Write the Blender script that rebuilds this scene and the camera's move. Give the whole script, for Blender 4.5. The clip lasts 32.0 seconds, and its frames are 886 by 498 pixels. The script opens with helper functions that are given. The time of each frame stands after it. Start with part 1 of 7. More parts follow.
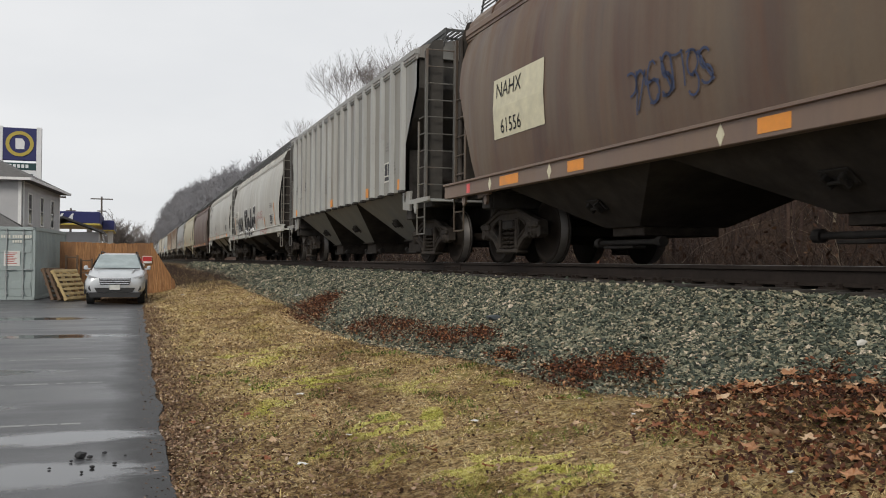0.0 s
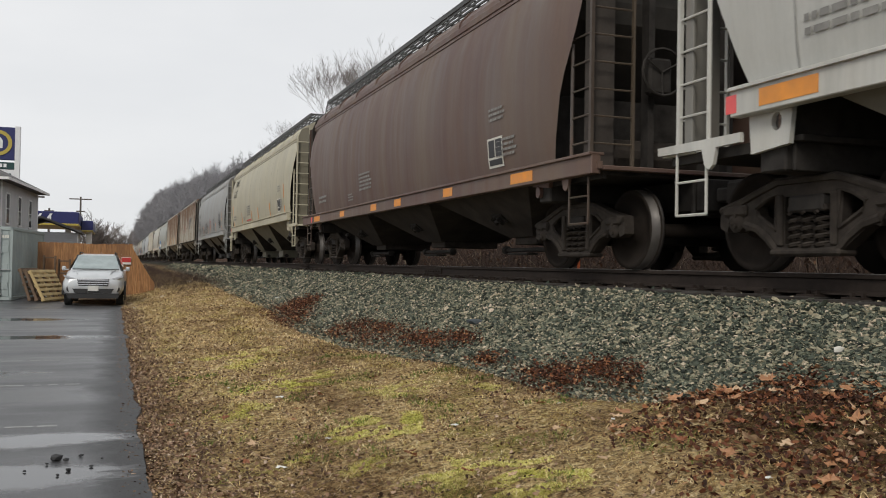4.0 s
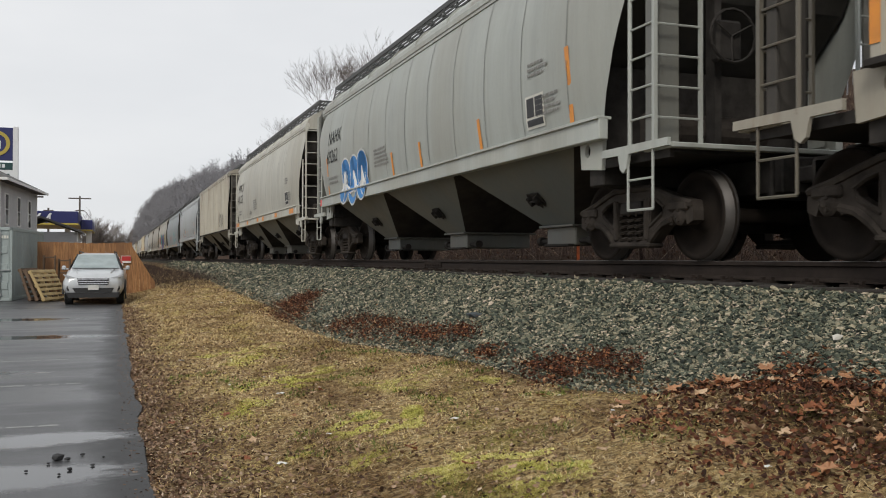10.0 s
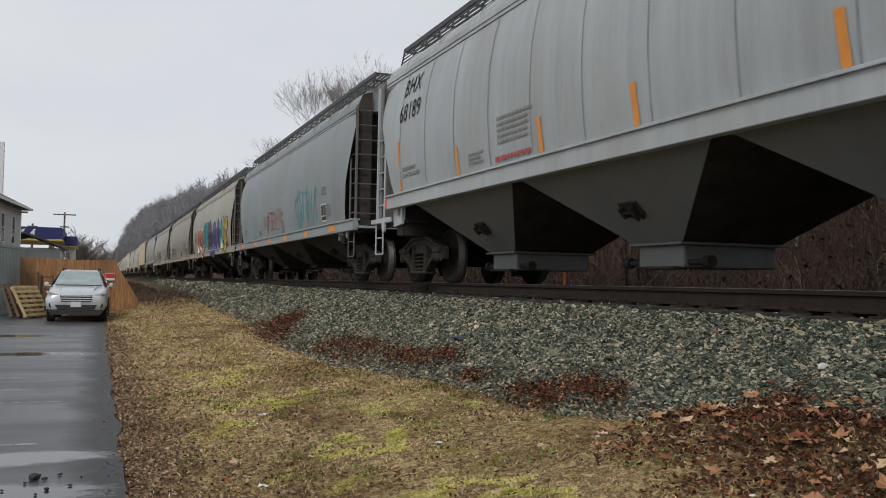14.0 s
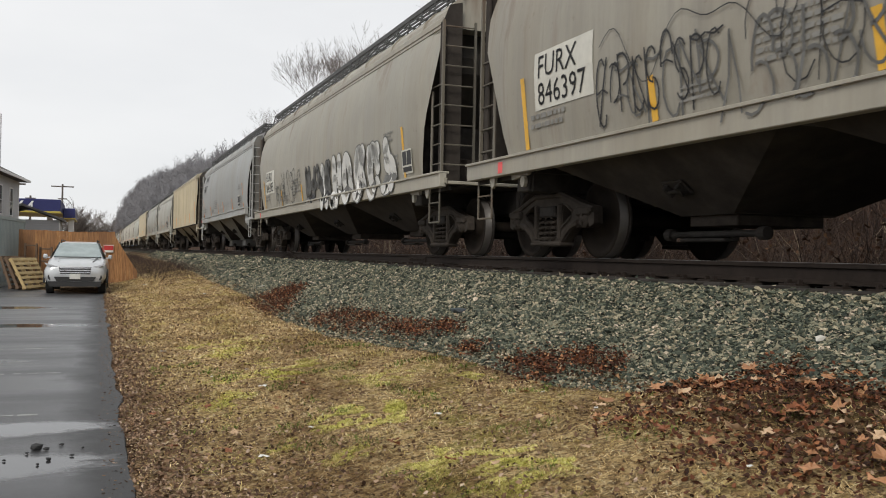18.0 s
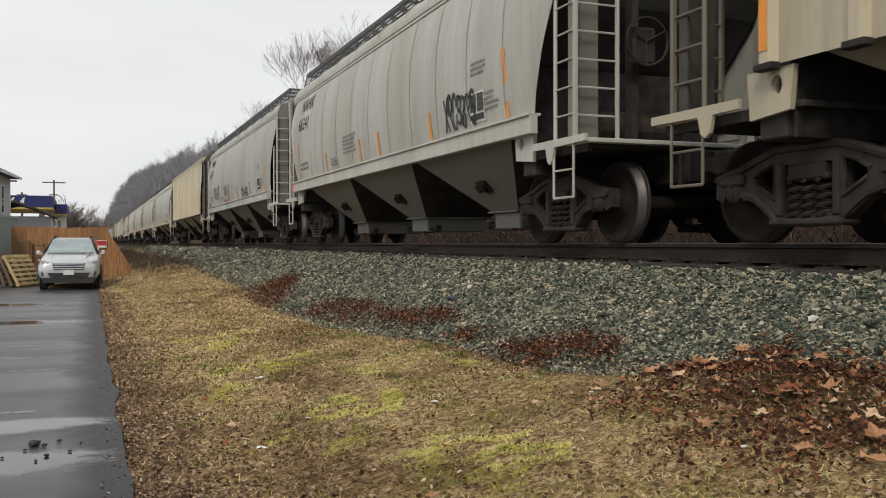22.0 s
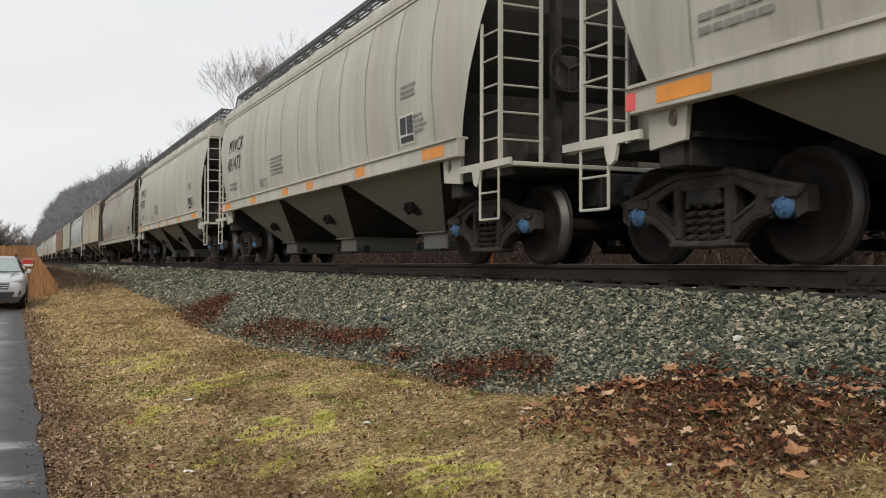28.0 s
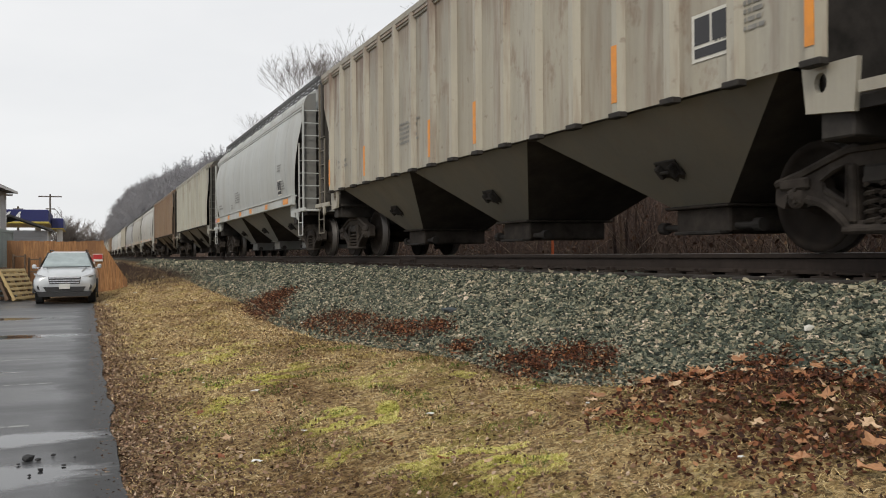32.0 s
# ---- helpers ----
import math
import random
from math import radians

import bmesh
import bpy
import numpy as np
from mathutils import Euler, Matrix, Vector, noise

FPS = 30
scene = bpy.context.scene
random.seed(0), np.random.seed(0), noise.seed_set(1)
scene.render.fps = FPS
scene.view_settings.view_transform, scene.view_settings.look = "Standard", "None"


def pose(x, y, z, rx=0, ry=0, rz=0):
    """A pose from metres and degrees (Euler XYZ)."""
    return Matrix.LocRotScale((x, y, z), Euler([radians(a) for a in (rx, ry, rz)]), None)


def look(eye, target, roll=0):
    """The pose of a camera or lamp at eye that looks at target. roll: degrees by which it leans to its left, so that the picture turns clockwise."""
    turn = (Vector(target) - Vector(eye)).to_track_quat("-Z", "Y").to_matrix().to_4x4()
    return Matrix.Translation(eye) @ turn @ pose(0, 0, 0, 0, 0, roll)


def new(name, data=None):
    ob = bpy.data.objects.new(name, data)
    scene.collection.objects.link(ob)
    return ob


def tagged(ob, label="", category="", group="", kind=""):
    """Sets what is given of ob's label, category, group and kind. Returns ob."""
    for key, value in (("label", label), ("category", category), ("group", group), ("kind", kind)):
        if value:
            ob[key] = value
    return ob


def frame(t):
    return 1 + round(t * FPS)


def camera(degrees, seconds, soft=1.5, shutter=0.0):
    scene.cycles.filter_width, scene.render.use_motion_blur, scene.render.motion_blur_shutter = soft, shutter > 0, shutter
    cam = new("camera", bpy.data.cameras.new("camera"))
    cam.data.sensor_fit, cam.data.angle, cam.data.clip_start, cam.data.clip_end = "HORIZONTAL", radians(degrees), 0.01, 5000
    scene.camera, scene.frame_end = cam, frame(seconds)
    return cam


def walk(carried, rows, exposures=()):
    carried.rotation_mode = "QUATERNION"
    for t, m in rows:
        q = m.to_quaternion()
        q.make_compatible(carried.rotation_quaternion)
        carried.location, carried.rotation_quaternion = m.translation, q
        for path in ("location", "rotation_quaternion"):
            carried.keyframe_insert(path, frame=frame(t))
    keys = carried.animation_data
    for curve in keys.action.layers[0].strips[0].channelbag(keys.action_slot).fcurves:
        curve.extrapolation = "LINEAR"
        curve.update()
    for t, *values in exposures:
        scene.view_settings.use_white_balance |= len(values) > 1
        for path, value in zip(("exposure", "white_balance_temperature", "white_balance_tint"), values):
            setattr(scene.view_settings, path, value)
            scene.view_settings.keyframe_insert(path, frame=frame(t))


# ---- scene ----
cam = camera(52.1, 32.0, 1.0, 0.04)
# seconds, eye x, y, z, yaw, pitch, roll; the track runs along y
PATH = [
    (0, -0.000, -0.000, 1.500, -18.77, 0.80, -0.50),
    (0.5, -0.003, -0.001, 1.500, -18.70, 0.75, -0.49),
    (1, 0.001, -0.002, 1.503, -18.60, 1.05, -0.73),
    (1.5, 0.006, -0.006, 1.499, -19.23, 1.41, -0.77),
    (2, 0.006, -0.000, 1.497, -19.57, 1.18, -0.76),
    (2.5, 0.003, -0.004, 1.501, -19.65, 1.02, -0.79),
    (3, 0.002, -0.002, 1.500, -19.89, 0.92, -0.93),
    (3.5, 0.001, 0.002, 1.502, -19.99, 1.04, -1.03),
    (5.5, -0.006, -0.001, 1.502, -19.77, 0.99, -0.71),
    (6, -0.003, -0.002, 1.502, -19.62, 0.95, -0.77),
    (6.5, -0.005, -0.006, 1.504, -19.28, 0.79, -0.79),
    (7, -0.003, -0.010, 1.501, -19.24, 0.82, -0.73),
    (7.5, -0.004, -0.011, 1.504, -19.32, 1.01, -0.72),
    (8, 0.005, -0.007, 1.507, -19.54, 1.42, -0.63),
    (8.5, 0.002, -0.014, 1.504, -20.74, 1.88, -0.77),
    (9, 0.001, -0.010, 1.498, -20.77, 0.98, -0.89),
    (9.5, 0.002, -0.005, 1.500, -20.24, 0.41, -1.06),
    (10, 0.016, -0.004, 1.503, -19.94, 0.65, -0.11),
    (10.5, 0.018, 0.014, 1.503, -21.70, 2.12, -0.26),
    (11, 0.009, 0.019, 1.504, -21.47, 3.63, -1.63),
    (11.5, 0.012, 0.012, 1.503, -21.28, 3.55, -1.08),
    (12, 0.009, 0.011, 1.511, -20.09, 2.89, -0.95),
    (12.5, 0.009, 0.015, 1.508, -19.76, 3.15, -1.46),
    (13, 0.016, 0.023, 1.503, -20.27, 2.67, -2.08),
    (13.5, 0.016, 0.017, 1.508, -20.58, 2.34, -1.92),
    (14, 0.019, 0.018, 1.504, -20.84, 2.08, -1.03),
    (14.5, 0.018, 0.007, 1.505, -21.08, 1.68, -0.11),
    (16.5, 0.013, 0.011, 1.497, -20.00, 0.55, 0.40),
    (17, 0.012, 0.010, 1.495, -19.85, 0.18, 0.13),
    (17.5, 0.006, 0.016, 1.495, -19.86, -0.05, -0.26),
    (18, 0.013, 0.020, 1.501, -20.93, 0.35, -1.11),
    (18.5, 0.010, 0.009, 1.504, -20.59, -0.01, -0.32),
    (19, 0.003, 0.010, 1.496, -19.27, -0.14, 0.15),
    (19.5, 0.013, 0.009, 1.496, -19.35, -0.60, 0.68),
    (20, 0.016, 0.004, 1.502, -20.29, -0.60, 0.98),
    (20.5, 0.018, 0.005, 1.501, -20.58, -0.62, 1.04),
    (21, 0.017, 0.007, 1.500, -20.90, -0.76, 0.89),
    (21.5, 0.013, 0.007, 1.497, -21.06, -0.70, 0.63),
    (22, 0.017, 0.007, 1.502, -21.30, -0.40, 0.10),
    (22.5, 0.020, 0.011, 1.495, -22.40, -0.32, -0.31),
    (23, 0.025, 0.014, 1.492, -22.80, -0.65, 0.01),
    (23.5, 0.023, 0.013, 1.498, -23.26, -0.70, 0.34),
    (24, 0.024, 0.012, 1.498, -23.32, -0.34, 0.71),
    (24.5, 0.027, 0.010, 1.501, -23.51, -0.07, 0.89),
    (25, 0.025, 0.009, 1.498, -23.76, 0.02, 0.74),
    (25.5, 0.027, 0.016, 1.498, -23.60, -0.14, 0.83),
    (27.5, 0.050, -0.009, 1.504, -25.59, 1.15, -0.30),
    (28, 0.049, -0.006, 1.503, -25.23, 0.87, -0.13),
    (28.5, 0.045, -0.008, 1.509, -24.27, 1.37, -0.17),
    (29, 0.041, 0.001, 1.507, -23.65, 2.15, -0.35),
    (29.5, 0.050, -0.002, 1.513, -23.88, 2.54, 0.25),
    (30, 0.034, -0.002, 1.509, -23.35, 2.30, 0.82),
    (30.5, 0.041, 0.001, 1.505, -23.04, 1.66, 0.64),
    (31, 0.040, 0.002, 1.506, -23.02, 1.53, 0.31),
    (31.5, 0.035, 0.006, 1.499, -22.66, 1.26, 0.25),
    (32, 0.031, 0.012, 1.496, -21.50, 0.37, 0.38),
]
# seconds, stops, kelvin, tint: the camera lifts its exposure now and then, and cools its white for a while
EXPOSURES = [(0.0, 0.1, 6500, 10), (3.5, 0.12, 6500, 10), (6.0, 0.12, 6500, 10), (9.8, 0.12, 6500, 10), (10.8, -0.08, 6150, 10), (14.0, -0.08, 6250, 10), (16.5, -0.1, 6450, 10),
             (17.4, 0.0, 6500, 10), (18.2, 0.24, 6550, 10), (19.5, 0.25, 6550, 10), (23.0, 0.15, 6550, 10), (27.5, 0.2, 6550, 10), (29.0, 0.15, 6500, 10), (30.5, 0.15, 6500, 10), (32.0, 0.2, 6550, 10)]
walk(cam, [(t, pose(x, y, z, 90 + p, r, yaw)) for t, x, y, z, yaw, p, r in PATH], EXPOSURES)

# ---- light: an overcast winter day ----
world = bpy.data.worlds.new("overcast_sky")
scene.world = world
world.use_nodes = True
wn, wl = world.node_tree.nodes, world.node_tree.links
wn.clear()
w_out, w_mix = wn.new("ShaderNodeOutputWorld"), wn.new("ShaderNodeMixShader")
sky_bg, cloud_bg = wn.new("ShaderNodeBackground"), wn.new("ShaderNodeBackground")
sky = wn.new("ShaderNodeTexSky")
sky.sky_type, sky.sun_disc = "NISHITA", False
sky.sun_elevation, sky.sun_rotation = radians(38), radians(215)
sky_bg.inputs["Strength"].default_value = 0.06
w_co, w_map, w_noise, w_ramp = wn.new("ShaderNodeTexCoord"), wn.new("ShaderNodeMapping"), wn.new("ShaderNodeTexNoise"), wn.new("ShaderNodeValToRGB")
w_map.inputs["Scale"].default_value = (1.2, 1.2, 3.5)
w_noise.inputs["Scale"].default_value, w_noise.inputs["Detail"].default_value = 1.6, 5
w_ramp.color_ramp.elements[0].position, w_ramp.color_ramp.elements[1].position = 0.3, 0.7
w_ramp.color_ramp.elements[0].color, w_ramp.color_ramp.elements[1].color = (0.74, 0.755, 0.775, 1), (0.88, 0.885, 0.89, 1)
cloud_bg.inputs["Strength"].default_value = 0.95
w_mix.inputs[0].default_value = 0.93
wl.new(w_co.outputs["Generated"], w_map.inputs[0]), wl.new(w_map.outputs[0], w_noise.inputs["Vector"])
wl.new(w_noise.outputs["Fac"], w_ramp.inputs[0]), wl.new(w_ramp.outputs[0], cloud_bg.inputs["Color"])
wl.new(sky.outputs[0], sky_bg.inputs["Color"])
wl.new(sky_bg.outputs[0], w_mix.inputs[1]), wl.new(cloud_bg.outputs[0], w_mix.inputs[2]), wl.new(w_mix.outputs[0], w_out.inputs[0])
sun_data = bpy.data.lights.new("sun", "SUN")
sun_data.energy, sun_data.angle, sun_data.color = 1.5, radians(18), (1.0, 0.94, 0.84)
sun = new("sun", sun_data)
sun.matrix_world = look((-30, -40, 40), (0, 0, 0))


# ---- materials ----
class Nodes:
    """A small builder for one node material."""

    def __init__(self, name, rough=0.8, metal=0.0):
        self.mat = bpy.data.materials.new(name)
        self.mat.use_nodes = True
        self.n, self.l = self.mat.node_tree.nodes, self.mat.node_tree.links
        self.bsdf = self.n["Principled BSDF"]
        self.bsdf.inputs["Roughness"].default_value, self.bsdf.inputs["Metallic"].default_value = rough, metal
        self.co = self.n.new("ShaderNodeTexCoord")

    def put(self, socket, value):
        if hasattr(value, "links"):
            self.l.new(value, socket)
        else:
            socket.default_value = value

    def coords(self, scale=(1, 1, 1), space="Object"):
        m = self.n.new("ShaderNodeMapping")
        m.inputs["Scale"].default_value = scale
        self.l.new(self.co.outputs[space], m.inputs[0])
        if space == "Object":
            info, add = self.n.new("ShaderNodeObjectInfo"), self.n.new("ShaderNodeVectorMath")
            add.operation = "MULTIPLY_ADD"
            add.inputs[1].default_value = (37.0, 37.0, 37.0)
            self.l.new(info.outputs["Random"], add.inputs[0]), self.l.new(self.co.outputs[space], add.inputs[2])
            self.l.new(add.outputs[0], m.inputs[0])
        return m.outputs[0]

    def world(self, scale=(1, 1, 1)):
        g, m = self.n.new("ShaderNodeNewGeometry"), self.n.new("ShaderNodeMapping")
        m.inputs["Scale"].default_value = scale
        self.l.new(g.outputs["Position"], m.inputs[0])
        return m.outputs[0]

    def noise(self, vec, scale, detail=4.0, rough=0.6):
        t = self.n.new("ShaderNodeTexNoise")
        t.inputs["Scale"].default_value, t.inputs["Detail"].default_value, t.inputs["Roughness"].default_value = scale, detail, rough
        self.l.new(vec, t.inputs["Vector"])
        return t.outputs["Fac"]

    def voronoi(self, vec, scale, out="Color"):
        t = self.n.new("ShaderNodeTexVoronoi")
        t.inputs["Scale"].default_value = scale
        self.l.new(vec, t.inputs["Vector"])
        return t.outputs[out]

    def ramp(self, fac, *stops):
        r = self.n.new("ShaderNodeValToRGB")
        e = r.color_ramp.elements
        while len(e) < len(stops):
            e.new(0.5)
        for k, (p, c) in zip(e, stops):
            k.position = p
            k.color = (*c, 1) if isinstance(c, tuple) else (c, c, c, 1)
        self.put(r.inputs[0], fac)
        return r.outputs[0]

    def mix(self, fac, a, b, blend="MIX"):
        m = self.n.new("ShaderNodeMix")
        m.data_type, m.blend_type = "RGBA", blend
        for i, v in ((0, fac), (6, a), (7, b)):
            self.put(m.inputs[i], (*v, 1) if isinstance(v, tuple) and len(v) == 3 else v)
        return m.outputs[2]

    def math(self, op, a, b=0.0):
        m = self.n.new("ShaderNodeMath")
        m.operation = op
        self.put(m.inputs[0], a), self.put(m.inputs[1], b)
        return m.outputs[0]

    def axis(self, vec, k):
        s = self.n.new("ShaderNodeSeparateXYZ")
        self.l.new(vec, s.inputs[0])
        return s.outputs[k]

    def random(self):
        return self.n.new("ShaderNodeObjectInfo").outputs["Random"]

    def island(self):
        return self.n.new("ShaderNodeNewGeometry").outputs["Random Per Island"]

    def bump(self, height, strength=0.3, distance=0.01):
        b = self.n.new("ShaderNodeBump")
        b.inputs["Strength"].default_value, b.inputs["Distance"].default_value = strength, distance
        self.l.new(height, b.inputs["Height"]), self.l.new(b.outputs[0], self.bsdf.inputs["Normal"])

    def done(self, color, rough=None):
        self.put(self.bsdf.inputs["Base Color"], (*color, 1) if isinstance(color, tuple) else color)
        if rough is not None:
            self.put(self.bsdf.inputs["Roughness"], rough)
        return self.mat


def plain(name, color, rough=0.7, metal=0.0, spread=0.25, scale=6.0, bump=0.15, gloss=0.5):
    """A painted or raw surface with soft blotches and fine grain."""
    m = Nodes(name, rough, metal)
    m.bsdf.inputs["Specular IOR Level"].default_value = gloss
    v = m.coords()
    a, b = m.noise(v, scale, 5), m.noise(v, scale * 9, 3)
    dark = tuple(c * (1 - spread) for c in color)
    light = tuple(min(1, c * (1 + spread)) for c in color)
    c = m.ramp(a, (0.3, dark), (0.7, light))
    c = m.mix(m.math("MULTIPLY", b, 0.35), c, dark)
    m.bump(b, bump, 0.004)
    return m.done(c, m.ramp(a, (0.3, max(0.0, rough - 0.12)), (0.7, min(1, rough + 0.1))))


def car_paint(name, color, rust=0.2, streak=0.4, grime=0.5, rust_color=(0.108, 0.043, 0.02)):
    """Weathered freight-car paint: stretched streaks, rust patches running down, and road film along the lower edge."""
    m = Nodes(name, 0.6)
    v, fine = m.coords((1.0, 1.0, 0.09)), m.coords()
    s1, s2 = m.noise(v, 2.6, 5, 0.7), m.noise(v, 9.0, 4, 0.7)
    blot, grain = m.noise(fine, 0.55, 5), m.noise(fine, 22, 4)
    dark = tuple(c * (1 - 0.45 * streak) for c in color)
    pale = tuple(min(0.85, c * (1 + 0.28 * streak)) for c in color)
    c = m.ramp(s1, (0.30, dark), (0.5, color), (0.70, pale))
    c = m.mix(m.math("MULTIPLY", m.ramp(s2, (0.50, 0.0), (0.75, 1.0)), 0.45 * streak), c, tuple(k * 0.6 for k in color))
    c = m.mix(m.math("MULTIPLY", m.ramp(blot, (0.38, 0.0), (0.66, 1.0)), 0.42 * grime), c, (0.16, 0.145, 0.12))
    z = m.axis(m.co.outputs["Object"], 2)
    high = m.ramp(m.math("MULTIPLY", m.math("ADD", z, -1.3), 0.37), (0.0, 0.0), (1.0, 1.0))
    mask = m.math("ADD", high, m.math("ADD", m.math("MULTIPLY", s1, 2.4), m.math("MULTIPLY", blot, 0.8)))
    edge = 3.0 - 1.05 * rust
    c = m.mix(m.ramp(m.math("MULTIPLY", mask, 0.25), ((edge - 0.22) * 0.25, 0.0), ((edge + 0.3) * 0.25, min(0.95, 0.55 + rust * 0.4))), c, rust_color)
    spots = m.math("MULTIPLY", m.ramp(m.noise(fine, 7, 3), (0.68 - 0.1 * rust, 0.0), (0.74, 1.0)), min(1.0, rust * 0.9))
    c = m.mix(spots, c, tuple(k * 0.8 for k in rust_color))
    runs = m.ramp(m.noise(m.coords((1.0, 1.0, 0.12)), 4.2, 4, 0.65), (0.60 - 0.12 * rust, 0.0), (0.72 - 0.10 * rust, 1.0))
    c = m.mix(m.math("MULTIPLY", runs, min(0.85, rust * 0.8)), c, tuple(k * 1.25 for k in rust_color))
    flakes = m.ramp(m.noise(m.coords((1.0, 1.0, 0.6)), 1.5, 6, 0.72), (0.63 - 0.07 * rust, 0.0), (0.69 - 0.05 * rust, 1.0))
    c = m.mix(m.math("MULTIPLY", flakes, min(0.8, max(0.0, rust - 0.15) * 1.2)), c, (0.15, 0.062, 0.026))
    film = m.noise(m.coords((1.0, 1.0, 0.05)), 0.9, 4, 0.6)
    c = m.mix(m.math("MULTIPLY", m.ramp(film, (0.42, 0.0), (0.62, 1.0)), 0.45 * streak), c, (0.25, 0.20, 0.125))
    c = m.mix(m.math("MULTIPLY", grain, 0.25), c, tuple(k * 0.6 for k in color))
    dent = m.noise(m.coords((1.0, 0.8, 0.35)), 1.1, 2, 0.5)
    m.bump(m.math("ADD", m.math("MULTIPLY", s2, 0.25), m.math("MULTIPLY", dent, 2.2)), 0.16, 0.03)
    return m.done(c, m.ramp(s1, (0.3, 0.45), (0.7, 0.7)))


def glass(name, tint=(0.03, 0.035, 0.04)):
    m = Nodes(name, 0.06)
    m.bsdf.inputs["IOR"].default_value = 1.5
    return m.done(m.ramp(m.noise(m.coords(), 2), (0.3, tint), (0.8, tuple(c * 1.6 for c in tint))))


PALETTE = {}


def mat(key, make):
    if key not in PALETTE:
        PALETTE[key] = make()
    return PALETTE[key]


STEEL_DARK = plain("grimy_black_steel", (0.046, 0.042, 0.039), 0.75, 0.2, 0.5, 5, gloss=0.12)
TRUCK_IRON = plain("dusty_cast_iron", (0.052, 0.044, 0.038), 0.8, 0.1, 0.5, 6, gloss=0.12)
# underframe soot, with the shade between the bays put into the colour
SOOT_SHADE = plain("sooty_shaded_underframe", (0.055, 0.048, 0.043), 0.9, 0.0, 0.4, 3, gloss=0.12)
WHEEL_STEEL = plain("brown_wheel_steel", (0.022, 0.0175, 0.0145), 0.9, 0.0, 0.4, 5, gloss=0.12)
TREAD = plain("polished_tread", (0.09, 0.083, 0.078), 0.5, 0.5, 0.2, 9)
RAIL_RUST = plain("rusty_rail_web", (0.036, 0.028, 0.024), 0.85, 0.0, 0.35, 8, gloss=0.12)
TIE_WOOD = plain("creosoted_tie", (0.035, 0.03, 0.026), 0.9, 0.0, 0.4, 7, 0.5)
BLUE_CAP = plain("blue_bearing_cap", (0.05, 0.13, 0.25), 0.6)
ORANGE = plain("orange_reflector", (0.72, 0.27, 0.035), 0.5, 0, 0.15)
YELLOW = plain("yellow_reflector", (0.75, 0.42, 0.04), 0.5, 0, 0.15)
WHITE_DECAL = plain("white_decal", (0.62, 0.61, 0.55), 0.6, 0, 0.12)
CREAM_DECAL = plain("cream_panel", (0.62, 0.58, 0.42), 0.6, 0, 0.15)
BLACK_DECAL = plain("black_lettering", (0.04, 0.041, 0.045), 0.7, 0, 0.3)
FADED_DECAL = plain("faded_stencil", (0.23, 0.225, 0.21), 0.7, 0, 0.35)
RED_DECAL = plain("red_lettering", (0.42, 0.06, 0.05), 0.7, 0, 0.3)
PINK_DECAL = plain("red_reflector", (0.75, 0.10, 0.10), 0.5, 0, 0.15)


# ---- mesh helpers ----
def mesh_of(bm, name, material=None, smooth=False):
    me = bpy.data.meshes.new(name)
    bm.normal_update()
    bm.to_mesh(me)
    bm.free()
    for p in me.polygons:
        p.use_smooth = smooth
    if material:
        me.materials.append(material)
    return me


def thing(name, label="", category="", group="", kind=""):
    ob = new(name)
    ob.empty_display_size = 0.2
    return tagged(ob, label, category, group, kind)


def attach(name, me, parent, m=None, label="", material=None):
    """One mesh object under a thing; a material given here goes on the object, so alike pieces share the mesh."""
    ob = new(name, me)
    ob.parent = parent
    if m is not None:
        ob.matrix_basis = m
    if material:
        ob.material_slots[0].link = "OBJECT"
        ob.material_slots[0].material = material
    return tagged(ob, label)


def part(name, bm, material, parent, label="", smooth=False):
    return attach(name, mesh_of(bm, name, material, smooth), parent, None, label)


def solid(name, bm, material, label="", category="", group="", kind="", smooth=False):
    return tagged(new(name, mesh_of(bm, name, material, smooth)), label, category, group, kind)


def box(bm, x0, x1, y0, y1, z0, z1, bevel=0.0, turn=None):
    r = bmesh.ops.create_cube(bm, size=1.0)
    m = Matrix.Translation(((x0 + x1) / 2, (y0 + y1) / 2, (z0 + z1) / 2)) @ Matrix.Diagonal((abs(x1 - x0), abs(y1 - y0), abs(z1 - z0), 1))
    bmesh.ops.transform(bm, matrix=(turn @ m) if turn else m, verts=r["verts"])
    if bevel:
        edges = list({e for v in r["verts"] for e in v.link_edges})
        bmesh.ops.bevel(bm, geom=edges, offset=bevel, segments=1, affect="EDGES")
    return bm


def rod(bm, a, b, r, n=6, r2=None):
    a, b = Vector(a), Vector(b)
    d = b - a
    m = Matrix.Translation((a + b) / 2) @ d.to_track_quat("Z", "Y").to_matrix().to_4x4()
    bmesh.ops.create_cone(bm, cap_ends=True, segments=n, radius1=r, radius2=r if r2 is None else r2, depth=d.length, matrix=m)
    return bm


def prism(bm, outline, axis, lo, hi):
    """A flat outline pushed along an axis: 'x' takes (y, z), 'y' takes (x, z), 'z' takes (x, y)."""
    def at(p, w):
        return {"x": (w, p[0], p[1]), "y": (p[0], w, p[1]), "z": (p[0], p[1], w)}[axis]
    a, b = [bm.verts.new(at(p, lo)) for p in outline], [bm.verts.new(at(p, hi)) for p in outline]
    bm.faces.new(a), bm.faces.new(b[::-1])
    for i in range(len(a)):
        j = (i + 1) % len(a)
        bm.faces.new((a[i], b[i], b[j], a[j]))
    bmesh.ops.recalc_face_normals(bm, faces=bm.faces[:])
    return bm


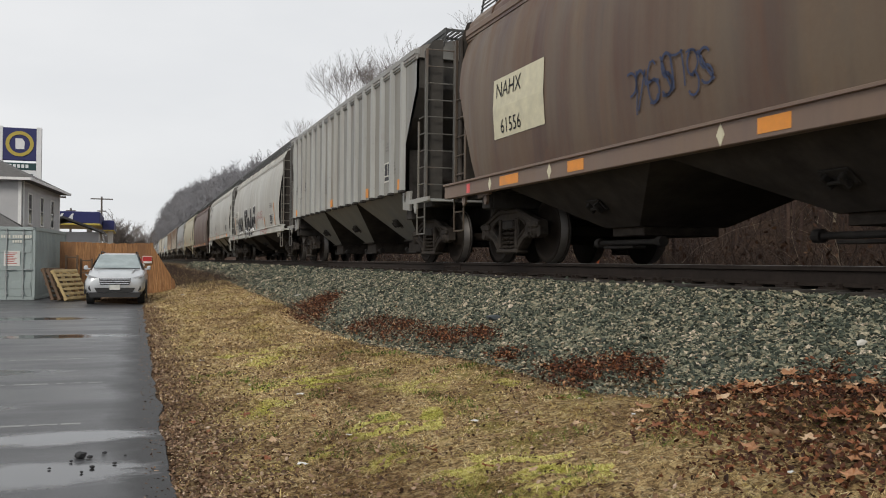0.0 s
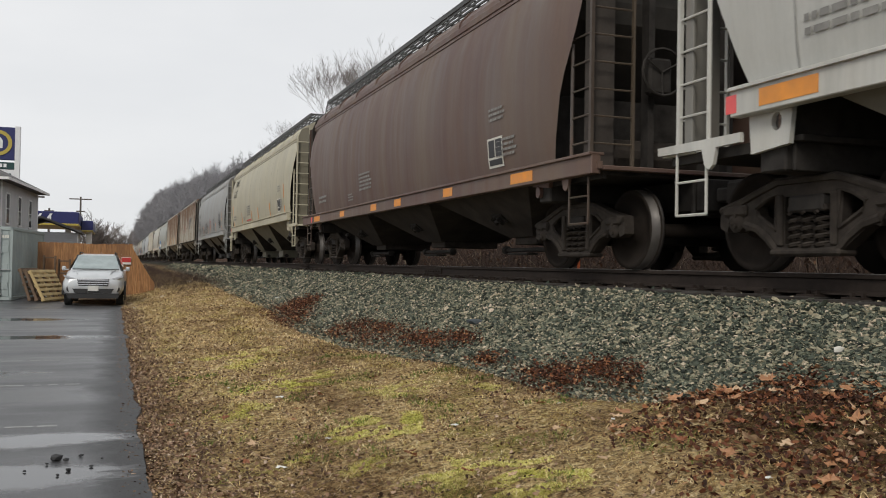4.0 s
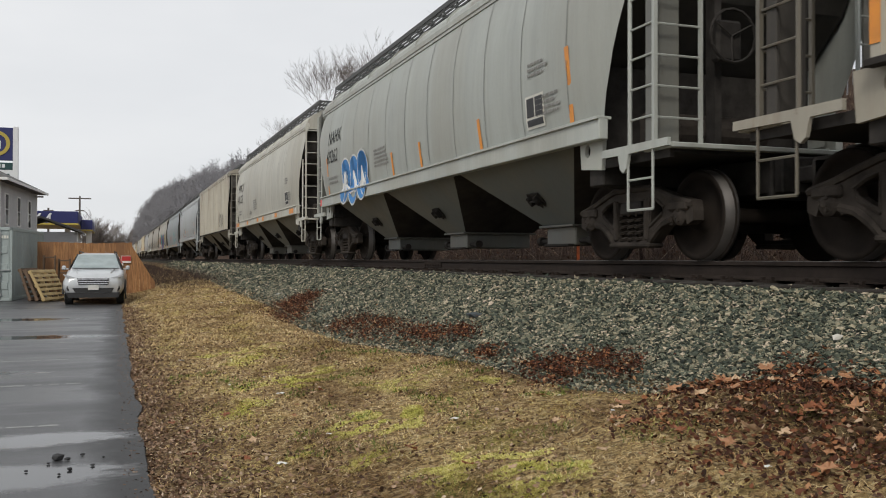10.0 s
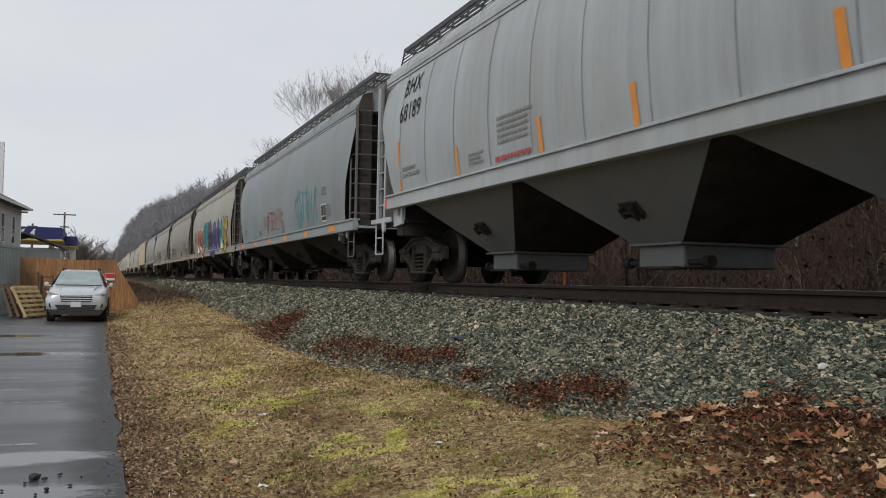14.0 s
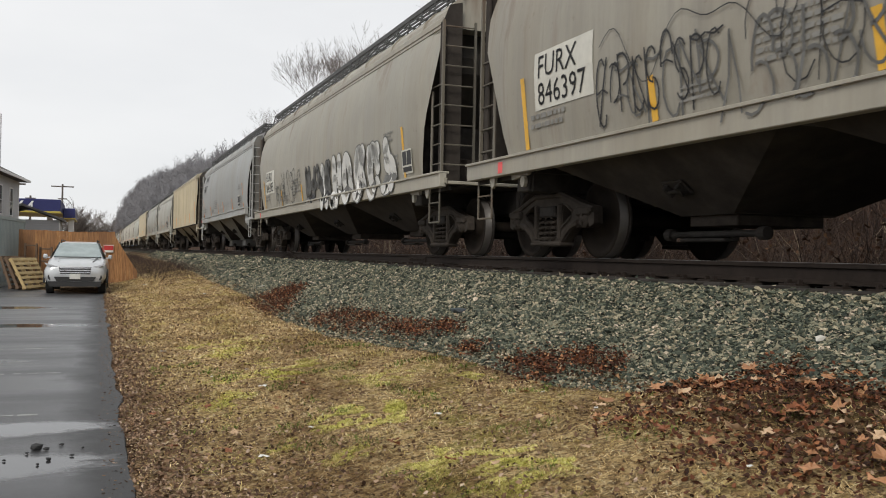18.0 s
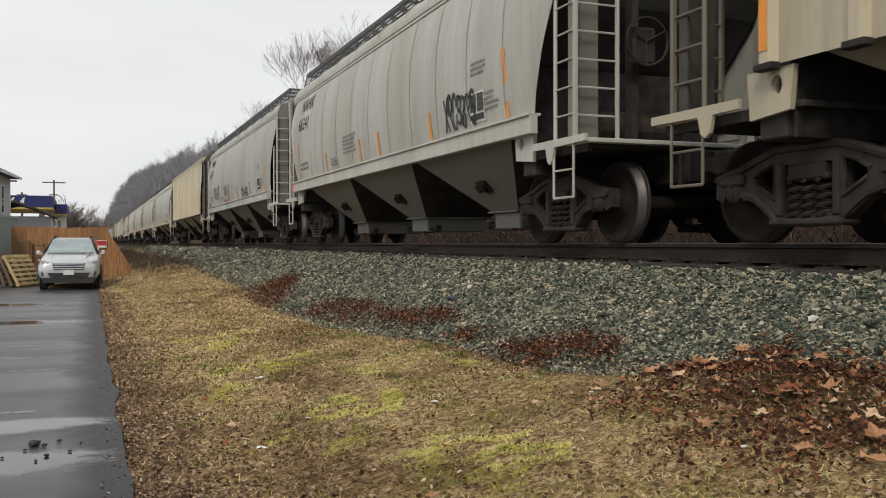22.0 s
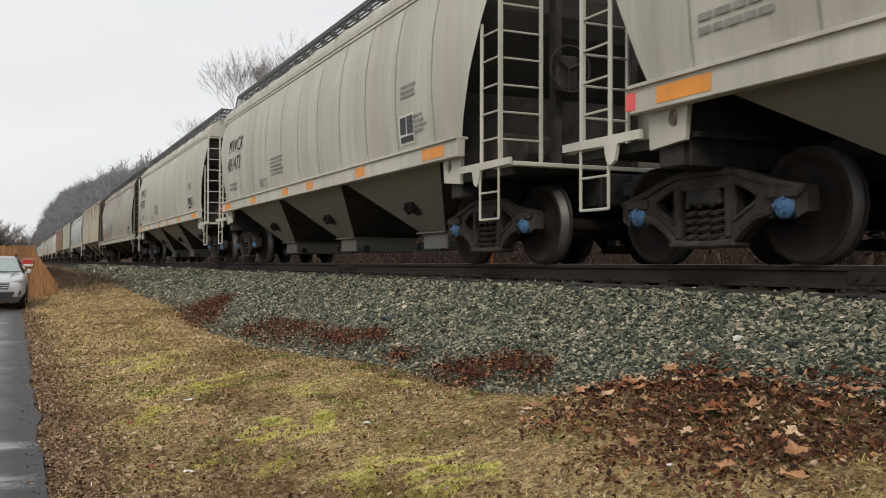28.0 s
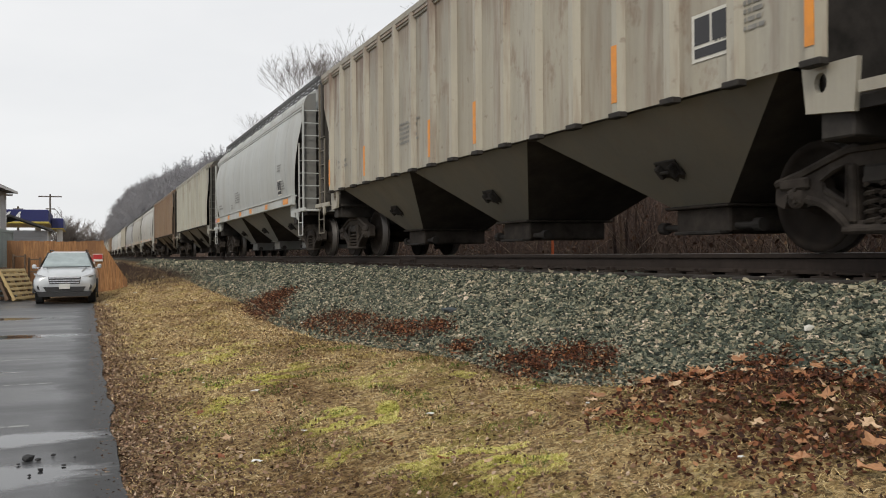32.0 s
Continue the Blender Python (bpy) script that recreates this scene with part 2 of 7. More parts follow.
def sheet(name, verts, faces, material, smooth=False):
    me = bpy.data.meshes.new(name)
    me.from_pydata(verts, [], faces)
    me.materials.append(material)
    if smooth:
        me.polygons.foreach_set("use_smooth", [True] * len(me.polygons))
    me.update()
    return me


def many(name, base, faces, spots, material, smooth=False):
    """One mesh of many small pieces: base is a list of vertex sets, spots rows of (set, centre, 3x3)."""
    vs, fs, at = [], [], 0
    tri = np.array(faces)
    for k, c, r in spots:
        v = base[k] @ r.T + c
        vs.append(v)
        fs.append(tri + at)
        at += len(v)
    me = bpy.data.meshes.new(name)
    v, f = np.concatenate(vs), np.concatenate(fs)
    me.vertices.add(len(v)), me.loops.add(f.size), me.polygons.add(len(f))
    me.vertices.foreach_set("co", v.ravel().astype(np.float32))
    me.loops.foreach_set("vertex_index", f.ravel().astype(np.int32))
    me.polygons.foreach_set("loop_start", np.arange(0, f.size, f.shape[1], dtype=np.int32))
    me.polygons.foreach_set("loop_total", np.full(len(f), f.shape[1], dtype=np.int32))
    me.polygons.foreach_set("use_smooth", np.full(len(f), smooth))
    me.materials.append(material)
    me.update(calc_edges=True), me.validate()
    return me


def spin3(rng):
    """A random turn."""
    q = rng.normal(size=4)
    q /= np.linalg.norm(q)
    w, x, y, z = q
    return np.array([[1 - 2 * (y * y + z * z), 2 * (x * y - w * z), 2 * (x * z + w * y)],
                     [2 * (x * y + w * z), 1 - 2 * (x * x + z * z), 2 * (y * z - w * x)],
                     [2 * (x * z - w * y), 2 * (y * z + w * x), 1 - 2 * (x * x + y * y)]])


# ---- the lie of the land ----
TRACK_X, RAIL_Z, SPEED = 6.36, 1.49, 14.3
LOT_EDGE = 0.22


def glide(v, *stops):
    """Straight lines between (place, value) stops."""
    a, p = stops[0]
    if v <= a:
        return p
    for b, q in stops[1:]:
        if v < b:
            return p + (q - p) * (v - a) / (b - a)
        a, p = b, q
    return p


BED_Z = 1.25


def toe(y):
    """Where the stones end and the turf begins."""
    return glide(y, (-12, 4.4), (4.2, 4.26), (4.8, 4.13), (5.6, 3.86), (6.7, 3.73), (8.7, 3.72), (10.2, 3.63), (13, 3.43), (16.4, 3.41), (21.8, 3.66), (29.8, 3.75), (37.6, 3.94), (45.5, 4.07), (56, 4.2), (90, 4.4))


def toe_z(y):
    return BED_Z - 0.62 * (5.0 - toe(y))


def ground_z(x, y):
    """Height of the soil: level lot, grass bank, ballast shoulder, track bed, and the low ground and wooded hill beyond it."""
    far = glide(y, (30, 0), (70, 1.0))
    if x <= LOT_EDGE:
        return far * 0.9 * glide(x, (-40, 0), (-3, 0.0), (0.2, 0.6))
    if x < 5.0:
        xt, zt = toe(y), toe_z(y)
        if x < xt:
            u = (x - LOT_EDGE) / (xt - LOT_EDGE)
            base = far * 0.55
            soft = min(1.0, u * 4) * min(1.0, (xt - x) * 2.5)
            lumps = 0.0
            if -4 < y < 45:
                lumps = 0.045 * noise.noise((x * 1.3, y * 0.9, 2.0)) + 0.028 * noise.noise((x * 3.6, y * 2.6, 7.0))
            return base + (zt - base) * (0.35 * u + 0.65 * u * u * (3 - 2 * u)) + lumps * soft
        return zt + (BED_Z - zt) * ((x - xt) / (5.0 - xt))
    if x < 7.9:
        return BED_Z
    near = glide(x, (7.9, 1.24), (9.3, 0.85), (12, 1.0), (20, 5.4), (40, 12.5), (80, 18.0), (400, 24.0))
    rise = glide(y, (60, 0.0), (150, 12.0), (260, 21.0), (320, 24.5), (690, 38.0), (740, 18.0))
    hill = rise * glide((x - 9.5) / glide(y, (100, 42), (300, 36), (690, 20)), (0, 0.0), (0.25, 0.34), (0.6, 0.78), (1.0, 1.0), (3.0, 1.15))
    return max(near * glide(y, (60, 1.0), (300, 0.4)), hill, 0.6)


# ---- ground ----
def soil_material():
    """Dormant lawn: straw, brown thatch, moss-green patches, bare damp leaf mould towards the asphalt and the stones."""
    m = Nodes("dormant_lawn", 0.95)
    w = m.world()
    big, mid, fine = m.noise(w, 0.9, 4), m.noise(w, 4.5, 5), m.noise(w, 45, 6, 0.8)
    tuft = m.noise(w, 19, 5, 0.75)
    c = m.ramp(mid, (0.35, (0.24, 0.15, 0.075)), (0.5, (0.47, 0.33, 0.16)), (0.65, (0.62, 0.47, 0.24)))
    wind = m.n.new("ShaderNodeVectorMath")
    wind.operation = "MULTIPLY_ADD"
    wind.inputs[1].default_value = (0.05, 0.05, 0.05)
    warp = m.n.new("ShaderNodeTexNoise")
    warp.inputs["Scale"].default_value, warp.inputs["Detail"].default_value = 22.0, 4.0
    m.l.new(w, warp.inputs["Vector"]), m.l.new(warp.outputs["Color"], wind.inputs[0]), m.l.new(w, wind.inputs[2])
    bits, crumbs = m.axis(m.voronoi(wind.outputs[0], 27), 0), m.axis(m.voronoi(wind.outputs[0], 70), 1)
    thatch = m.ramp(bits, (0.0, (0.06, 0.037, 0.022)), (0.25, (0.24, 0.135, 0.06)), (0.6, (0.58, 0.41, 0.19)), (1.0, (0.82, 0.67, 0.40)))
    c = m.mix(0.55, c, thatch)
    c = m.mix(m.ramp(tuft, (0.53, 0.0), (0.64, 0.75)), c, (0.68, 0.51, 0.25))
    c = m.mix(m.ramp(tuft, (0.36, 0.85), (0.47, 0.0)), c, (0.07, 0.042, 0.02))
    moss = m.ramp(m.math("ADD", m.math("MULTIPLY", big, 0.8), m.math("MULTIPLY", mid, 0.3)), (0.61, 0.0), (0.69, 0.7))
    c = m.mix(moss, c, (0.30, 0.27, 0.06))
    x = m.axis(w, 0)
    mould = m.math("MULTIPLY", m.ramp(m.math("ADD", m.math("MULTIPLY", x, 0.4), m.math("MULTIPLY", mid, 0.5)), (0.3, 1.0), (0.62, 0.0)), 0.85)
    c = m.mix(mould, c, m.ramp(bits, (0.0, (0.035, 0.025, 0.02)), (0.5, (0.12, 0.078, 0.055)), (1.0, (0.36, 0.255, 0.19))))
    wild = m.ramp(m.math("MULTIPLY", x, 0.1), (0.74, 0.0), (0.82, 1.0))
    c = m.mix(wild, c, m.ramp(mid, (0.35, (0.045, 0.027, 0.019)), (0.65, (0.085, 0.052, 0.035))))
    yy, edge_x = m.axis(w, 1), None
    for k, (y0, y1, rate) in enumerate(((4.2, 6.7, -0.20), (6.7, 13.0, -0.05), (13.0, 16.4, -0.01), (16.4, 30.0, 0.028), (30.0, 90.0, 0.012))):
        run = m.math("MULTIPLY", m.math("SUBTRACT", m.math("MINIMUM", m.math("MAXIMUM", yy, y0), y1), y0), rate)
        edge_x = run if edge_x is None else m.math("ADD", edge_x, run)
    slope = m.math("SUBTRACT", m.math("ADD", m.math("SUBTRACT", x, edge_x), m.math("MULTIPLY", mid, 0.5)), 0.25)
    shaded_bed = m.math("MULTIPLY", m.ramp(m.math("MULTIPLY", slope, 0.1), (0.425, 0.0), (0.45, 1.0)), m.ramp(m.math("MULTIPLY", x, 0.1), (0.76, 1.0), (0.8, 0.0)))
    wide = m.math("MINIMUM", m.math("MAXIMUM", m.math("MULTIPLY", m.math("SUBTRACT", 6.0, yy), 0.4), 0.0), 0.75)
    rim = m.math("MULTIPLY", m.ramp(m.math("MULTIPLY", m.math("ADD", slope, wide), 0.1), (0.375, 0.0), (0.425, 0.75)), m.ramp(m.math("MULTIPLY", x, 0.1), (0.5, 1.0), (0.52, 0.0)))
    c = m.mix(rim, c, m.ramp(bits, (0.0, (0.03, 0.02, 0.014)), (0.6, (0.085, 0.048, 0.03)), (1.0, (0.22, 0.13, 0.075))))
    # bed under the stones: fines colour, darkened for the shade in their gaps
    c = m.mix(shaded_bed, c, (0.035, 0.038, 0.032))
    c = m.mix(m.ramp(fine, (0.34, 0.75), (0.47, 0.0)), c, (0.04, 0.027, 0.016))
    c = m.mix(m.ramp(crumbs, (0.55, 0.0), (0.9, 0.6)), c, (0.045, 0.03, 0.015))
    patch = m.world((1.0, 0.55, 1.0))
    c = m.mix(m.ramp(m.noise(patch, 1.1, 4, 0.65), (0.49, 0.0), (0.60, 0.75)), c, (0.50, 0.44, 0.40), "MULTIPLY")
    m.bsdf.inputs["Specular IOR Level"].default_value = 0.12
    m.bump(m.math("ADD", fine, tuft), 0.9, 0.03)
    return m.done(c)


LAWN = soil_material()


def asphalt_material():
    """Wet old asphalt: dark patches, dry pale ones, puddles that shine."""
    m = Nodes("wet_asphalt", 0.5)
    w = m.world()
    ws = m.world((0.55, 1.6, 1))
    wet, grain = m.noise(ws, 0.5, 5), m.noise(w, 90, 3, 0.7)
    c = m.ramp(wet, (0.35, (0.034, 0.035, 0.038)), (0.65, (0.062, 0.063, 0.067)))
    edge = m.ramp(m.math("ADD", m.math("MULTIPLY", m.axis(w, 0), 1.0), m.math("MULTIPLY", m.noise(w, 1.4, 3), 0.5)), (0.0, 0.0), (0.3, 1.0))
    c = m.mix(edge, c, (0.022, 0.022, 0.023))
    c = m.mix(m.ramp(grain, (0.6, 0.0), (0.75, 0.35)), c, (0.16, 0.16, 0.16))
    pools = None
    wob = m.math("MULTIPLY", m.noise(m.world((1, 2, 1)), 2.2, 5, 0.7), 1.5)
    for cx, cy, rx, ry in ((-0.65, 8.1, 0.85, 0.33), (-0.62, 6.75, 0.75, 0.42), (-2.4, 12.9, 1.6, 0.35), (-1.3, 18.6, 1.4, 0.5), (-2.6, 24.0, 2.0, 0.6), (-2.0, 9.9, 0.9, 0.25)):
        mp, ln = m.n.new("ShaderNodeMapping"), m.n.new("ShaderNodeVectorMath")
        mp.vector_type = "TEXTURE"
        mp.inputs["Location"].default_value, mp.inputs["Scale"].default_value = (cx, cy, 0.02), (rx, ry, 1)
        ln.operation = "LENGTH"
        m.l.new(m.world(), mp.inputs[0]), m.l.new(mp.outputs[0], ln.inputs[0])
        near = m.ramp(m.math("MULTIPLY", m.math("ADD", ln.outputs["Value"], wob), 0.4), (0.56, 1.0), (0.74, 0.0))
        pools = near if pools is None else m.math("MAXIMUM", pools, near)
    m.bump(m.math("MULTIPLY", grain, m.math("SUBTRACT", 1.0, pools)), 0.35, 0.006)
    c = m.mix(m.math("MULTIPLY", pools, 0.5), c, (0.03, 0.03, 0.031))
    rough = m.ramp(wet, (0.38, 0.30), (0.62, 0.5))
    rough = m.mix(edge, rough, (0.6, 0.6, 0.6))
    rough = m.mix(pools, rough, (0.05, 0.05, 0.05))
    return m.done(c, rough)


def grid_ground(name, xs, ys, material, label, category="ground", drop=0.0):
    vs = [(x, y, ground_z(x, y) - drop) for y in ys for x in xs]
    n = len(xs)
    fs = [(j * n + i, j * n + i + 1, (j + 1) * n + i + 1, (j + 1) * n + i) for j in range(len(ys) - 1) for i in range(n - 1)]
    return tagged(new(name, sheet(name, vs, fs, material, True)), label, category, kind="structure")


def steps(*runs):
    out = []
    for a, b, s in runs:
        out += list(np.arange(a, b - 1e-6, s))
    return out + [runs[-1][1]]


GROUND_X = steps((-2500, -40, 410), (-40, -4, 6), (-4, 0, 0.5), (0, 5.2, 0.1), (5.2, 10, 0.4), (10, 30, 2), (30, 80, 10), (80, 2500, 403))
GROUND_Y = steps((-2500, -30, 412), (-30, -4, 4), (-4, 2, 0.3), (2, 22, 0.11), (22, 45, 0.3), (45, 80, 1.5), (80, 300, 10), (300, 760, 20), (760, 2500, 200))


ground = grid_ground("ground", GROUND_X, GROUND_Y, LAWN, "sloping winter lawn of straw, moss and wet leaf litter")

# asphalt lot, a little proud of the soil, with a ragged edge
ASPHALT = asphalt_material()
ys = steps((-15, 40, 0.3), (40, 90, 5))
edge_x = [LOT_EDGE + 0.05 + 0.10 * noise.noise((0, y * 1.1, 3)) + 0.05 * noise.noise((0, y * 5, 9)) for y in ys]
lot_x = steps((-40, -4, 6), (-4, 0, 1.0))
vs, n = [], len(lot_x) + 2
for y, ex in zip(ys, edge_x):
    vs += [(x, y, 0.022) for x in lot_x[:-1]] + [(-0.35, y, 0.022), (ex - 0.03, y, 0.02), (ex, y, -0.03)]
fs = [(j * n + i, j * n + i + 1, (j + 1) * n + i + 1, (j + 1) * n + i) for j in range(len(ys) - 1) for i in range(n - 1)]
tagged(new("road", sheet("road", vs, fs, ASPHALT)), "wet patched asphalt of a car park with faded bay lines", "asphalt", kind="structure")

LINE_PAINT = plain("worn_line_paint", (0.27, 0.275, 0.27), 0.6, 0, 0.4, 14)


# bay lines, worn into short dashes, and the puddles beside them
for k, y in enumerate((8.75, 11.6, 14.4, 17.3, 20.2, 23.1)):
    bm = bmesh.new()
    rng = random.Random(k)
    x = -0.05 - 0.1 * (k % 2)
    while x > -5.0:
        w = rng.uniform(0.08, 0.4)
        if rng.random() < 0.62:
            box(bm, x - w, x, y - 0.03 + rng.uniform(-0.015, 0.01), y + 0.03 + rng.uniform(-0.01, 0.015), 0.0225, 0.0245)
        x -= w + rng.uniform(0.0, 0.10 if x > -1.2 else 0.35)
    solid("bay_line", bm, LINE_PAINT, "faded white parking bay line on asphalt", "line", "bay lines", "structure")

ASPHALT_BIT = plain("broken_asphalt", (0.03, 0.03, 0.032), 0.8)


def lump(r, seed, squash=0.6):
    bm = bmesh.new()
    bmesh.ops.create_icosphere(bm, subdivisions=1, radius=r)
    rng = random.Random(seed)
    for v in bm.verts:
        v.co *= rng.uniform(0.7, 1.2)
        v.co.z *= squash
    return bm


for k, (x, y, r) in enumerate(((-0.37, 7.24, 0.05), (-0.30, 7.2, 0.025), (-0.27, 6.86, 0.022), (-0.2, 7.33, 0.02), (-0.42, 7.1, 0.016), (-0.12, 6.95, 0.016), (-0.33, 6.72, 0.014), (-0.05, 7.2, 0.015), (-0.55, 6.9, 0.014))):
    solid("asphalt_lump", lump(r, k), ASPHALT_BIT, "loose crumb of broken black asphalt", "rubble", "asphalt crumbs").location = (x, y, 0.026 + r * 0.35)

# ---- track ----
GAUGE = 0.7525
RAIL_PROFILE = [(-0.07, 0), (0.07, 0), (0.07, 0.012), (0.012, 0.035), (0.010, 0.125), (0.036, 0.135), (0.036, 0.165), (0.028, 0.172), (-0.028, 0.172), (-0.036, 0.165), (-0.036, 0.135), (-0.010, 0.125), (-0.012, 0.035), (-0.07, 0.012)]
track = thing("railway_track", "single railway track with rusty rails on dark timber ties", "track", kind="structure")
TREAD_TOP = plain("shiny_rail_head", (0.30, 0.29, 0.28), 0.35, 0.9, 0.2)
for side in (-1, 1):
    bm = bmesh.new()
    prism(bm, [(x, z) for x, z in RAIL_PROFILE], "y", -60, 900)
    ob = part("rail", bm, RAIL_RUST, track)
    ob.location = (TRACK_X + side * GAUGE, 0, RAIL_Z - 0.172)
    bm = bmesh.new()
    box(bm, TRACK_X + side * GAUGE - 0.027, TRACK_X + side * GAUGE + 0.027, -60, 900, RAIL_Z - 0.002, RAIL_Z + 0.002)
    part("rail_head", bm, TREAD_TOP, track, "bright worn running surface")
bm = bmesh.new()
box(bm, -1.3, 1.3, -0.115, 0.115, -0.18, 0.0, 0.012)
TIE = mesh_of(bm, "tie", TIE_WOOD)
bm = bmesh.new()
box(bm, -0.18, 0.18, -0.1, 0.1, 0, 0.018)
for sx in (-0.1, 0.1):
    for sy in (-0.06, 0.06):
        box(bm, sx - 0.02, sx + 0.02, sy - 0.012, sy + 0.012, 0.018, 0.05)
PLATE = mesh_of(bm, "tie_plate", RAIL_RUST)
tie_rng = random.Random(2)
for k in range(190):
    y = -10 + k * 0.52 + tie_rng.uniform(-0.03, 0.03)
    m = pose(TRACK_X + tie_rng.uniform(-0.05, 0.05), y, RAIL_Z - 0.172 - 0.018 + tie_rng.uniform(-0.012, 0.0), 0, 0, tie_rng.uniform(-1.2, 1.2))
    tie = attach("tie", TIE, track, m)
    if k < 75:
        for side in (-1, 1):
            attach("tie_plate", PLATE, tie, pose(side * GAUGE, 0, 0))
bm = bmesh.new()
for k in range(1100):
    box(bm, TRACK_X - 1.3, TRACK_X + 1.3, 88.9 + k * 0.52, 89.13 + k * 0.52, RAIL_Z - 0.36, RAIL_Z - 0.2)
tagged(part("far_ties", bm, TIE_WOOD, track), kind="stuff")
bm = bmesh.new()
box(bm, -0.025, 0.0, -0.45, 0.45, 0.03, 0.13, 0.004)
for y in (-0.36, -0.22, -0.08, 0.08, 0.22, 0.36):
    rod(bm, (-0.05, y, 0.08), (-0.02, y, 0.08), 0.018)
JOINT = mesh_of(bm, "joint_bar", RAIL_RUST)
for y in (4.3, 15.9, 27.8, 39.5):
    attach("joint_bar", JOINT, track, pose(TRACK_X - GAUGE - 0.012, y, RAIL_Z - 0.172), "bolted joint bar")

# ---- ballast stones ----
def stone_material():
    m = Nodes("crushed_stone", 0.75)
    m.bsdf.inputs["Specular IOR Level"].default_value = 0.22
    isl = m.island()
    c = m.ramp(isl, (0.0, (0.014, 0.019, 0.016)), (0.3, (0.055, 0.07, 0.054)), (0.55, (0.14, 0.158, 0.117)), (0.78, (0.28, 0.27, 0.19)), (0.93, (0.47, 0.41, 0.285)), (1.0, (0.68, 0.56, 0.44)))
    n = m.noise(m.world(), 45, 4)
    c = m.mix(m.ramp(n, (0.35, 0.45), (0.6, 0.0)), c, (0.05, 0.05, 0.042))
    m.bump(n, 0.4, 0.008)
    return m.done(c, m.ramp(n, (0.3, 0.55), (0.7, 0.85)))


STONE = stone_material()
CUBE_V = np.array([(x, y, z) for x in (-0.62, 0.62) for y in (-0.62, 0.62) for z in (-0.62, 0.62)])
CUBE_F = [[0, 1, 3], [0, 3, 2], [4, 6, 7], [4, 7, 5], [0, 4, 5], [0, 5, 1], [2, 3, 7], [2, 7, 6], [0, 2, 6], [0, 6, 4], [1, 5, 7], [1, 7, 3]]
stone_rng = np.random.default_rng(11)
STONE_SHAPES = []
for k in range(24):
    STONE_SHAPES.append((CUBE_V + stone_rng.uniform(-0.34, 0.34, (8, 3))) * stone_rng.uniform((0.95, 0.7, 0.3), (1.5, 1.1, 0.6)))


def laid(rng):
    """Most stones rest on a flat side, turned any way."""
    return np.array(Euler((rng.normal() * 0.42, rng.normal() * 0.42, rng.uniform(0, 6.283))).to_matrix())


def stones(count, y0, y1, size, x_lo, x_hi, lift=0.0):
    out = []
    u = stone_rng.uniform(size=(count, 2))
    for a, b in u:
        y = y0 + (y1 - y0) * a
        lo = toe(y) - 0.22 if x_lo is None else x_lo
        x = lo + (x_hi - lo) * b
        if x_lo is None and x < toe(y) + 0.12 and stone_rng.random() < 0.6:
            continue
        s = size * stone_rng.lognormal(0, 0.28)
        out.append((int(stone_rng.integers(24)), np.array([x, y, ground_z(x, y) + s * stone_rng.uniform(0.0, 0.55) + lift]), laid(stone_rng) * s))
    return out


spots = stones(52000, 2.0, 8, 0.0155, None, 5.08) + stones(42000, 8, 15, 0.0175, None, 5.08) + stones(26000, 15, 25, 0.0215, None, 5.08) + stones(12000, 25, 42, 0.03, None, 5.08)
spots += stones(5000, 42, 85, 0.055, None, 5.08) + stones(9000, 2.0, 16, 0.028, 5.05, 7.9) + stones(3500, 16, 45, 0.045, 5.05, 7.9)
tagged(new("ballast", many("ballast", STONE_SHAPES, CUBE_F, spots, STONE)), "grey-green crushed stone ballast of the railway shoulder", "ballast", kind="stuff")


# ---- the train ----
WHEEL_R = 0.457


def lathe(bm, profile, n):
    """Turns (x, r) round the x axis."""
    rings = []
    for x, r in profile:
        rings.append([bm.verts.new((x, r * math.cos(2 * math.pi * k / n), r * math.sin(2 * math.pi * k / n))) for k in range(n)])
    for a, b in zip(rings, rings[1:]):
        for k in range(n):
            bm.faces.new((a[k], a[(k + 1) % n], b[(k + 1) % n], b[k]))
    bm.faces.new(rings[0][::-1]), bm.faces.new(rings[-1])
    return bm


def wheelset_mesh():
    """Two wheels on an axle; the plates are dished, the treads bright, the flanges inside."""
    me_parts = bmesh.new()
    for s in (-1, 1):
        prof = [(0.69, 0.03), (0.69, 0.475), (0.72, 0.478), (0.735, 0.46), (0.84, 0.452), (0.842, 0.40), (0.81, 0.385), (0.775, 0.30), (0.77, 0.16), (0.86, 0.135), (0.87, 0.03)]
        lathe(me_parts, [(s * x, r) for x, r in prof], 28)
    rod(me_parts, (-0.72, 0, 0), (0.72, 0, 0), 0.085, 12)
    bmesh.ops.recalc_face_normals(me_parts, faces=me_parts.faces[:])
    me = mesh_of(me_parts, "wheelset", WHEEL_STEEL)
    me.materials.append(TREAD)
    for p in me.polygons:
        r = math.hypot(p.center.y, p.center.z)
        if 0.448 < r and abs(p.normal.x) < 0.6:
            p.material_index = 1
        p.use_smooth = 0.1 < r < 0.447 or abs(p.normal.x) < 0.5
    return me


def cap_mesh(s):
    bm = bmesh.new()
    if s:
        lathe(bm, [(s * 0.93, 0.10), (s * 1.05, 0.105), (s * 1.07, 0.085), (s * 1.08, 0.06), (s * 1.10, 0.03)], 16)
        for k in range(3):
            a = k * 2.094
            rod(bm, (s * 1.06, 0.055 * math.cos(a), 0.055 * math.sin(a)), (s * 1.10, 0.055 * math.cos(a), 0.055 * math.sin(a)), 0.018)
    bmesh.ops.recalc_face_normals(bm, faces=bm.faces[:])
    return mesh_of(bm, "bearing_cap", STEEL_DARK)


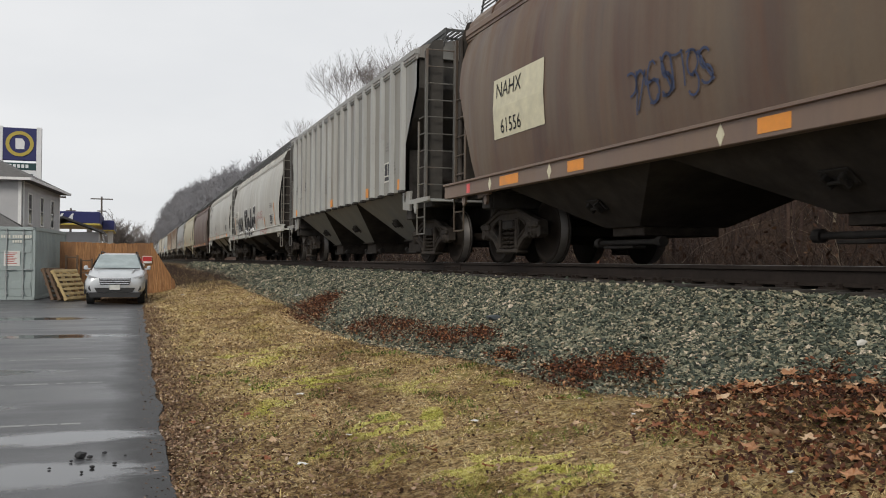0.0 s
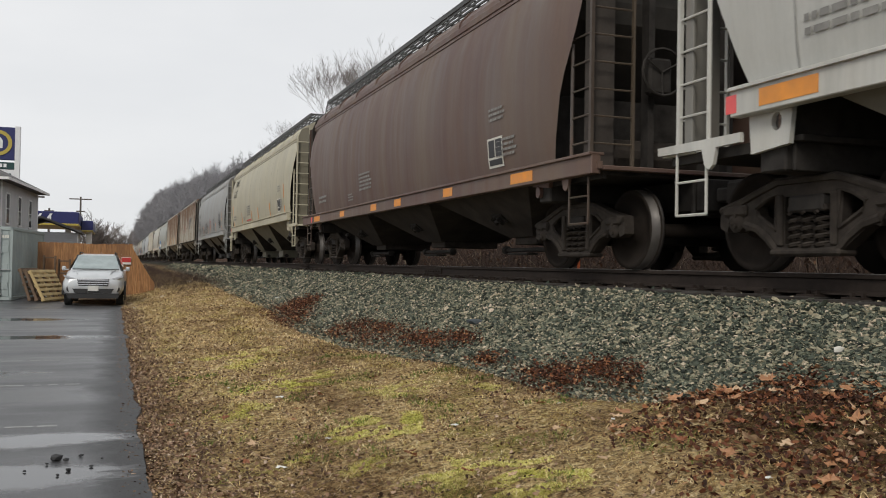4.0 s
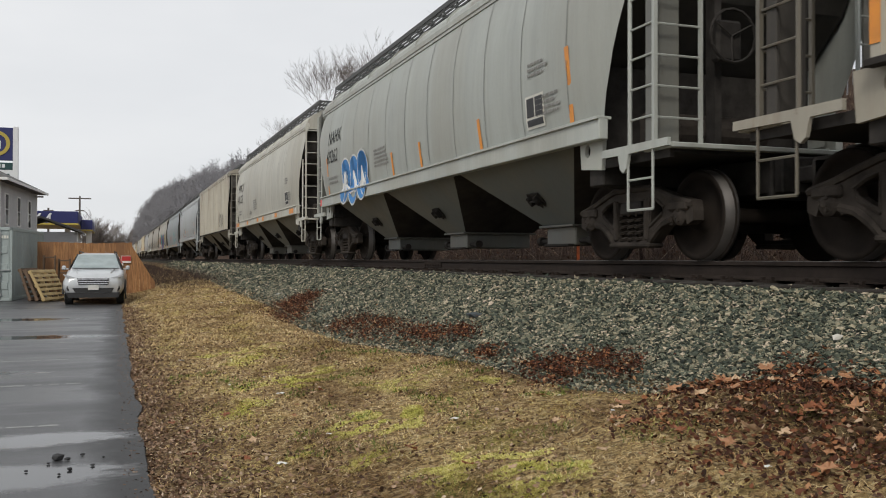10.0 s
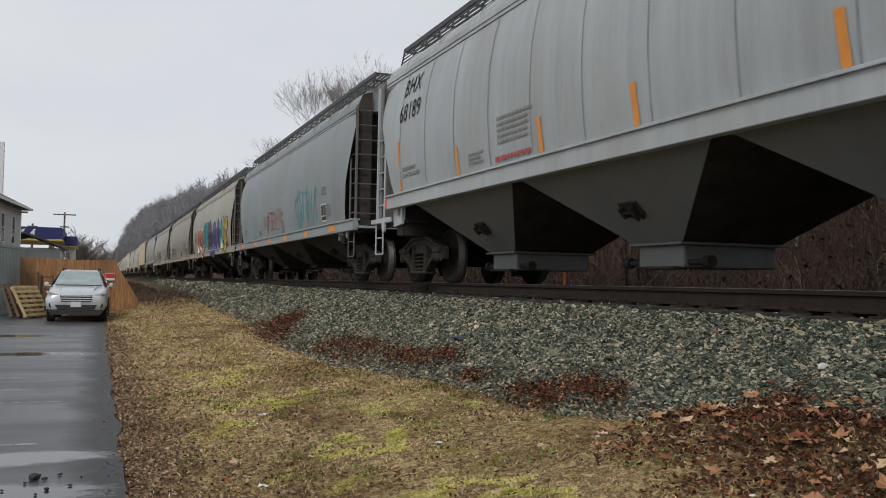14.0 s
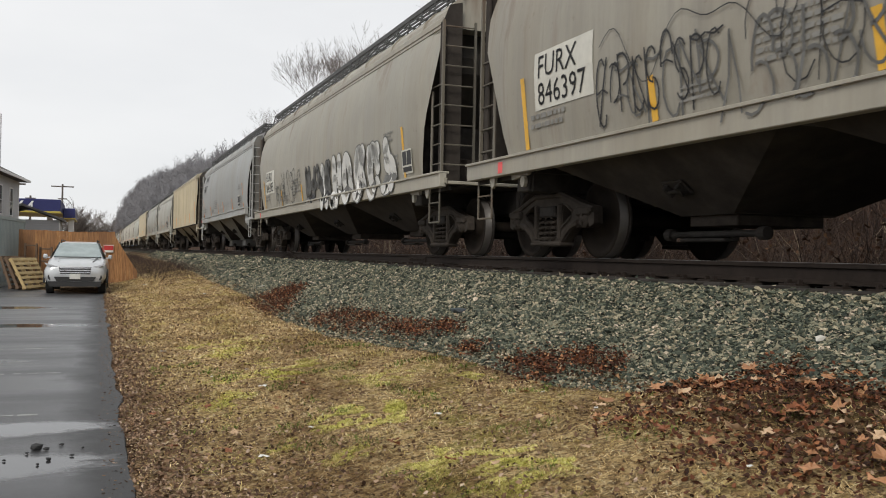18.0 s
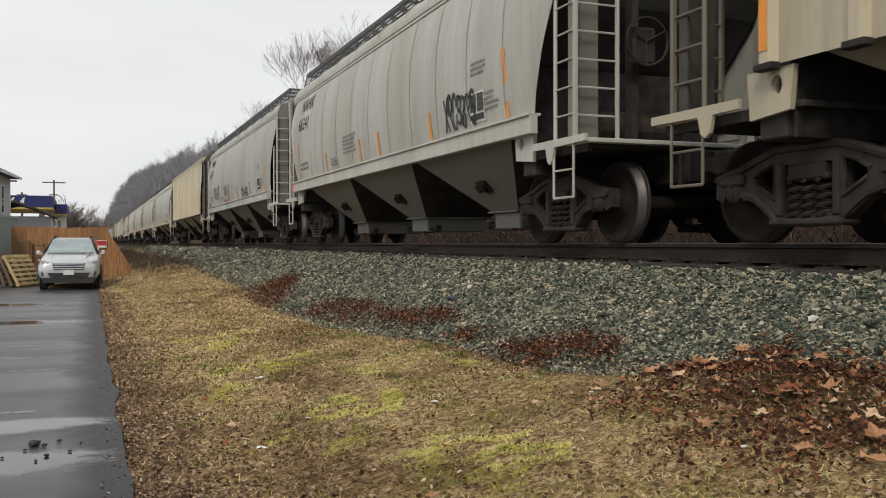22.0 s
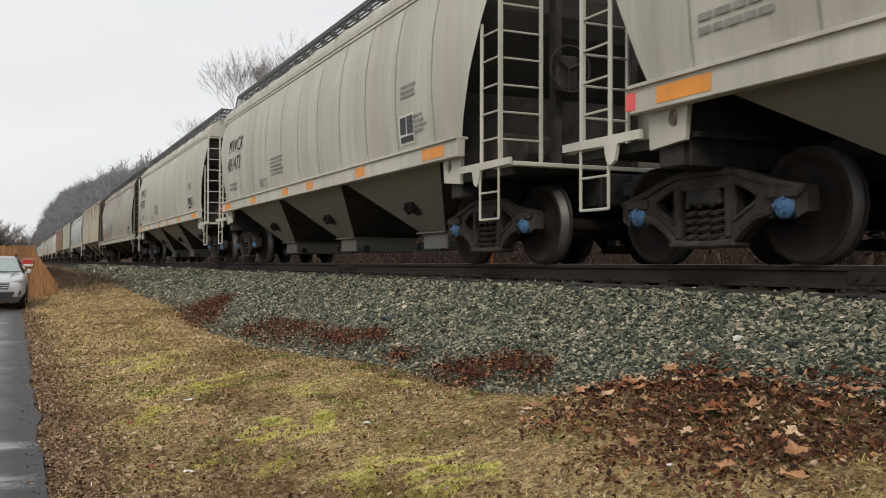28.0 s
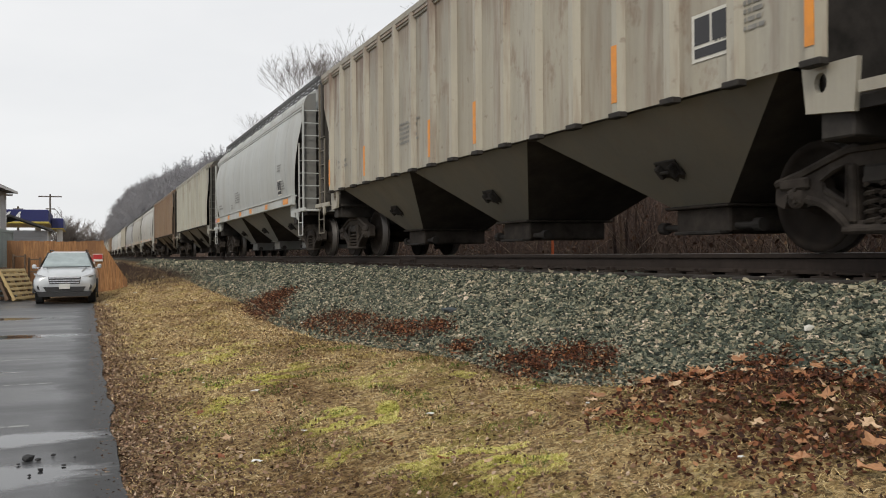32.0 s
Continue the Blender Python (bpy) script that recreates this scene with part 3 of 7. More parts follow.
def sweep(bm, pts, r, n=4):
    """A tube through points, as one piece."""
    rings = []
    for i, q in enumerate(pts):
        d = (Vector(pts[min(i + 1, len(pts) - 1)]) - Vector(pts[max(i - 1, 0)])).normalized()
        u = d.cross(Vector((0.21, 0.13, 0.97))).normalized()
        w = d.cross(u)
        rings.append([bm.verts.new(Vector(q) + (u * math.cos(6.2832 * k / n) + w * math.sin(6.2832 * k / n)) * r) for k in range(n)])
    for a, b in zip(rings, rings[1:]):
        for k in range(n):
            bm.faces.new((a[k], a[(k + 1) % n], b[(k + 1) % n], b[k]))
    bm.faces.new(rings[0][::-1]), bm.faces.new(rings[-1])
    return bm


def side_frame_mesh(s):
    """A cast truck side: arched top chord, dropped centre with the spring window, pedestals over the journals."""
    bm = bmesh.new()
    top = [(-1.12, 0.50), (-1.10, 0.60), (-0.80, 0.66), (-0.35, 0.80), (0.35, 0.80), (0.80, 0.66), (1.10, 0.60), (1.12, 0.50)]
    low = [(1.12, 0.40), (1.02, 0.36), (0.98, 0.46), (0.80, 0.46), (0.76, 0.36), (0.66, 0.38), (0.34, 0.15), (-0.34, 0.15), (-0.66, 0.38), (-0.76, 0.36), (-0.80, 0.46), (-0.98, 0.46), (-1.02, 0.36), (-1.12, 0.40)]
    outline = top + low
    holes = [[(-0.26, 0.24), (-0.26, 0.64), (0.26, 0.64), (0.26, 0.24)], [(0.36, 0.36), (0.36, 0.66), (0.62, 0.58), (0.60, 0.50)], [(-0.36, 0.36), (-0.60, 0.50), (-0.62, 0.58), (-0.36, 0.66)]]
    for x in (s * 0.93, s * 1.05):
        loops = [[bm.verts.new((x, y, z)) for y, z in ring] for ring in [outline] + holes]
        edges = []
        for ring in loops:
            edges += [bm.edges.new((ring[i], ring[(i + 1) % len(ring)])) for i in range(len(ring))]
        bmesh.ops.triangle_fill(bm, use_beauty=True, edges=edges)
    bm.verts.ensure_lookup_table()
    n = len(outline) + sum(len(h) for h in holes)
    at = 0
    for ring in [outline] + holes:
        for i in range(len(ring)):
            j = (i + 1) % len(ring)
            bm.faces.new((bm.verts[at + i], bm.verts[at + j], bm.verts[n + at + j], bm.verts[n + at + i]))
        at += len(ring)
    for y in (-0.89, 0.89):
        box(bm, s * 0.90, s * 1.09, y - 0.16, y + 0.16, 0.50, 0.60, 0.02)
    x = s * 1.05
    sweep(bm, [(x, y, z) for y, z in ((-1.10, 0.56), (-0.80, 0.63), (-0.55, 0.71), (-0.34, 0.77), (0.34, 0.77), (0.55, 0.71), (0.80, 0.63), (1.10, 0.56))], 0.035, 6)
    for q in (-1, 1):
        sweep(bm, [(x, q * y, z) for y, z in ((0.76, 0.42), (0.60, 0.38), (0.46, 0.29), (0.34, 0.18), (0.0, 0.165))], 0.038, 6)
        sweep(bm, [(x, q * y, z) for y, z in ((0.36, 0.36), (0.36, 0.66), (0.50, 0.63), (0.62, 0.56), (0.58, 0.48), (0.36, 0.36))], 0.022, 5)
    for y in (-0.16, 0.0, 0.16):
        box(bm, s * 1.0, s * 1.07, y - 0.06, y + 0.06, 0.50, 0.56, 0.015)
    box(bm, s * 0.9, s * 1.1, -0.40, 0.40, 0.14, 0.20, 0.02)
    box(bm, s * 0.92, s * 1.08, -0.34, -0.27, 0.22, 0.66, 0.015)
    box(bm, s * 0.92, s * 1.08, 0.27, 0.34, 0.22, 0.66, 0.015)
    bmesh.ops.recalc_face_normals(bm, faces=bm.faces[:])
    return mesh_of(bm, "side_frame", TRUCK_IRON)


def spring_mesh():
    bm = bmesh.new()
    sweep(bm, [(0.062 * math.cos(6.2832 * k / 8), 0.062 * math.sin(6.2832 * k / 8), 0.20 + 0.30 * k / 36) for k in range(37)], 0.017)
    return mesh_of(bm, "spring", TRUCK_IRON)


def bolster_mesh():
    bm = bmesh.new()
    box(bm, -1.08, 1.08, -0.20, 0.20, 0.50, 0.64, 0.02)
    box(bm, -0.5, 0.5, -0.24, 0.24, 0.40, 0.72, 0.03)
    for y in (-0.45, 0.45):
        box(bm, -0.66, 0.66, y - 0.05, y + 0.05, 0.30, 0.42, 0.02)
        for s in (-1, 1):
            box(bm, s * 0.62, s * 0.74, y - 0.03, y + 0.03, 0.25, 0.55, 0.01)
    return mesh_of(bm, "truck", STEEL_DARK)


WHEELSET, CAPS, BOLSTER = wheelset_mesh(), {s: cap_mesh(s) for s in (-1, 1)}, bolster_mesh()
FRAMES, SPRING = {s: side_frame_mesh(s) for s in (-1, 1)}, spring_mesh()

# car ends: grime, with the shade of the recess put into the colour
END_GRIME_SHADE = plain("grimy_shaded_slope_sheet", (0.058, 0.053, 0.047), 0.85, 0.0, 0.45, 2.5)

# height of the rail head, eave and so on, by kind of car: bottom edge, eave, sill bottom, sill top
KINDS = {"ribbed": dict(low=1.35, eave=3.84, crown=4.14, wide=1.53, belly=1.53, top=1.53, sill=None),
         "smooth": dict(low=1.34, eave=3.66, crown=4.28, wide=1.50, belly=1.61, top=1.40, sill=(1.27, 1.50)),
         "deep": dict(low=1.08, eave=3.62, crown=4.26, wide=1.50, belly=1.62, top=1.38, sill=(1.02, 1.24))}
CACHE = {}


def kept(key, make):
    if key not in CACHE:
        CACHE[key] = make()
    return CACHE[key]


def half_width(kind, z):
    k = KINDS[kind]
    if kind == "ribbed":
        return 1.53
    u = (z - k["low"]) / (k["eave"] - k["low"])
    return glide(u, (0, k["wide"]), (0.15, k["wide"] + 0.07), (0.4, k["belly"]), (0.65, k["belly"] - 0.02), (0.85, k["belly"] - 0.10), (1, k["top"]))


def end_y(kind, z, half):
    """Where the side sheet ends: full length above, cut back along the slope sheet below."""
    if kind == "ribbed":
        return half - glide(z, (1.2, 2.0), (2.25, 1.98), (3.2, 1.32), (4.5, 1.30))
    if kind == "smooth":
        return half - glide(z, (1.2, 1.80), (1.5, 1.78), (2.3, 1.42), (2.9, 1.12), (3.1, 1.06), (4.5, 1.16))
    return half - glide(z, (1.0, 1.70), (1.3, 1.66), (2.1, 1.40), (2.7, 1.08), (3.1, 1.00), (4.5, 1.15))


def body_mesh(kind, half):
    k = KINDS[kind]
    zs = list(np.linspace(k["low"], k["eave"], 12)) if kind != "ribbed" else [k["low"], 1.8, 2.25, 2.7, 3.2, 3.5, k["eave"]]
    cols = 26
    bm = bmesh.new()
    rows = {}
    for s in (-1, 1):
        rows[s] = []
        for z in zs:
            e, x = end_y(kind, z, half), half_width(kind, z)
            rows[s].append([bm.verts.new((s * (x - (0.0 if kind == "ribbed" else 0.05 * (abs(2 * c / cols - 1) > 0.999))), -e + 2 * e * c / cols, z)) for c in range(cols + 1)])
        for a, b in zip(rows[s], rows[s][1:]):
            for c in range(cols):
                f = (a[c], a[c + 1], b[c + 1], b[c])
                bm.faces.new(f if s > 0 else f[::-1])
    for e in (-1, 1):
        slope = []
        for z in zs:
            x, y = half_width(kind, z) - 0.06, e * min(end_y(kind, z, half) - 0.03, half - glide(z, (1.2, 3.35), (2.9, 1.5), (3.2, 1.36), (4.5, 1.34)))
            slope.append([bm.verts.new((-x, y, z)), bm.verts.new((x, y, z))])
        for a, b in zip(slope, slope[1:]):
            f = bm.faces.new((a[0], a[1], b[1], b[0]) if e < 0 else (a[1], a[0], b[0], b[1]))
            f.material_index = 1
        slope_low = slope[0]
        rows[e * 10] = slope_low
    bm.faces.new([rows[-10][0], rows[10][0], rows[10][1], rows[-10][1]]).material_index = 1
    me = smooth_sides(mesh_of(bm, "body", SOOT_SHADE, True)) if kind != "ribbed" else mesh_of(bm, "body", SOOT_SHADE)
    me.materials.append(END_GRIME_SHADE)
    return me


def smooth_sides(me):
    for p in me.polygons:
        p.use_smooth = abs(p.normal.x) > 0.5
    return me


def roof_mesh(kind, half):
    k = KINDS[kind]
    bm = bmesh.new()
    w = half_width(kind, k["eave"]) + 0.03
    ends = end_y(kind, k["eave"], half) + 0.02
    arc = [(w * math.cos(a), k["eave"] + (k["crown"] - k["eave"]) * math.sin(a)) for a in np.linspace(0, math.pi, 13)]
    prism(bm, [(w + 0.02, k["eave"] - 0.10), *arc, (-w - 0.02, k["eave"] - 0.10)], "y", -ends, ends)
    for y in np.linspace(-ends + 1.0, ends - 1.0, 9):
        prism(bm, [(x * 1.012, z + 0.02) for x, z in arc], "y", y - 0.03, y + 0.03)
    return mesh_of(bm, "roof", SOOT_SHADE)


def eave_mesh(kind, half, s):
    """The top chord: a rolled angle along the eave."""
    k = KINDS[kind]
    bm = bmesh.new()
    w, e = half_width(kind, k["eave"]), end_y(kind, k["eave"], half) + 0.03
    box(bm, s * (w - 0.05), s * (w + 0.055), -e, e, k["eave"] - 0.05, k["eave"] + 0.06, 0.012)
    box(bm, s * (w - 0.02), s * (w + 0.03), -e, e, k["eave"] - 0.14, k["eave"] - 0.05, 0.008)
    return mesh_of(bm, "top_chord", SOOT_SHADE)


GRATING = plain("weathered_galvanised_grating", (0.075, 0.076, 0.075), 0.6, 0.4, 0.3, 6)


def walkway_mesh(kind, half):
    """Open grating along the roof, on brackets, with a raised hatch trough between."""
    k = KINDS[kind]
    bm = bmesh.new()
    e = half - 0.95
    z = k["crown"] + (0.05 if kind == "ribbed" else 0.03)
    for s in (-1, 1):
        x0 = s * 0.62
        for dx in (0.0, 0.09, 0.18, 0.27, 0.36, 0.45):
            box(bm, x0 + s * dx, x0 + s * (dx + 0.022), -e, e, z, z + 0.035)
        for y in np.arange(-e, e + 0.01, 2 * e / 24):
            box(bm, x0, x0 + s * 0.47, y - 0.02, y + 0.02, z - 0.01, z + 0.03)
            rod(bm, (x0 + s * 0.46, y, z), (x0 + s * 0.52, y, z - 0.30), 0.016, 5)
        box(bm, x0 + s * 0.455, x0 + s * 0.48, -e, e, z - 0.03, z + 0.05)
        for q in (0.09, 0.16, 0.23):
            box(bm, x0 + s * (0.47 + 0.2 * q), x0 + s * (0.485 + 0.2 * q), -e, e, z - q - 0.02, z - q)
    for y in (-e, e):
        box(bm, -0.62, 0.62, y - 0.2, y + 0.2, z, z + 0.035)
    return mesh_of(bm, "running_board", GRATING)


def hatch_mesh(kind, half):
    bm = bmesh.new()
    e, z = half - 2.2, KINDS[kind]["crown"]
    box(bm, -0.32, 0.32, -e, e, z - 0.06, z + 0.10, 0.03)
    for y in np.linspace(-e, e, 13):
        box(bm, -0.36, 0.36, y - 0.03, y + 0.03, z - 0.04, z + 0.13, 0.01)
    return mesh_of(bm, "hatch_cover", SOOT_SHADE)


def sill_mesh(kind, half, s):
    k = KINDS[kind]
    bm = bmesh.new()
    lo, hi = k["sill"]
    e = half - 0.58 if kind == "deep" else end_y(kind, k["low"] + 0.1, half) + 0.12
    x = k["wide"] + 0.02
    box(bm, s * (x - 0.02), s * (x + 0.09), -e, e, lo, hi, 0.008)
    box(bm, s * (x - 0.06), s * (x + 0.12), -e, e, hi - 0.02, hi + 0.012, 0.004)
    return mesh_of(bm, "side_sill", SOOT_SHADE)


def bay_mesh(kind, span):
    """One hopper bay: four sheets closing from the floor to the outlet."""
    k = KINDS[kind]
    z1, z0 = k["low"] + 0.03, 0.46
    t, b = span / 2 - 0.03, 0.42
    wide, foot = k["wide"] - 0.06, 0.62
    top = [(-wide, -t, z1), (wide, -t, z1), (wide, t, z1), (-wide, t, z1)]
    bot = [(-foot, -b, z0), (foot, -b, z0), (foot, b, z0), (-foot, b, z0)]
    bm = bmesh.new()
    a, c = [bm.verts.new(v) for v in top], [bm.verts.new(v) for v in bot]
    for i in range(4):
        j = (i + 1) % 4
        # end sheets take the dark slot: shade between bays as a material
        f = bm.faces.new((c[i], c[j], a[j], a[i]))
        f.material_index = 1 - i % 2
    bm.faces.new(c[::-1]), bm.faces.new(a)
    bmesh.ops.recalc_face_normals(bm, faces=bm.faces[:])
    me = mesh_of(bm, "hopper_bay", SOOT_SHADE)
    me.materials.append(SOOT_SHADE)
    return me


def vibrator_mesh(kind):
    """The cast bracket for the car shaker on a bay's side: a base plate, two lugs and a pin."""
    bm = bmesh.new()
    turn = bay_side(kind)
    box(bm, -0.026, -0.006, -0.17, 0.17, -0.10, 0.10, 0.006, turn)
    for y in (-0.10, 0.10):
        box(bm, -0.10, -0.02, y - 0.022, y + 0.022, -0.07, 0.07, 0.012, turn)
    rod(bm, turn @ Vector((-0.075, -0.13, 0.0)), turn @ Vector((-0.075, 0.13, 0.0)), 0.018, 8)
    for y in (-0.14, 0.14):
        for z in (-0.07, 0.07):
            rod(bm, turn @ Vector((-0.04, y, z)), turn @ Vector((-0.02, y, z)), 0.014, 6)
    return mesh_of(bm, "shaker_bracket", STEEL_DARK)


def outlet_mesh():
    """The gate box under a bay, with the lip that it is bolted to."""
    bm = bmesh.new()
    box(bm, -0.60, 0.60, -0.42, 0.42, 0.21, 0.46, 0.015)
    box(bm, -0.69, 0.69, -0.50, 0.50, 0.452, 0.482, 0.006)
    return mesh_of(bm, "outlet_gate", SOOT_SHADE)


def shaft_mesh():
    """The drive shaft of the gate, with a capstan at each end."""
    bm = bmesh.new()
    rod(bm, (-0.52, -0.78, 0.27), (-0.52, 0.78, 0.27), 0.034, 10)
    for y in (-0.74, 0.74):
        rod(bm, (-0.52, y - 0.05, 0.27), (-0.52, y + 0.05, 0.27), 0.065, 12)
    box(bm, -0.68, -0.50, -0.36, 0.36, 0.19, 0.225, 0.008)
    return mesh_of(bm, "drive_shaft", STEEL_DARK)


def bay_side(kind):
    """The middle of a bay's side sheet, turned so that x points into the sheet and z up along it."""
    wide, low = KINDS[kind]["wide"] - 0.06, KINDS[kind]["low"] + 0.03
    lean = math.atan2(wide - 0.62, low - 0.46)
    z = 0.46 + (low - 0.46) * 0.42
    return Matrix.Translation((-0.62 - (wide - 0.62) * 0.42, 0, z)) @ Matrix.Rotation(-lean, 4, "Y")


def grease_mesh(kind):
    bm = bmesh.new()
    rng = random.Random(12)
    turn = bay_side(kind)
    ring = []
    for k in range(18):
        a = 6.2832 * k / 18
        ring.append(bm.verts.new(turn @ Vector((-0.005, 0.21 * math.cos(a) * rng.uniform(0.8, 1.1), -0.03 + 0.13 * math.sin(a) * rng.uniform(0.7, 1.2)))))
    bm.faces.new(ring)
    return mesh_of(bm, "grease_patch", STEEL_DARK)


def end_frame_mesh(kind, half, e):
    """Stub sill, bolster, shear plate and corner gussets at one end (e: +1 or -1)."""
    bm = bmesh.new()
    def yb(d):
        return e * (half - d)
    def span(x0, x1, d0, d1, z0, z1, bev=0.015):
        box(bm, x0, x1, min(yb(d0), yb(d1)), max(yb(d0), yb(d1)), z0, z1, bev)
    span(-0.30, 0.30, 0.45, 3.2, 0.66, 1.02)
    span(-1.42, 1.42, 0.62, 2.3, 1.02, 1.07, 0.006)
    span(-1.45, 1.45, 1.85, 2.15, 0.80, 1.05)
    span(-1.40, 1.40, 2.16, 2.20, 0.80, 2.15, 0.006)
    for s in (-1, 1):
        side = [(yb(0.62), 0.98), (yb(0.62), 1.07), (yb(2.0), 1.07), (yb(2.0), 0.98)]
        prism(bm, side, "x", s * 1.40, s * 1.45)
    for x in (-0.55, 0.55):
        prism(bm, [(yb(1.1), 1.06), (yb(1.25), 1.06), (yb(1.25), 3.2), (yb(1.1), 3.2)], "x", x - 0.04, x + 0.04)
    return mesh_of(bm, "end_frame", STEEL_DARK)


def platform_mesh(half, e):
    bm = bmesh.new()
    y0, y1 = sorted((e * (half - 0.52), e * (half - 1.0)))
    box(bm, -1.5, 1.5, y0, y1, 1.06, 1.11, 0.008)
    return mesh_of(bm, "end_platform", SOOT_SHADE)


def corner_plate_mesh(half, e, s):
    """The bright corner casting with its pull eye."""
    bm = bmesh.new()
    pts = [(0.52, 1.15), (1.72, 1.15), (1.72, 1.07), (1.40, 1.065), (1.36, 0.92), (1.30, 0.88), (1.24, 0.92), (1.20, 1.065), (0.52, 1.075)]
    prism(bm, [(e * (half - d), z) for d, z in pts], "x", s * 1.51, s * 1.545)
    return mesh_of(bm, "corner_plate", SOOT_SHADE)


def gusset_mesh(half, e, s, top):
    """The bolster's end plate below the side sill, with a round hole."""
    bm = bmesh.new()
    plate = [(1.77, top), (2.28, top), (2.24, 1.00), (1.80, 0.96)]
    hole = [(2.10 + 0.06 * math.cos(6.2832 * k / 14), top - 0.13 + 0.075 * math.sin(6.2832 * k / 14)) for k in range(14)]
    layers = []
    for x in (s * 1.455, s * 1.50):
        rings = [[bm.verts.new((x, e * (half - d), z)) for d, z in ring] for ring in (plate, hole)]
        edges = [bm.edges.new((r[i], r[(i + 1) % len(r)])) for r in rings for i in range(len(r))]
        bmesh.ops.triangle_fill(bm, use_beauty=True, edges=edges)
        layers.append(rings)
    for a, b in zip(*layers):
        for i in range(len(a)):
            bm.faces.new((a[i], a[(i + 1) % len(a)], b[(i + 1) % len(a)], b[i]))
    bmesh.ops.recalc_face_normals(bm, faces=bm.faces[:])
    return mesh_of(bm, "gusset", SOOT_SHADE)


def end_panel_mesh(kind, half, e, s):
    """The flat corner sheet between the platform and the roof, behind the ladder's rungs, with a folded edge."""
    bm = bmesh.new()
    k = KINDS[kind]
    y0, y1 = sorted((e * (half - 0.90), e * (half - 0.93)))
    top = k["eave"] + (0.12 if kind == "ribbed" else 0.22)
    prism(bm, [(s * 1.47, 1.1), (s * 1.47, k["eave"] - 0.05), (s * 1.36, top), (s * 1.16, top + 0.05), (s * 1.16, 1.1)], "y", y0, y1)
    y0, y1 = sorted((e * (half - 0.86), e * (half - 0.98)))
    box(bm, s * 1.45, s * 1.49, y0, y1, 1.1, k["eave"] - 0.05, 0.008)
    return mesh_of(bm, "end_panel", SOOT_SHADE)


def ladder_mesh(kind, half, e, s):
    """Side ladder and end ladder at one corner, sharing the corner post, with a stirrup step below."""
    k = KINDS[kind]
    bm = bmesh.new()
    ya, yb, x = e * (half - 1.24), e * (half - 0.80), s * 1.50
    xi = s * 0.98
    top = k["eave"] - 0.05
    box(bm, x - 0.02, x + 0.02, yb - 0.022, yb + 0.022, 1.1, top)
    box(bm, xi - 0.015, xi + 0.015, yb - 0.02, yb + 0.02, 1.1, top)
    rod(bm, (x, ya, 1.1), (x, ya, 2.75 if kind == "smooth" else 2.55), 0.022)
    for n in range(9):
        z = 1.38 + n * 0.30
        if z < top:
            rod(bm, (x, yb, z), (xi, yb, z), 0.012, 5)
            if z < 2.7:
                rod(bm, (x, yb, z + 0.02), (x, ya, z + 0.02), 0.012, 5)
    for yy in (ya, yb):
        rod(bm, (x + s * 0.02, yy, 1.1), (x + s * 0.02, yy, 0.50), 0.014, 5)
    rod(bm, (x + s * 0.02, ya, 0.50), (x + s * 0.02, yb, 0.50), 0.014, 5)
    rod(bm, (x + s * 0.02, ya, 0.80), (x + s * 0.02, yb, 0.80), 0.012, 5)
    return mesh_of(bm, "ladder", SOOT_SHADE)


def coupler_mesh(half, e):
    bm = bmesh.new()
    y0, y1 = e * (half - 0.70), e * (half - 0.12)
    box(bm, -0.11, 0.11, min(y0, y1), max(y0, y1), 0.76, 0.92, 0.02)
    box(bm, -0.20, 0.16, min(e * (half - 0.20), e * (half + 0.06)), max(e * (half - 0.20), e * (half + 0.06)), 0.70, 0.98, 0.04)
    box(bm, -0.34, 0.34, min(e * (half - 0.62), e * (half - 0.55)), max(e * (half - 0.62), e * (half - 0.55)), 0.60, 1.0, 0.02)
    for k in range(8):
        a = k / 8
        rod(bm, (0.35 - 0.3 * a, e * (half - 0.3 + 0.25 * a), 0.62 - 0.55 * math.sin(a * 2.6) * 0.5), (0.35 - 0.3 * (a + 0.125), e * (half - 0.3 + 0.25 * (a + 0.125)), 0.62 - 0.55 * math.sin((a + 0.125) * 2.6) * 0.5), 0.02, 5)
    return mesh_of(bm, "coupler", STEEL_DARK)


def brake_mesh(half):
    """Hand brake wheel, chain housing, valve and reservoir at the leading end."""
    bm = bmesh.new()
    y = -(half - 0.98)
    sweep(bm, [(-0.55 + 0.27 * math.cos(6.2832 * k / 16), y - 0.12, 2.25 + 0.27 * math.sin(6.2832 * k / 16)) for k in range(17)], 0.016, 5)
    for a in (0.5, 2.6, 4.7):
        rod(bm, (-0.55, y - 0.1, 2.25), (-0.55 + 0.27 * math.cos(a), y - 0.12, 2.25 + 0.27 * math.sin(a)), 0.012, 4)
    box(bm, -0.70, -0.40, y - 0.08, y + 0.06, 2.0, 2.42, 0.03)
    return mesh_of(bm, "brake_gear", STEEL_DARK)


def tank_mesh(half):
    bm = bmesh.new()
    rod(bm, (-0.85, -(half - 1.5), 1.35), (0.25, -(half - 1.5), 1.35), 0.20, 14)
    rod(bm, (-0.95, -(half - 1.5), 1.35), (-0.85, -(half - 1.5), 1.35), 0.08, 14, 0.2)
    box(bm, -1.15, -0.84, -(half - 1.35), -(half - 1.65), 1.10, 1.55, 0.04)
    box(bm, -0.5, -0.4, -(half - 1.45), -(half - 1.55), 1.06, 1.2)
    return mesh_of(bm, "air_reservoir", TRUCK_IRON)


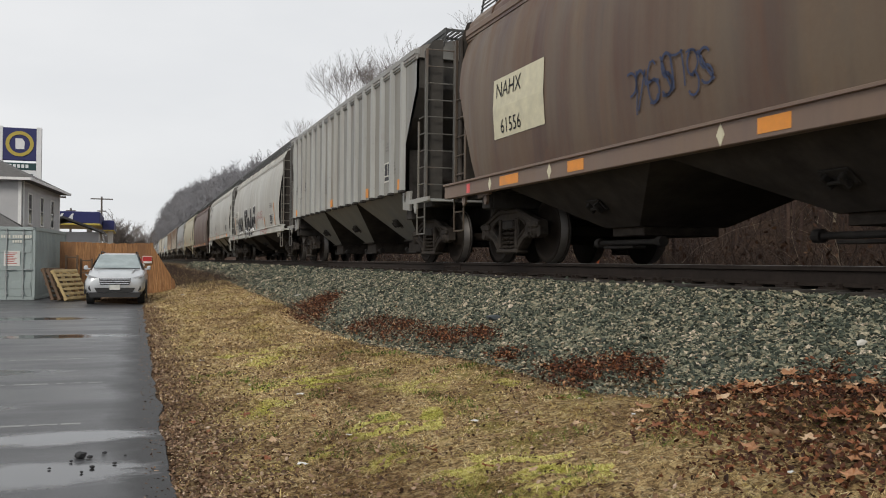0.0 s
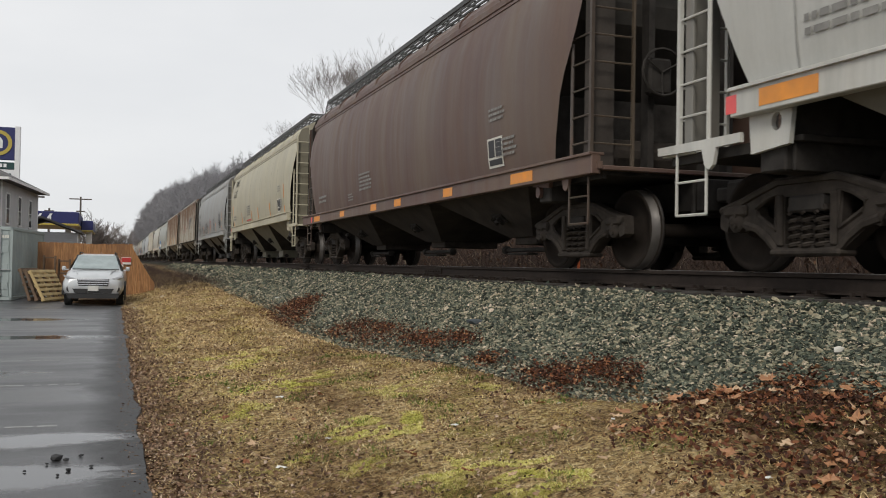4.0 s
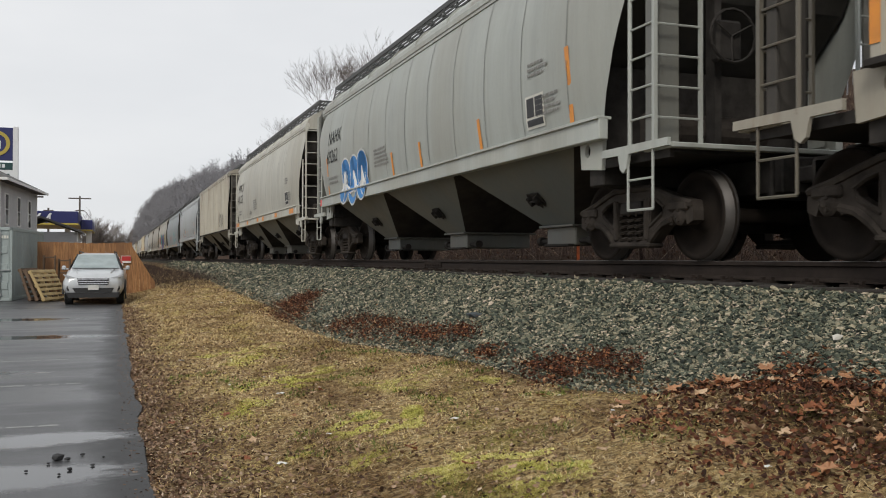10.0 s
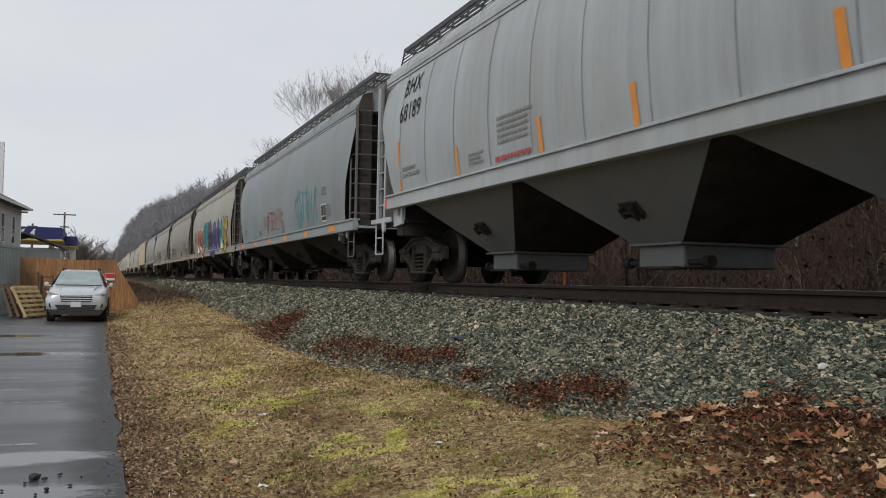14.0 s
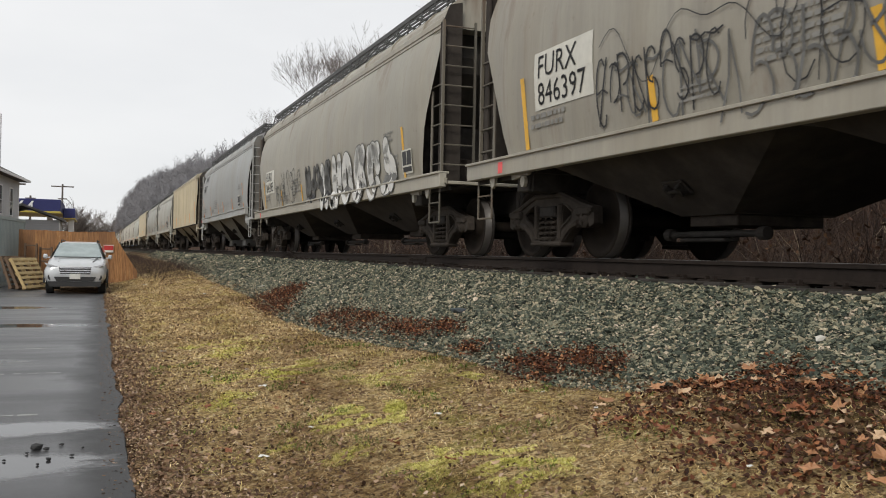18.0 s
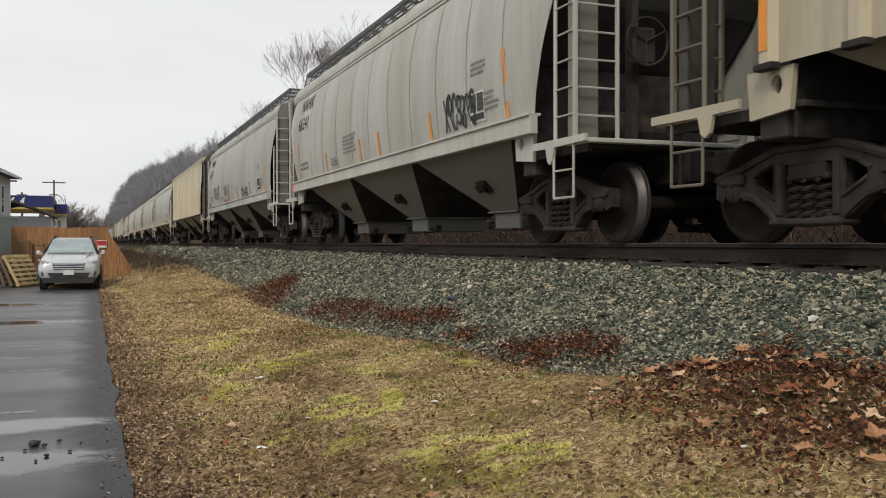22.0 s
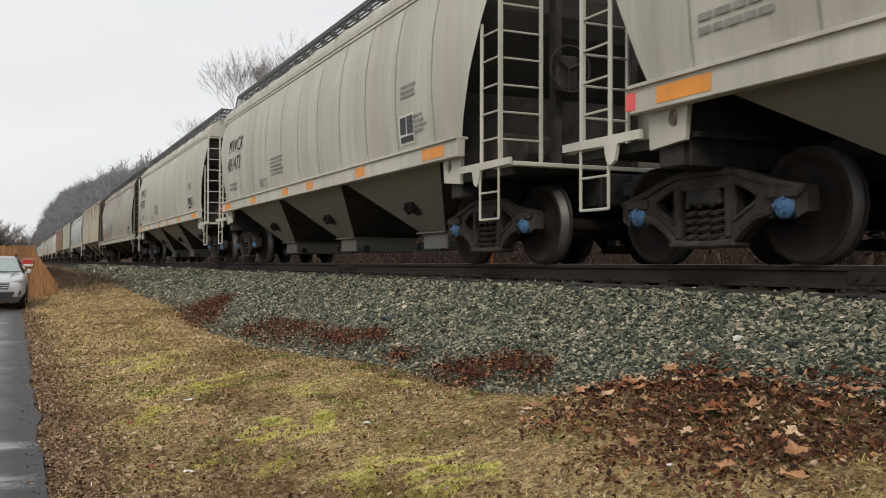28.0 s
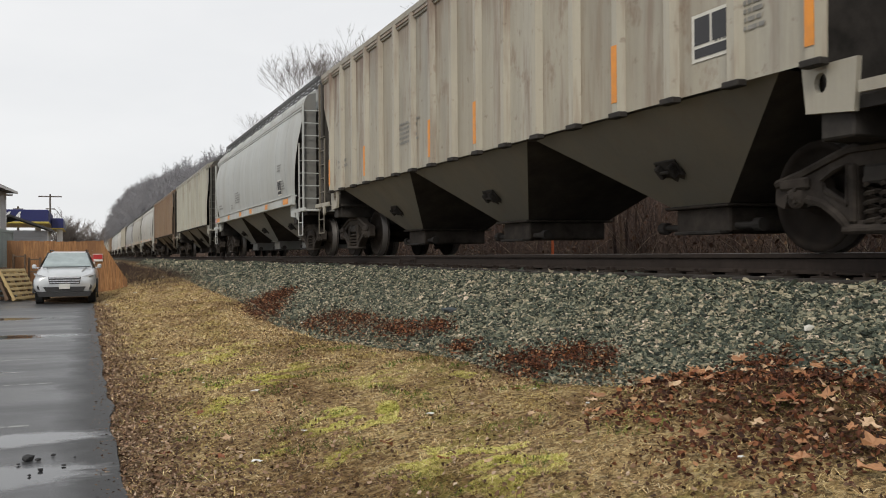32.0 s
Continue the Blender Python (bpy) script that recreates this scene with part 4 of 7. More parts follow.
def rib_mesh():
    """A pressed hat-section side post with its foot plate."""
    bm = bmesh.new()
    prism(bm, [(-0.075, 0.0), (-0.045, 0.08), (0.045, 0.08), (0.075, 0.0)], "z", 1.36, 3.80)
    for v in bm.verts:
        v.co = Vector((-v.co.y, v.co.x, v.co.z))
    bmesh.ops.recalc_face_normals(bm, faces=bm.faces[:])
    return mesh_of(bm, "rib", SOOT_SHADE)


def foot_mesh():
    bm = bmesh.new()
    box(bm, -0.095, 0.0, -0.10, 0.10, 1.305, 1.36, 0.008)
    return mesh_of(bm, "rib_foot", STEEL_DARK)


def seam_mesh(kind):
    """One welded panel seam, standing a few millimetres proud."""
    bm = bmesh.new()
    k = KINDS[kind]
    zs = np.linspace(k["low"] + 0.16, k["eave"] - 0.1, 10)
    rows = [[bm.verts.new((-(half_width(kind, z) + 0.006), y, z)) for y in (-0.010, 0.010)] for z in zs]
    for a, b in zip(rows, rows[1:]):
        bm.faces.new((a[0], a[1], b[1], b[0]))
    return mesh_of(bm, "weld_seam", SOOT_SHADE)


RIB, FOOT, OUTLET, SHAFT = rib_mesh(), foot_mesh(), outlet_mesh(), shaft_mesh()


def letters(text, size):
    """The built-in font as a flat mesh, 4 mm thick, standing in the y-z plane facing -x, reading from far to near."""
    cu = bpy.data.curves.new("lettering", "FONT")
    cu.body, cu.size, cu.extrude, cu.resolution_u = text, size, 0.002, 2
    ob = bpy.data.objects.new("lettering", cu)
    me = bpy.data.meshes.new_from_object(ob)
    bpy.data.objects.remove(ob), bpy.data.curves.remove(cu)
    me.transform(Matrix(((0, 0, -1, 0), (-1, 0, 0, 0), (0, 1, 0, 0), (0, 0, 0, 1))))
    me.name = "lettering"
    me.materials.clear()
    me.materials.append(BLACK_DECAL)
    return me


def on_side(kind, z, out=0.008):
    sill = KINDS[kind]["sill"]
    if sill and z < sill[1]:
        return -(KINDS[kind]["wide"] + 0.112 + out)
    return -(half_width(kind, z) + out)


def side_panel(kind, y0, y1, z0, z1, out=0.006, n=4):
    """A thin sticker that follows the curve of the side."""
    bm = bmesh.new()
    zs = [z0 + (z1 - z0) * i / n for i in range(n + 1)]
    a = [[bm.verts.new((on_side(kind, z, out), y, z)) for y in (y0, y1)] for z in zs]
    for p, q in zip(a, a[1:]):
        bm.faces.new((p[0], q[0], q[1], p[1]))
    return bm


def text_on(kind, car, text, y, z, size, material=None, out=0.012):
    def bent():
        me = letters(text, size)
        for v in me.vertices:
            v.co.x = on_side(kind, z + v.co.z, out)
        return me
    return attach("lettering", kept(("text", text, size, kind, z), bent), car, pose(0, y, z), "", material)


def bars_on(kind, car, y, z, rows, width, height, material=FADED_DECAL, seed=0):
    """Small stencilled data that cannot be read: plain bars."""
    bm = bmesh.new()
    rng = random.Random(seed)
    for r in range(rows):
        zz = z - r * height * 1.9
        yy = y
        while yy > y - width * rng.uniform(0.75, 1.0):
            w = rng.uniform(0.6, 3.2) * height
            x = on_side(kind, zz, 0.01)
            bm.faces.new([bm.verts.new(v) for v in ((x, yy, zz), (x, yy - w, zz), (x, yy - w, zz - height), (x, yy, zz - height))])
            yy -= w + height * 0.5
    tagged(part("stencil", bm, material, car), kind="stuff")


def stroke(bm, kind, pts, width, out=0.014):
    """A painted line on the side: (y, z) points joined by a ribbon."""
    left, right = [], []
    for i, (y, z) in enumerate(pts):
        a, b = pts[max(0, i - 1)], pts[min(len(pts) - 1, i + 1)]
        d = Vector((b[0] - a[0], b[1] - a[1]))
        d = d.normalized() if d.length > 1e-6 else Vector((1, 0))
        o = Vector((-d.y, d.x)) * width / 2
        for side, q in ((left, 1), (right, -1)):
            yy, zz = y + q * o.x, z + q * o.y
            side.append(bm.verts.new((on_side(kind, zz, out), yy, zz)))
    for i in range(len(pts) - 1):
        bm.faces.new((left[i], left[i + 1], right[i + 1], right[i]))


def blob(bm, kind, pts, out):
    """A filled painted shape, fanned from its middle."""
    cy, cz = sum(p[0] for p in pts) / len(pts), sum(p[1] for p in pts) / len(pts)
    c = bm.verts.new((on_side(kind, cz, out), cy, cz))
    ring = [bm.verts.new((on_side(kind, z, out), y, z)) for y, z in pts]
    for i in range(len(ring)):
        bm.faces.new((c, ring[i], ring[(i + 1) % len(ring)]))


def scrawl(kind, car, y, z, w, h, material, count, width, seed, name="graffiti", out=0.014):
    """A tag: a row of looping letters that say nothing."""
    width *= 0.75
    rng = random.Random(seed)
    bm = bmesh.new()
    for k in range(count):
        cy, cz = y - w * k / count, z + rng.uniform(-0.12, 0.12) * h
        for pts in glyph(rng, cy, cz, w / count * 1.1, h * rng.uniform(0.75, 1.1)):
            stroke(bm, kind, pts, width * rng.uniform(0.8, 1.25), out)
    return tagged(part(name, bm, material, car), kind="stuff")


def arc(cx, cy, rx, ry, a0, a1, n=9):
    return [(cx + rx * math.cos(radians(a0 + (a1 - a0) * i / n)), cy + ry * math.sin(radians(a0 + (a1 - a0) * i / n))) for i in range(n + 1)]


# strokes in a unit box, (across, up)
STROKES = [[[(0.1, 0.0), (0.12, 0.5), (0.08, 1.0)]], [[(0.85, 0.0), (0.9, 0.5), (0.86, 1.0)]], [[(0.08, 0.95), (0.5, 0.45), (0.92, 0.05)]], [[(0.1, 0.05), (0.5, 0.5), (0.9, 0.98)]], [[(0.05, 0.95), (0.5, 0.9), (0.95, 0.97)]], [[(0.1, 0.5), (0.5, 0.55), (0.9, 0.48)]],
           [arc(0.45, 0.5, 0.42, 0.48, 50, 320)], [arc(0.35, 0.72, 0.5, 0.27, -90, 120)], [arc(0.4, 0.27, 0.48, 0.27, -120, 110)], [arc(0.5, 0.42, 0.4, 0.42, 180, 360)], [arc(0.5, 0.6, 0.38, 0.4, 0, 200)], [arc(0.5, 0.7, 0.35, 0.28, 30, 270) + arc(0.5, 0.25, 0.38, 0.25, 90, -150)]]


def glyph(rng, y, z, w, h):
    """Two or three strokes that hang together like a letter, in a box that hangs from (y, z)."""
    slant = rng.uniform(-0.15, 0.25)
    out = []
    for pick in rng.sample(range(len(STROKES)), rng.choice((2, 2, 3))):
        for pts in STROKES[pick]:
            out.append([(y - w * (u + slant * v + rng.uniform(-0.02, 0.02)), z - h * (1 - v)) for u, v in pts])
    return out


def bubble_letters(kind, car, y, z, w, h, fill, edge, count, seed, out=0.010, rim=0.045, weight=0.52):
    """Fat outlined letter forms, no word among them, each lapping over the one before."""
    rng = random.Random(seed)
    fills, lines = bmesh.new(), bmesh.new()
    fat = min(w / count * weight, h * 0.42)
    for k in range(count):
        cy = y - w * k / count - fat * 0.3
        lift = out + 0.0045 * (k % 4)
        tall = h * rng.uniform(0.84, 1.0)
        top = z - rng.uniform(0.0, 0.08) * h - fat * 0.4
        for pts in glyph(rng, cy, top, w / count * 0.62, tall - fat * 0.8):
            dense = []
            for a, b in zip(pts, pts[1:]):
                dense += [(a[0] + (b[0] - a[0]) * i / 4, a[1] + (b[1] - a[1]) * i / 4) for i in range(4)]
            dense.append(pts[-1])
            for bm, wide, up in ((lines, fat + 2 * rim, 0.0), (fills, fat, 0.002)):
                stroke(bm, kind, dense, wide, lift + up)
                for end in (dense[0], dense[-1]):
                    blob(bm, kind, [(end[0] + wide / 2 * math.cos(6.2832 * q / 12), end[1] + wide / 2 * math.sin(6.2832 * q / 12)) for q in range(12)], lift + up)
    tagged(part("graffiti", fills, fill, car), kind="stuff")
    tagged(part("graffiti_outline", lines, edge, car), kind="stuff")


def hopper_car(kind, length, paint, trim, shade, label, dark_bay=False, caps=False, rust=0.3, closed_end=True):
    """A covered hopper car, built round its middle at the height of the rail head."""
    half = length / 2
    hl = round(half, 2)
    car = thing("hopper_car", label, "freight car", "cars of the train")
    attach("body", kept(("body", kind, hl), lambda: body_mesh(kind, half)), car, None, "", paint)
    attach("roof", kept(("roof", kind, hl), lambda: roof_mesh(kind, half)), car, None, "", paint)
    attach("running_board", kept(("walk", kind, hl), lambda: walkway_mesh(kind, half)), car)
    attach("hatch_cover", kept(("hatch", kind, hl), lambda: hatch_mesh(kind, half)), car, None, "", paint)
    for s in (-1, 1):
        attach("top_chord", kept(("eave", kind, hl, s), lambda: eave_mesh(kind, half, s)), car, None, "", trim)
        if KINDS[kind]["sill"]:
            attach("side_sill", kept(("sill", kind, hl, s), lambda: sill_mesh(kind, half, s)), car, None, "", trim)
    if kind == "smooth" and caps is not None:
        for k in range(11):
            attach("weld_seam", kept(("seam", kind), lambda: seam_mesh(kind)), car, pose(0, -half + 2.4 + (2 * half - 4.8) * k / 10, 0), "", mat(("seam", shade), lambda: plain("seam_grime", tuple(c * 0.62 for c in shade), 0.7, 0, 0.35, 3)))
    span = (2 * half - 5.0) / 3
    # darkened copy of the car's paint: grime plus the shade of down-facing sheets
    lower = mat(("lower", trim.name, dark_bay), lambda: SOOT_SHADE if dark_bay else car_paint("shaded_bay_paint", tuple(c * 0.36 for c in shade), 0.2, 0.5, 0.9))
    for k in (-1, 0, 1):
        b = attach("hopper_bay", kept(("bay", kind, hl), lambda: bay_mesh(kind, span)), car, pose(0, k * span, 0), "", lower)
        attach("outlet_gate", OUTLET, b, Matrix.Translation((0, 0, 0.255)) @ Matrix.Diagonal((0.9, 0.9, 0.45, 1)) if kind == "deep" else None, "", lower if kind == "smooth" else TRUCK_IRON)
        attach("drive_shaft", SHAFT, b)
        attach("grease_patch", kept(("grease", kind), lambda: grease_mesh(kind)), b)
        attach("shaker_bracket", kept(("shaker", kind), lambda: vibrator_mesh(kind)), b)
    # ribbed and deep cars: ladder paint darkened for the shadow at the car end
    rail_paint = trim if kind == "smooth" else mat(("ladder", shade), lambda: car_paint("shaded_ladder_paint", tuple(c * 0.3 for c in shade), 0.4, 0.5, 0.8))
    for e in (-1, 1):
        attach("end_frame", kept(("frame", kind, hl, e), lambda: end_frame_mesh(kind, half, e)), car)
        attach("end_platform", kept(("plat", hl, e), lambda: platform_mesh(half, e)), car, None, "", trim)
        for s in (-1, 1):
            attach("corner_plate", kept(("corner", hl, e, s), lambda: corner_plate_mesh(half, e, s)), car, None, "", trim)
            attach("gusset", kept(("gusset", kind, hl, e, s), lambda: gusset_mesh(half, e, s, KINDS[kind]["low"] - 0.02)), car, None, "", trim)
        attach("coupler", kept(("coup", hl, e), lambda: coupler_mesh(half, e)), car)
        for s in (-1, 1):
            # end panels in the darkened materials, for the shade behind the ladder
            if closed_end:
                attach("end_panel", kept(("panel", kind, hl, e, s), lambda: end_panel_mesh(kind, half, e, s)), car, None, "", END_GRIME_SHADE if kind == "ribbed" else lower)
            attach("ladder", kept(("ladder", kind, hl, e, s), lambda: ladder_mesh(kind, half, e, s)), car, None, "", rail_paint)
    attach("brake_gear", kept(("brake", hl), lambda: brake_mesh(half)), car)
    attach("air_reservoir", kept(("tank", hl), lambda: tank_mesh(half)), car)
    if kind == "ribbed":
        n = 17
        worn = float(rust)
        # ribs painted lighter than the panels, for the light their faces catch
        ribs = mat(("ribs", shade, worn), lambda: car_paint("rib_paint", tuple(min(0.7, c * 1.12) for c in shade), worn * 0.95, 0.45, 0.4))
        for k in range(n):
            y = -half + 2.08 + (2 * half - 4.16) * k / (n - 1)
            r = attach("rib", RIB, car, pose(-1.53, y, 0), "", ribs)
            attach("rib_foot", FOOT, r)
        for k in range(n):
            y = -half + 2.08 + (2 * half - 4.16) * k / (n - 1)
            attach("rib", RIB, car, pose(1.53, y, 0, 0, 0, 180), "", ribs)
    axles = []
    for e in (-1, 1):
        t = attach("truck", BOLSTER, car, pose(0, e * (half - 1.94), 0))
        for s in (-1, 1):
            attach("side_frame", FRAMES[s], t)
            for y in (-0.15, 0.0, 0.15) if s < 0 else (0.0,):
                attach("spring", SPRING, t, pose(s * 1.02, y, 0))
        for y in (-0.89, 0.89):
            a = attach("wheelset", WHEELSET, t, pose(0, y, WHEEL_R))
            axles.append((a, y))
            for s in (-1, 1):
                attach("bearing_cap", CAPS[s], t, pose(0, y, WHEEL_R), "", BLUE_CAP if caps else TRUCK_IRON)
    return car, axles


# where the couplings stand along the track at 0 s, from the head of the train to its tail
COUPLINGS = [-19.82, -2.72, 14.53, 30.83, 48.73, 65.03, 82.03, 99.03, 115.33, 132.53, 149.73, 166.33, 182.83, 200.03, 217.23, 234.73, 252.33, 269.53, 287.33,
             304.13, 322.23, 338.83, 356.13, 373.93, 391.13, 408.33, 425.13, 442.33, 460.43, 478.13]
while len(COUPLINGS) < 64:
    COUPLINGS.append(COUPLINGS[-1] + (17.2, 16.6, 17.8)[len(COUPLINGS) % 3])

# kind, colour, rust, streak, grime, label, reporting marks
GREY, PALE, BEIGE, CREAM = (0.36, 0.37, 0.36), (0.50, 0.50, 0.47), (0.40, 0.385, 0.33), (0.47, 0.44, 0.33)
TAN, BROWN = (0.50, 0.445, 0.325), (0.088, 0.043, 0.03)
ROSTER = [
    ("smooth", BEIGE, 0.2, 0.4, 0.5, "beige covered hopper car with smooth curved sides", ()),
    ("deep", BROWN, 0.45, 0.9, 0.5, "rust-brown covered hopper car with a cream number panel", ("NAHX", "61556")),
    ("ribbed", GREY, 0.25, 0.7, 0.7, "weathered grey ribbed covered hopper car with dark stains", ("461", "572")),
    ("deep", PALE, 0.3, 0.6, 0.5, "off-white smooth hopper car with black bubble graffiti", ("MCEX", "350910")),
    ("smooth", PALE, 0.12, 0.35, 0.4, "light grey smooth hopper car with orange reflectors", ("MFCX", "851300")),
    ("deep", (0.10, 0.055, 0.045), 0.2, 0.5, 0.5, "dark maroon-brown smooth hopper car", ()),
    ("smooth", CREAM, 0.12, 0.4, 0.4, "cream smooth covered hopper car with orange strips", ("NAHX", "66207")),
    ("smooth", (0.33, 0.345, 0.35), 0.12, 0.5, 0.5, "grey smooth hopper car with scrawled graffiti along its foot", ("NAHX", "69087")),
    ("ribbed", (0.36, 0.345, 0.30), 0.9, 0.6, 0.6, "rust-streaked grey ribbed hopper car with yellow patches", ("GACX", "9496")),
    ("ribbed", (0.42, 0.395, 0.33), 1.0, 0.6, 0.5, "heavily rusted beige ribbed hopper car", ()),
    ("smooth", (0.40, 0.425, 0.40), 0.1, 0.4, 0.4, "pale grey-green smooth hopper car with blue graffiti", ("NAHX", "69262")),
    ("smooth", (0.51, 0.505, 0.45), 0.12, 0.55, 0.4, "light beige smooth hopper car with orange sill reflectors", ("MWCX", "481323")),
    ("ribbed", (0.44, 0.42, 0.36), 0.3, 0.4, 0.5, "beige ribbed covered hopper car with scuffed lower edge", ("MWCX", "460814")),
    ("smooth", (0.42, 0.455, 0.475), 0.1, 0.5, 0.35, "light blue-grey smooth hopper car with an orange strip", ("BHX", "68189")),
    ("deep", (0.27, 0.31, 0.33), 0.2, 0.6, 0.5, "dark blue-grey smooth hopper car with red and teal tags", ()),
    ("deep", (0.40, 0.39, 0.34), 0.3, 0.6, 0.5, "beige hopper car covered in large coloured graffiti letters", ("MCEX", "350809")),
    ("deep", (0.345, 0.325, 0.275), 0.3, 0.6, 0.6, "dull beige smooth hopper car with outline graffiti", ("FURX", "846397")),
    ("deep", (0.37, 0.355, 0.305), 0.25, 0.5, 0.6, "dull beige smooth hopper car with black and white graffiti", ("FURX", "846385")),
    ("smooth", (0.37, 0.385, 0.385), 0.12, 0.5, 0.4, "blue-grey smooth covered hopper car", ("NAHX", "69277")),
    ("ribbed", TAN, 0.12, 0.35, 0.4, "clean tan ribbed covered hopper car", ("MKEX", "953354")),
    ("smooth", (0.465, 0.465, 0.42), 0.15, 0.6, 0.35, "pale blue-grey smooth hopper car with a small black tag", ("NAHX", "66241")),
    ("smooth", (0.43, 0.435, 0.40), 0.12, 0.55, 0.35, "pale beige and blue smooth hopper car with scribbled tags", ("NAHX", "66235")),
    ("ribbed", (0.52, 0.47, 0.355), 0.1, 0.35, 0.4, "clean tan ribbed covered hopper car", ("MKEX", "95381")),
    ("smooth", (0.49, 0.495, 0.44), 0.12, 0.55, 0.35, "greenish beige smooth hopper car with orange sill reflectors", ("MWCX", "48133")),
    ("smooth", (0.50, 0.485, 0.42), 0.12, 0.55, 0.35, "light beige smooth hopper car with orange sill reflectors", ("MWCX", "481478")),
    ("smooth", (0.50, 0.485, 0.42), 0.12, 0.55, 0.35, "light beige smooth hopper car with orange sill reflectors", ("MWCX", "481473")),
    ("smooth", (0.50, 0.485, 0.42), 0.12, 0.55, 0.35, "light beige smooth hopper car with orange sill reflectors", ("MWCX", "481387")),
    ("deep", (0.42, 0.41, 0.35), 0.6, 0.6, 0.6, "beige hopper car blotched with rust and wavy graffiti", ("FURX", "846300")),
    ("ribbed", (0.40, 0.375, 0.31), 0.55, 0.5, 0.5, "beige ribbed hopper car with rust along its top", ()),
    ("smooth", (0.45, 0.47, 0.46), 0.08, 0.4, 0.35, "pale grey smooth covered hopper car", ()),
    ("ribbed", (0.36, 0.36, 0.31), 0.3, 0.5, 0.5, "grey-beige ribbed covered hopper car", ()),
    ("ribbed", (0.20, 0.13, 0.08), 0.5, 0.5, 0.5, "brown rusty ribbed covered hopper car", ()),
    ("smooth", PALE, 0.1, 0.4, 0.4, "light grey smooth covered hopper car", ()),
    ("smooth", (0.42, 0.41, 0.36), 0.1, 0.4, 0.4, "light beige smooth covered hopper car", ()),
    ("smooth", (0.37, 0.38, 0.38), 0.1, 0.4, 0.4, "grey smooth covered hopper car", ()),
    ("ribbed", (0.36, 0.345, 0.29), 0.3, 0.4, 0.4, "beige ribbed covered hopper car", ()),
]
while len(ROSTER) < len(COUPLINGS) - 1:
    ROSTER.append(ROSTER[28 + (len(ROSTER) * 5) % 8])
TRAIN = []
for number, (a, b) in enumerate(zip(COUPLINGS, COUPLINGS[1:])):
    kind, color, rust, streak, grime, label, marks = ROSTER[number]
    # ribbed panels: dirt and rust, and darker than ribs for the shade between
    paint = mat(("paint", color, rust, streak), lambda: car_paint("weathered_paint", color, rust, streak, grime) if kind != "ribbed" else car_paint("dirty_shaded_panel_paint", tuple(c * (0.80 if number == 2 else 1.05) for c in color), rust * 1.05, 0.75, 0.7))
    trim = mat(("trim", color, kind, rust > 0.5), lambda: car_paint("sill_paint", tuple(c * (0.9 if kind == "ribbed" else 1.12) for c in color), rust * 0.4, 0.5, 0.6))
    if number == 1:
        trim = mat("brown_sill", lambda: car_paint("brown_sill", (0.19, 0.125, 0.095), 0.1, 0.4, 0.5))
    size = min((16.4, 16.8, 17.2, 17.6, 18.0), key=lambda v: abs(v - (b - a)))
    car, axles = hopper_car(kind, size, paint, trim, color, label, kind == "deep", None if number > 36 else number in (24, 25, 26), rust, not (marks and marks[0] == "MWCX"))
    TRAIN.append((car, axles, (a + b) / 2))
    half = size / 2
    if number > 36:
        continue
    far = half - 2.15
    # reporting marks near the trailing end, small data beside them
    if marks:
        if kind == "ribbed":
            pitch = (2 * half - 4.16) / 16
            z = 2.08 if number != 8 else 2.75
            bits = [marks[0][:2], marks[0][2:], marks[1][:3], marks[1][3:]] if number != 8 else [marks[0][:2], marks[0][2:]]
            for k, bit in enumerate(bits):
                if bit:
                    text_on(kind, car, bit, half - 2.08 - pitch * (k + 0.16), z, 0.36 if number != 8 else 0.46)
            if number == 8:
                for k, bit in enumerate((marks[1][:2], marks[1][2:])):
                    text_on(kind, car, bit, half - 2.08 - pitch * (k + 0.16), 2.28, 0.46)
        else:
            deep = kind == "deep"
            if number == 1:
                part("number_panel", side_panel(kind, half - 4.35, half - 2.70, 1.72, 2.55, 0.008), CREAM_DECAL, car)
                text_on(kind, car, marks[0], half - 2.80, 2.28, 0.30, out=0.014)
                text_on(kind, car, marks[1], half - 2.95, 1.78, 0.28, out=0.014)
            elif deep:
                if number in (3, 16, 17, 27):
                    part("number_panel", side_panel(kind, half - 3.95, half - 2.62, 1.70, 2.36, 0.008), WHITE_DECAL, car)
                text_on(kind, car, marks[0], half - 2.70, 2.06, 0.37, out=0.014)
                text_on(kind, car, marks[1], half - 2.70, 1.75, 0.37, out=0.014)
            else:
                drop, tall = (0.66, 0.36) if number == 7 else (0.48, 0.43) if number == 10 else (0.52, 0.47) if marks[0] == "MWCX" else (0.03, 0.43)
                text_on(kind, car, marks[0], half - 2.38, 3.17 - drop, tall, out=0.012)
                text_on(kind, car, marks[1], half - 2.32, 2.73 - drop, tall, out=0.012)
    low = KINDS[kind]["low"]
    if number != 1:
        bars_on(kind, car, half - 2.5, low + 0.58, 2, 0.8, 0.055, seed=number)
        bars_on(kind, car, half - 6.4, low + 0.80, 5, 1.0, 0.04, seed=number + 50)
        bars_on(kind, car, half - 5.4, low + 0.45, 3, 0.5, 0.03, seed=number + 150) if kind != "ribbed" else None
        bars_on(kind, car, -half + 3.4, low + 1.05, 3, 0.5, 0.035, seed=number + 90)
        bars_on(kind, car, -half + 3.2, low + 0.62, 4, 0.6, 0.035, seed=number + 190)
        near = 1.95 if number in (16, 17, 27) else 3.0
        part("data_plate", side_panel(kind, -half + near, -half + near + 0.5, low + 0.26, low + 0.66, 0.008), WHITE_DECAL, car)
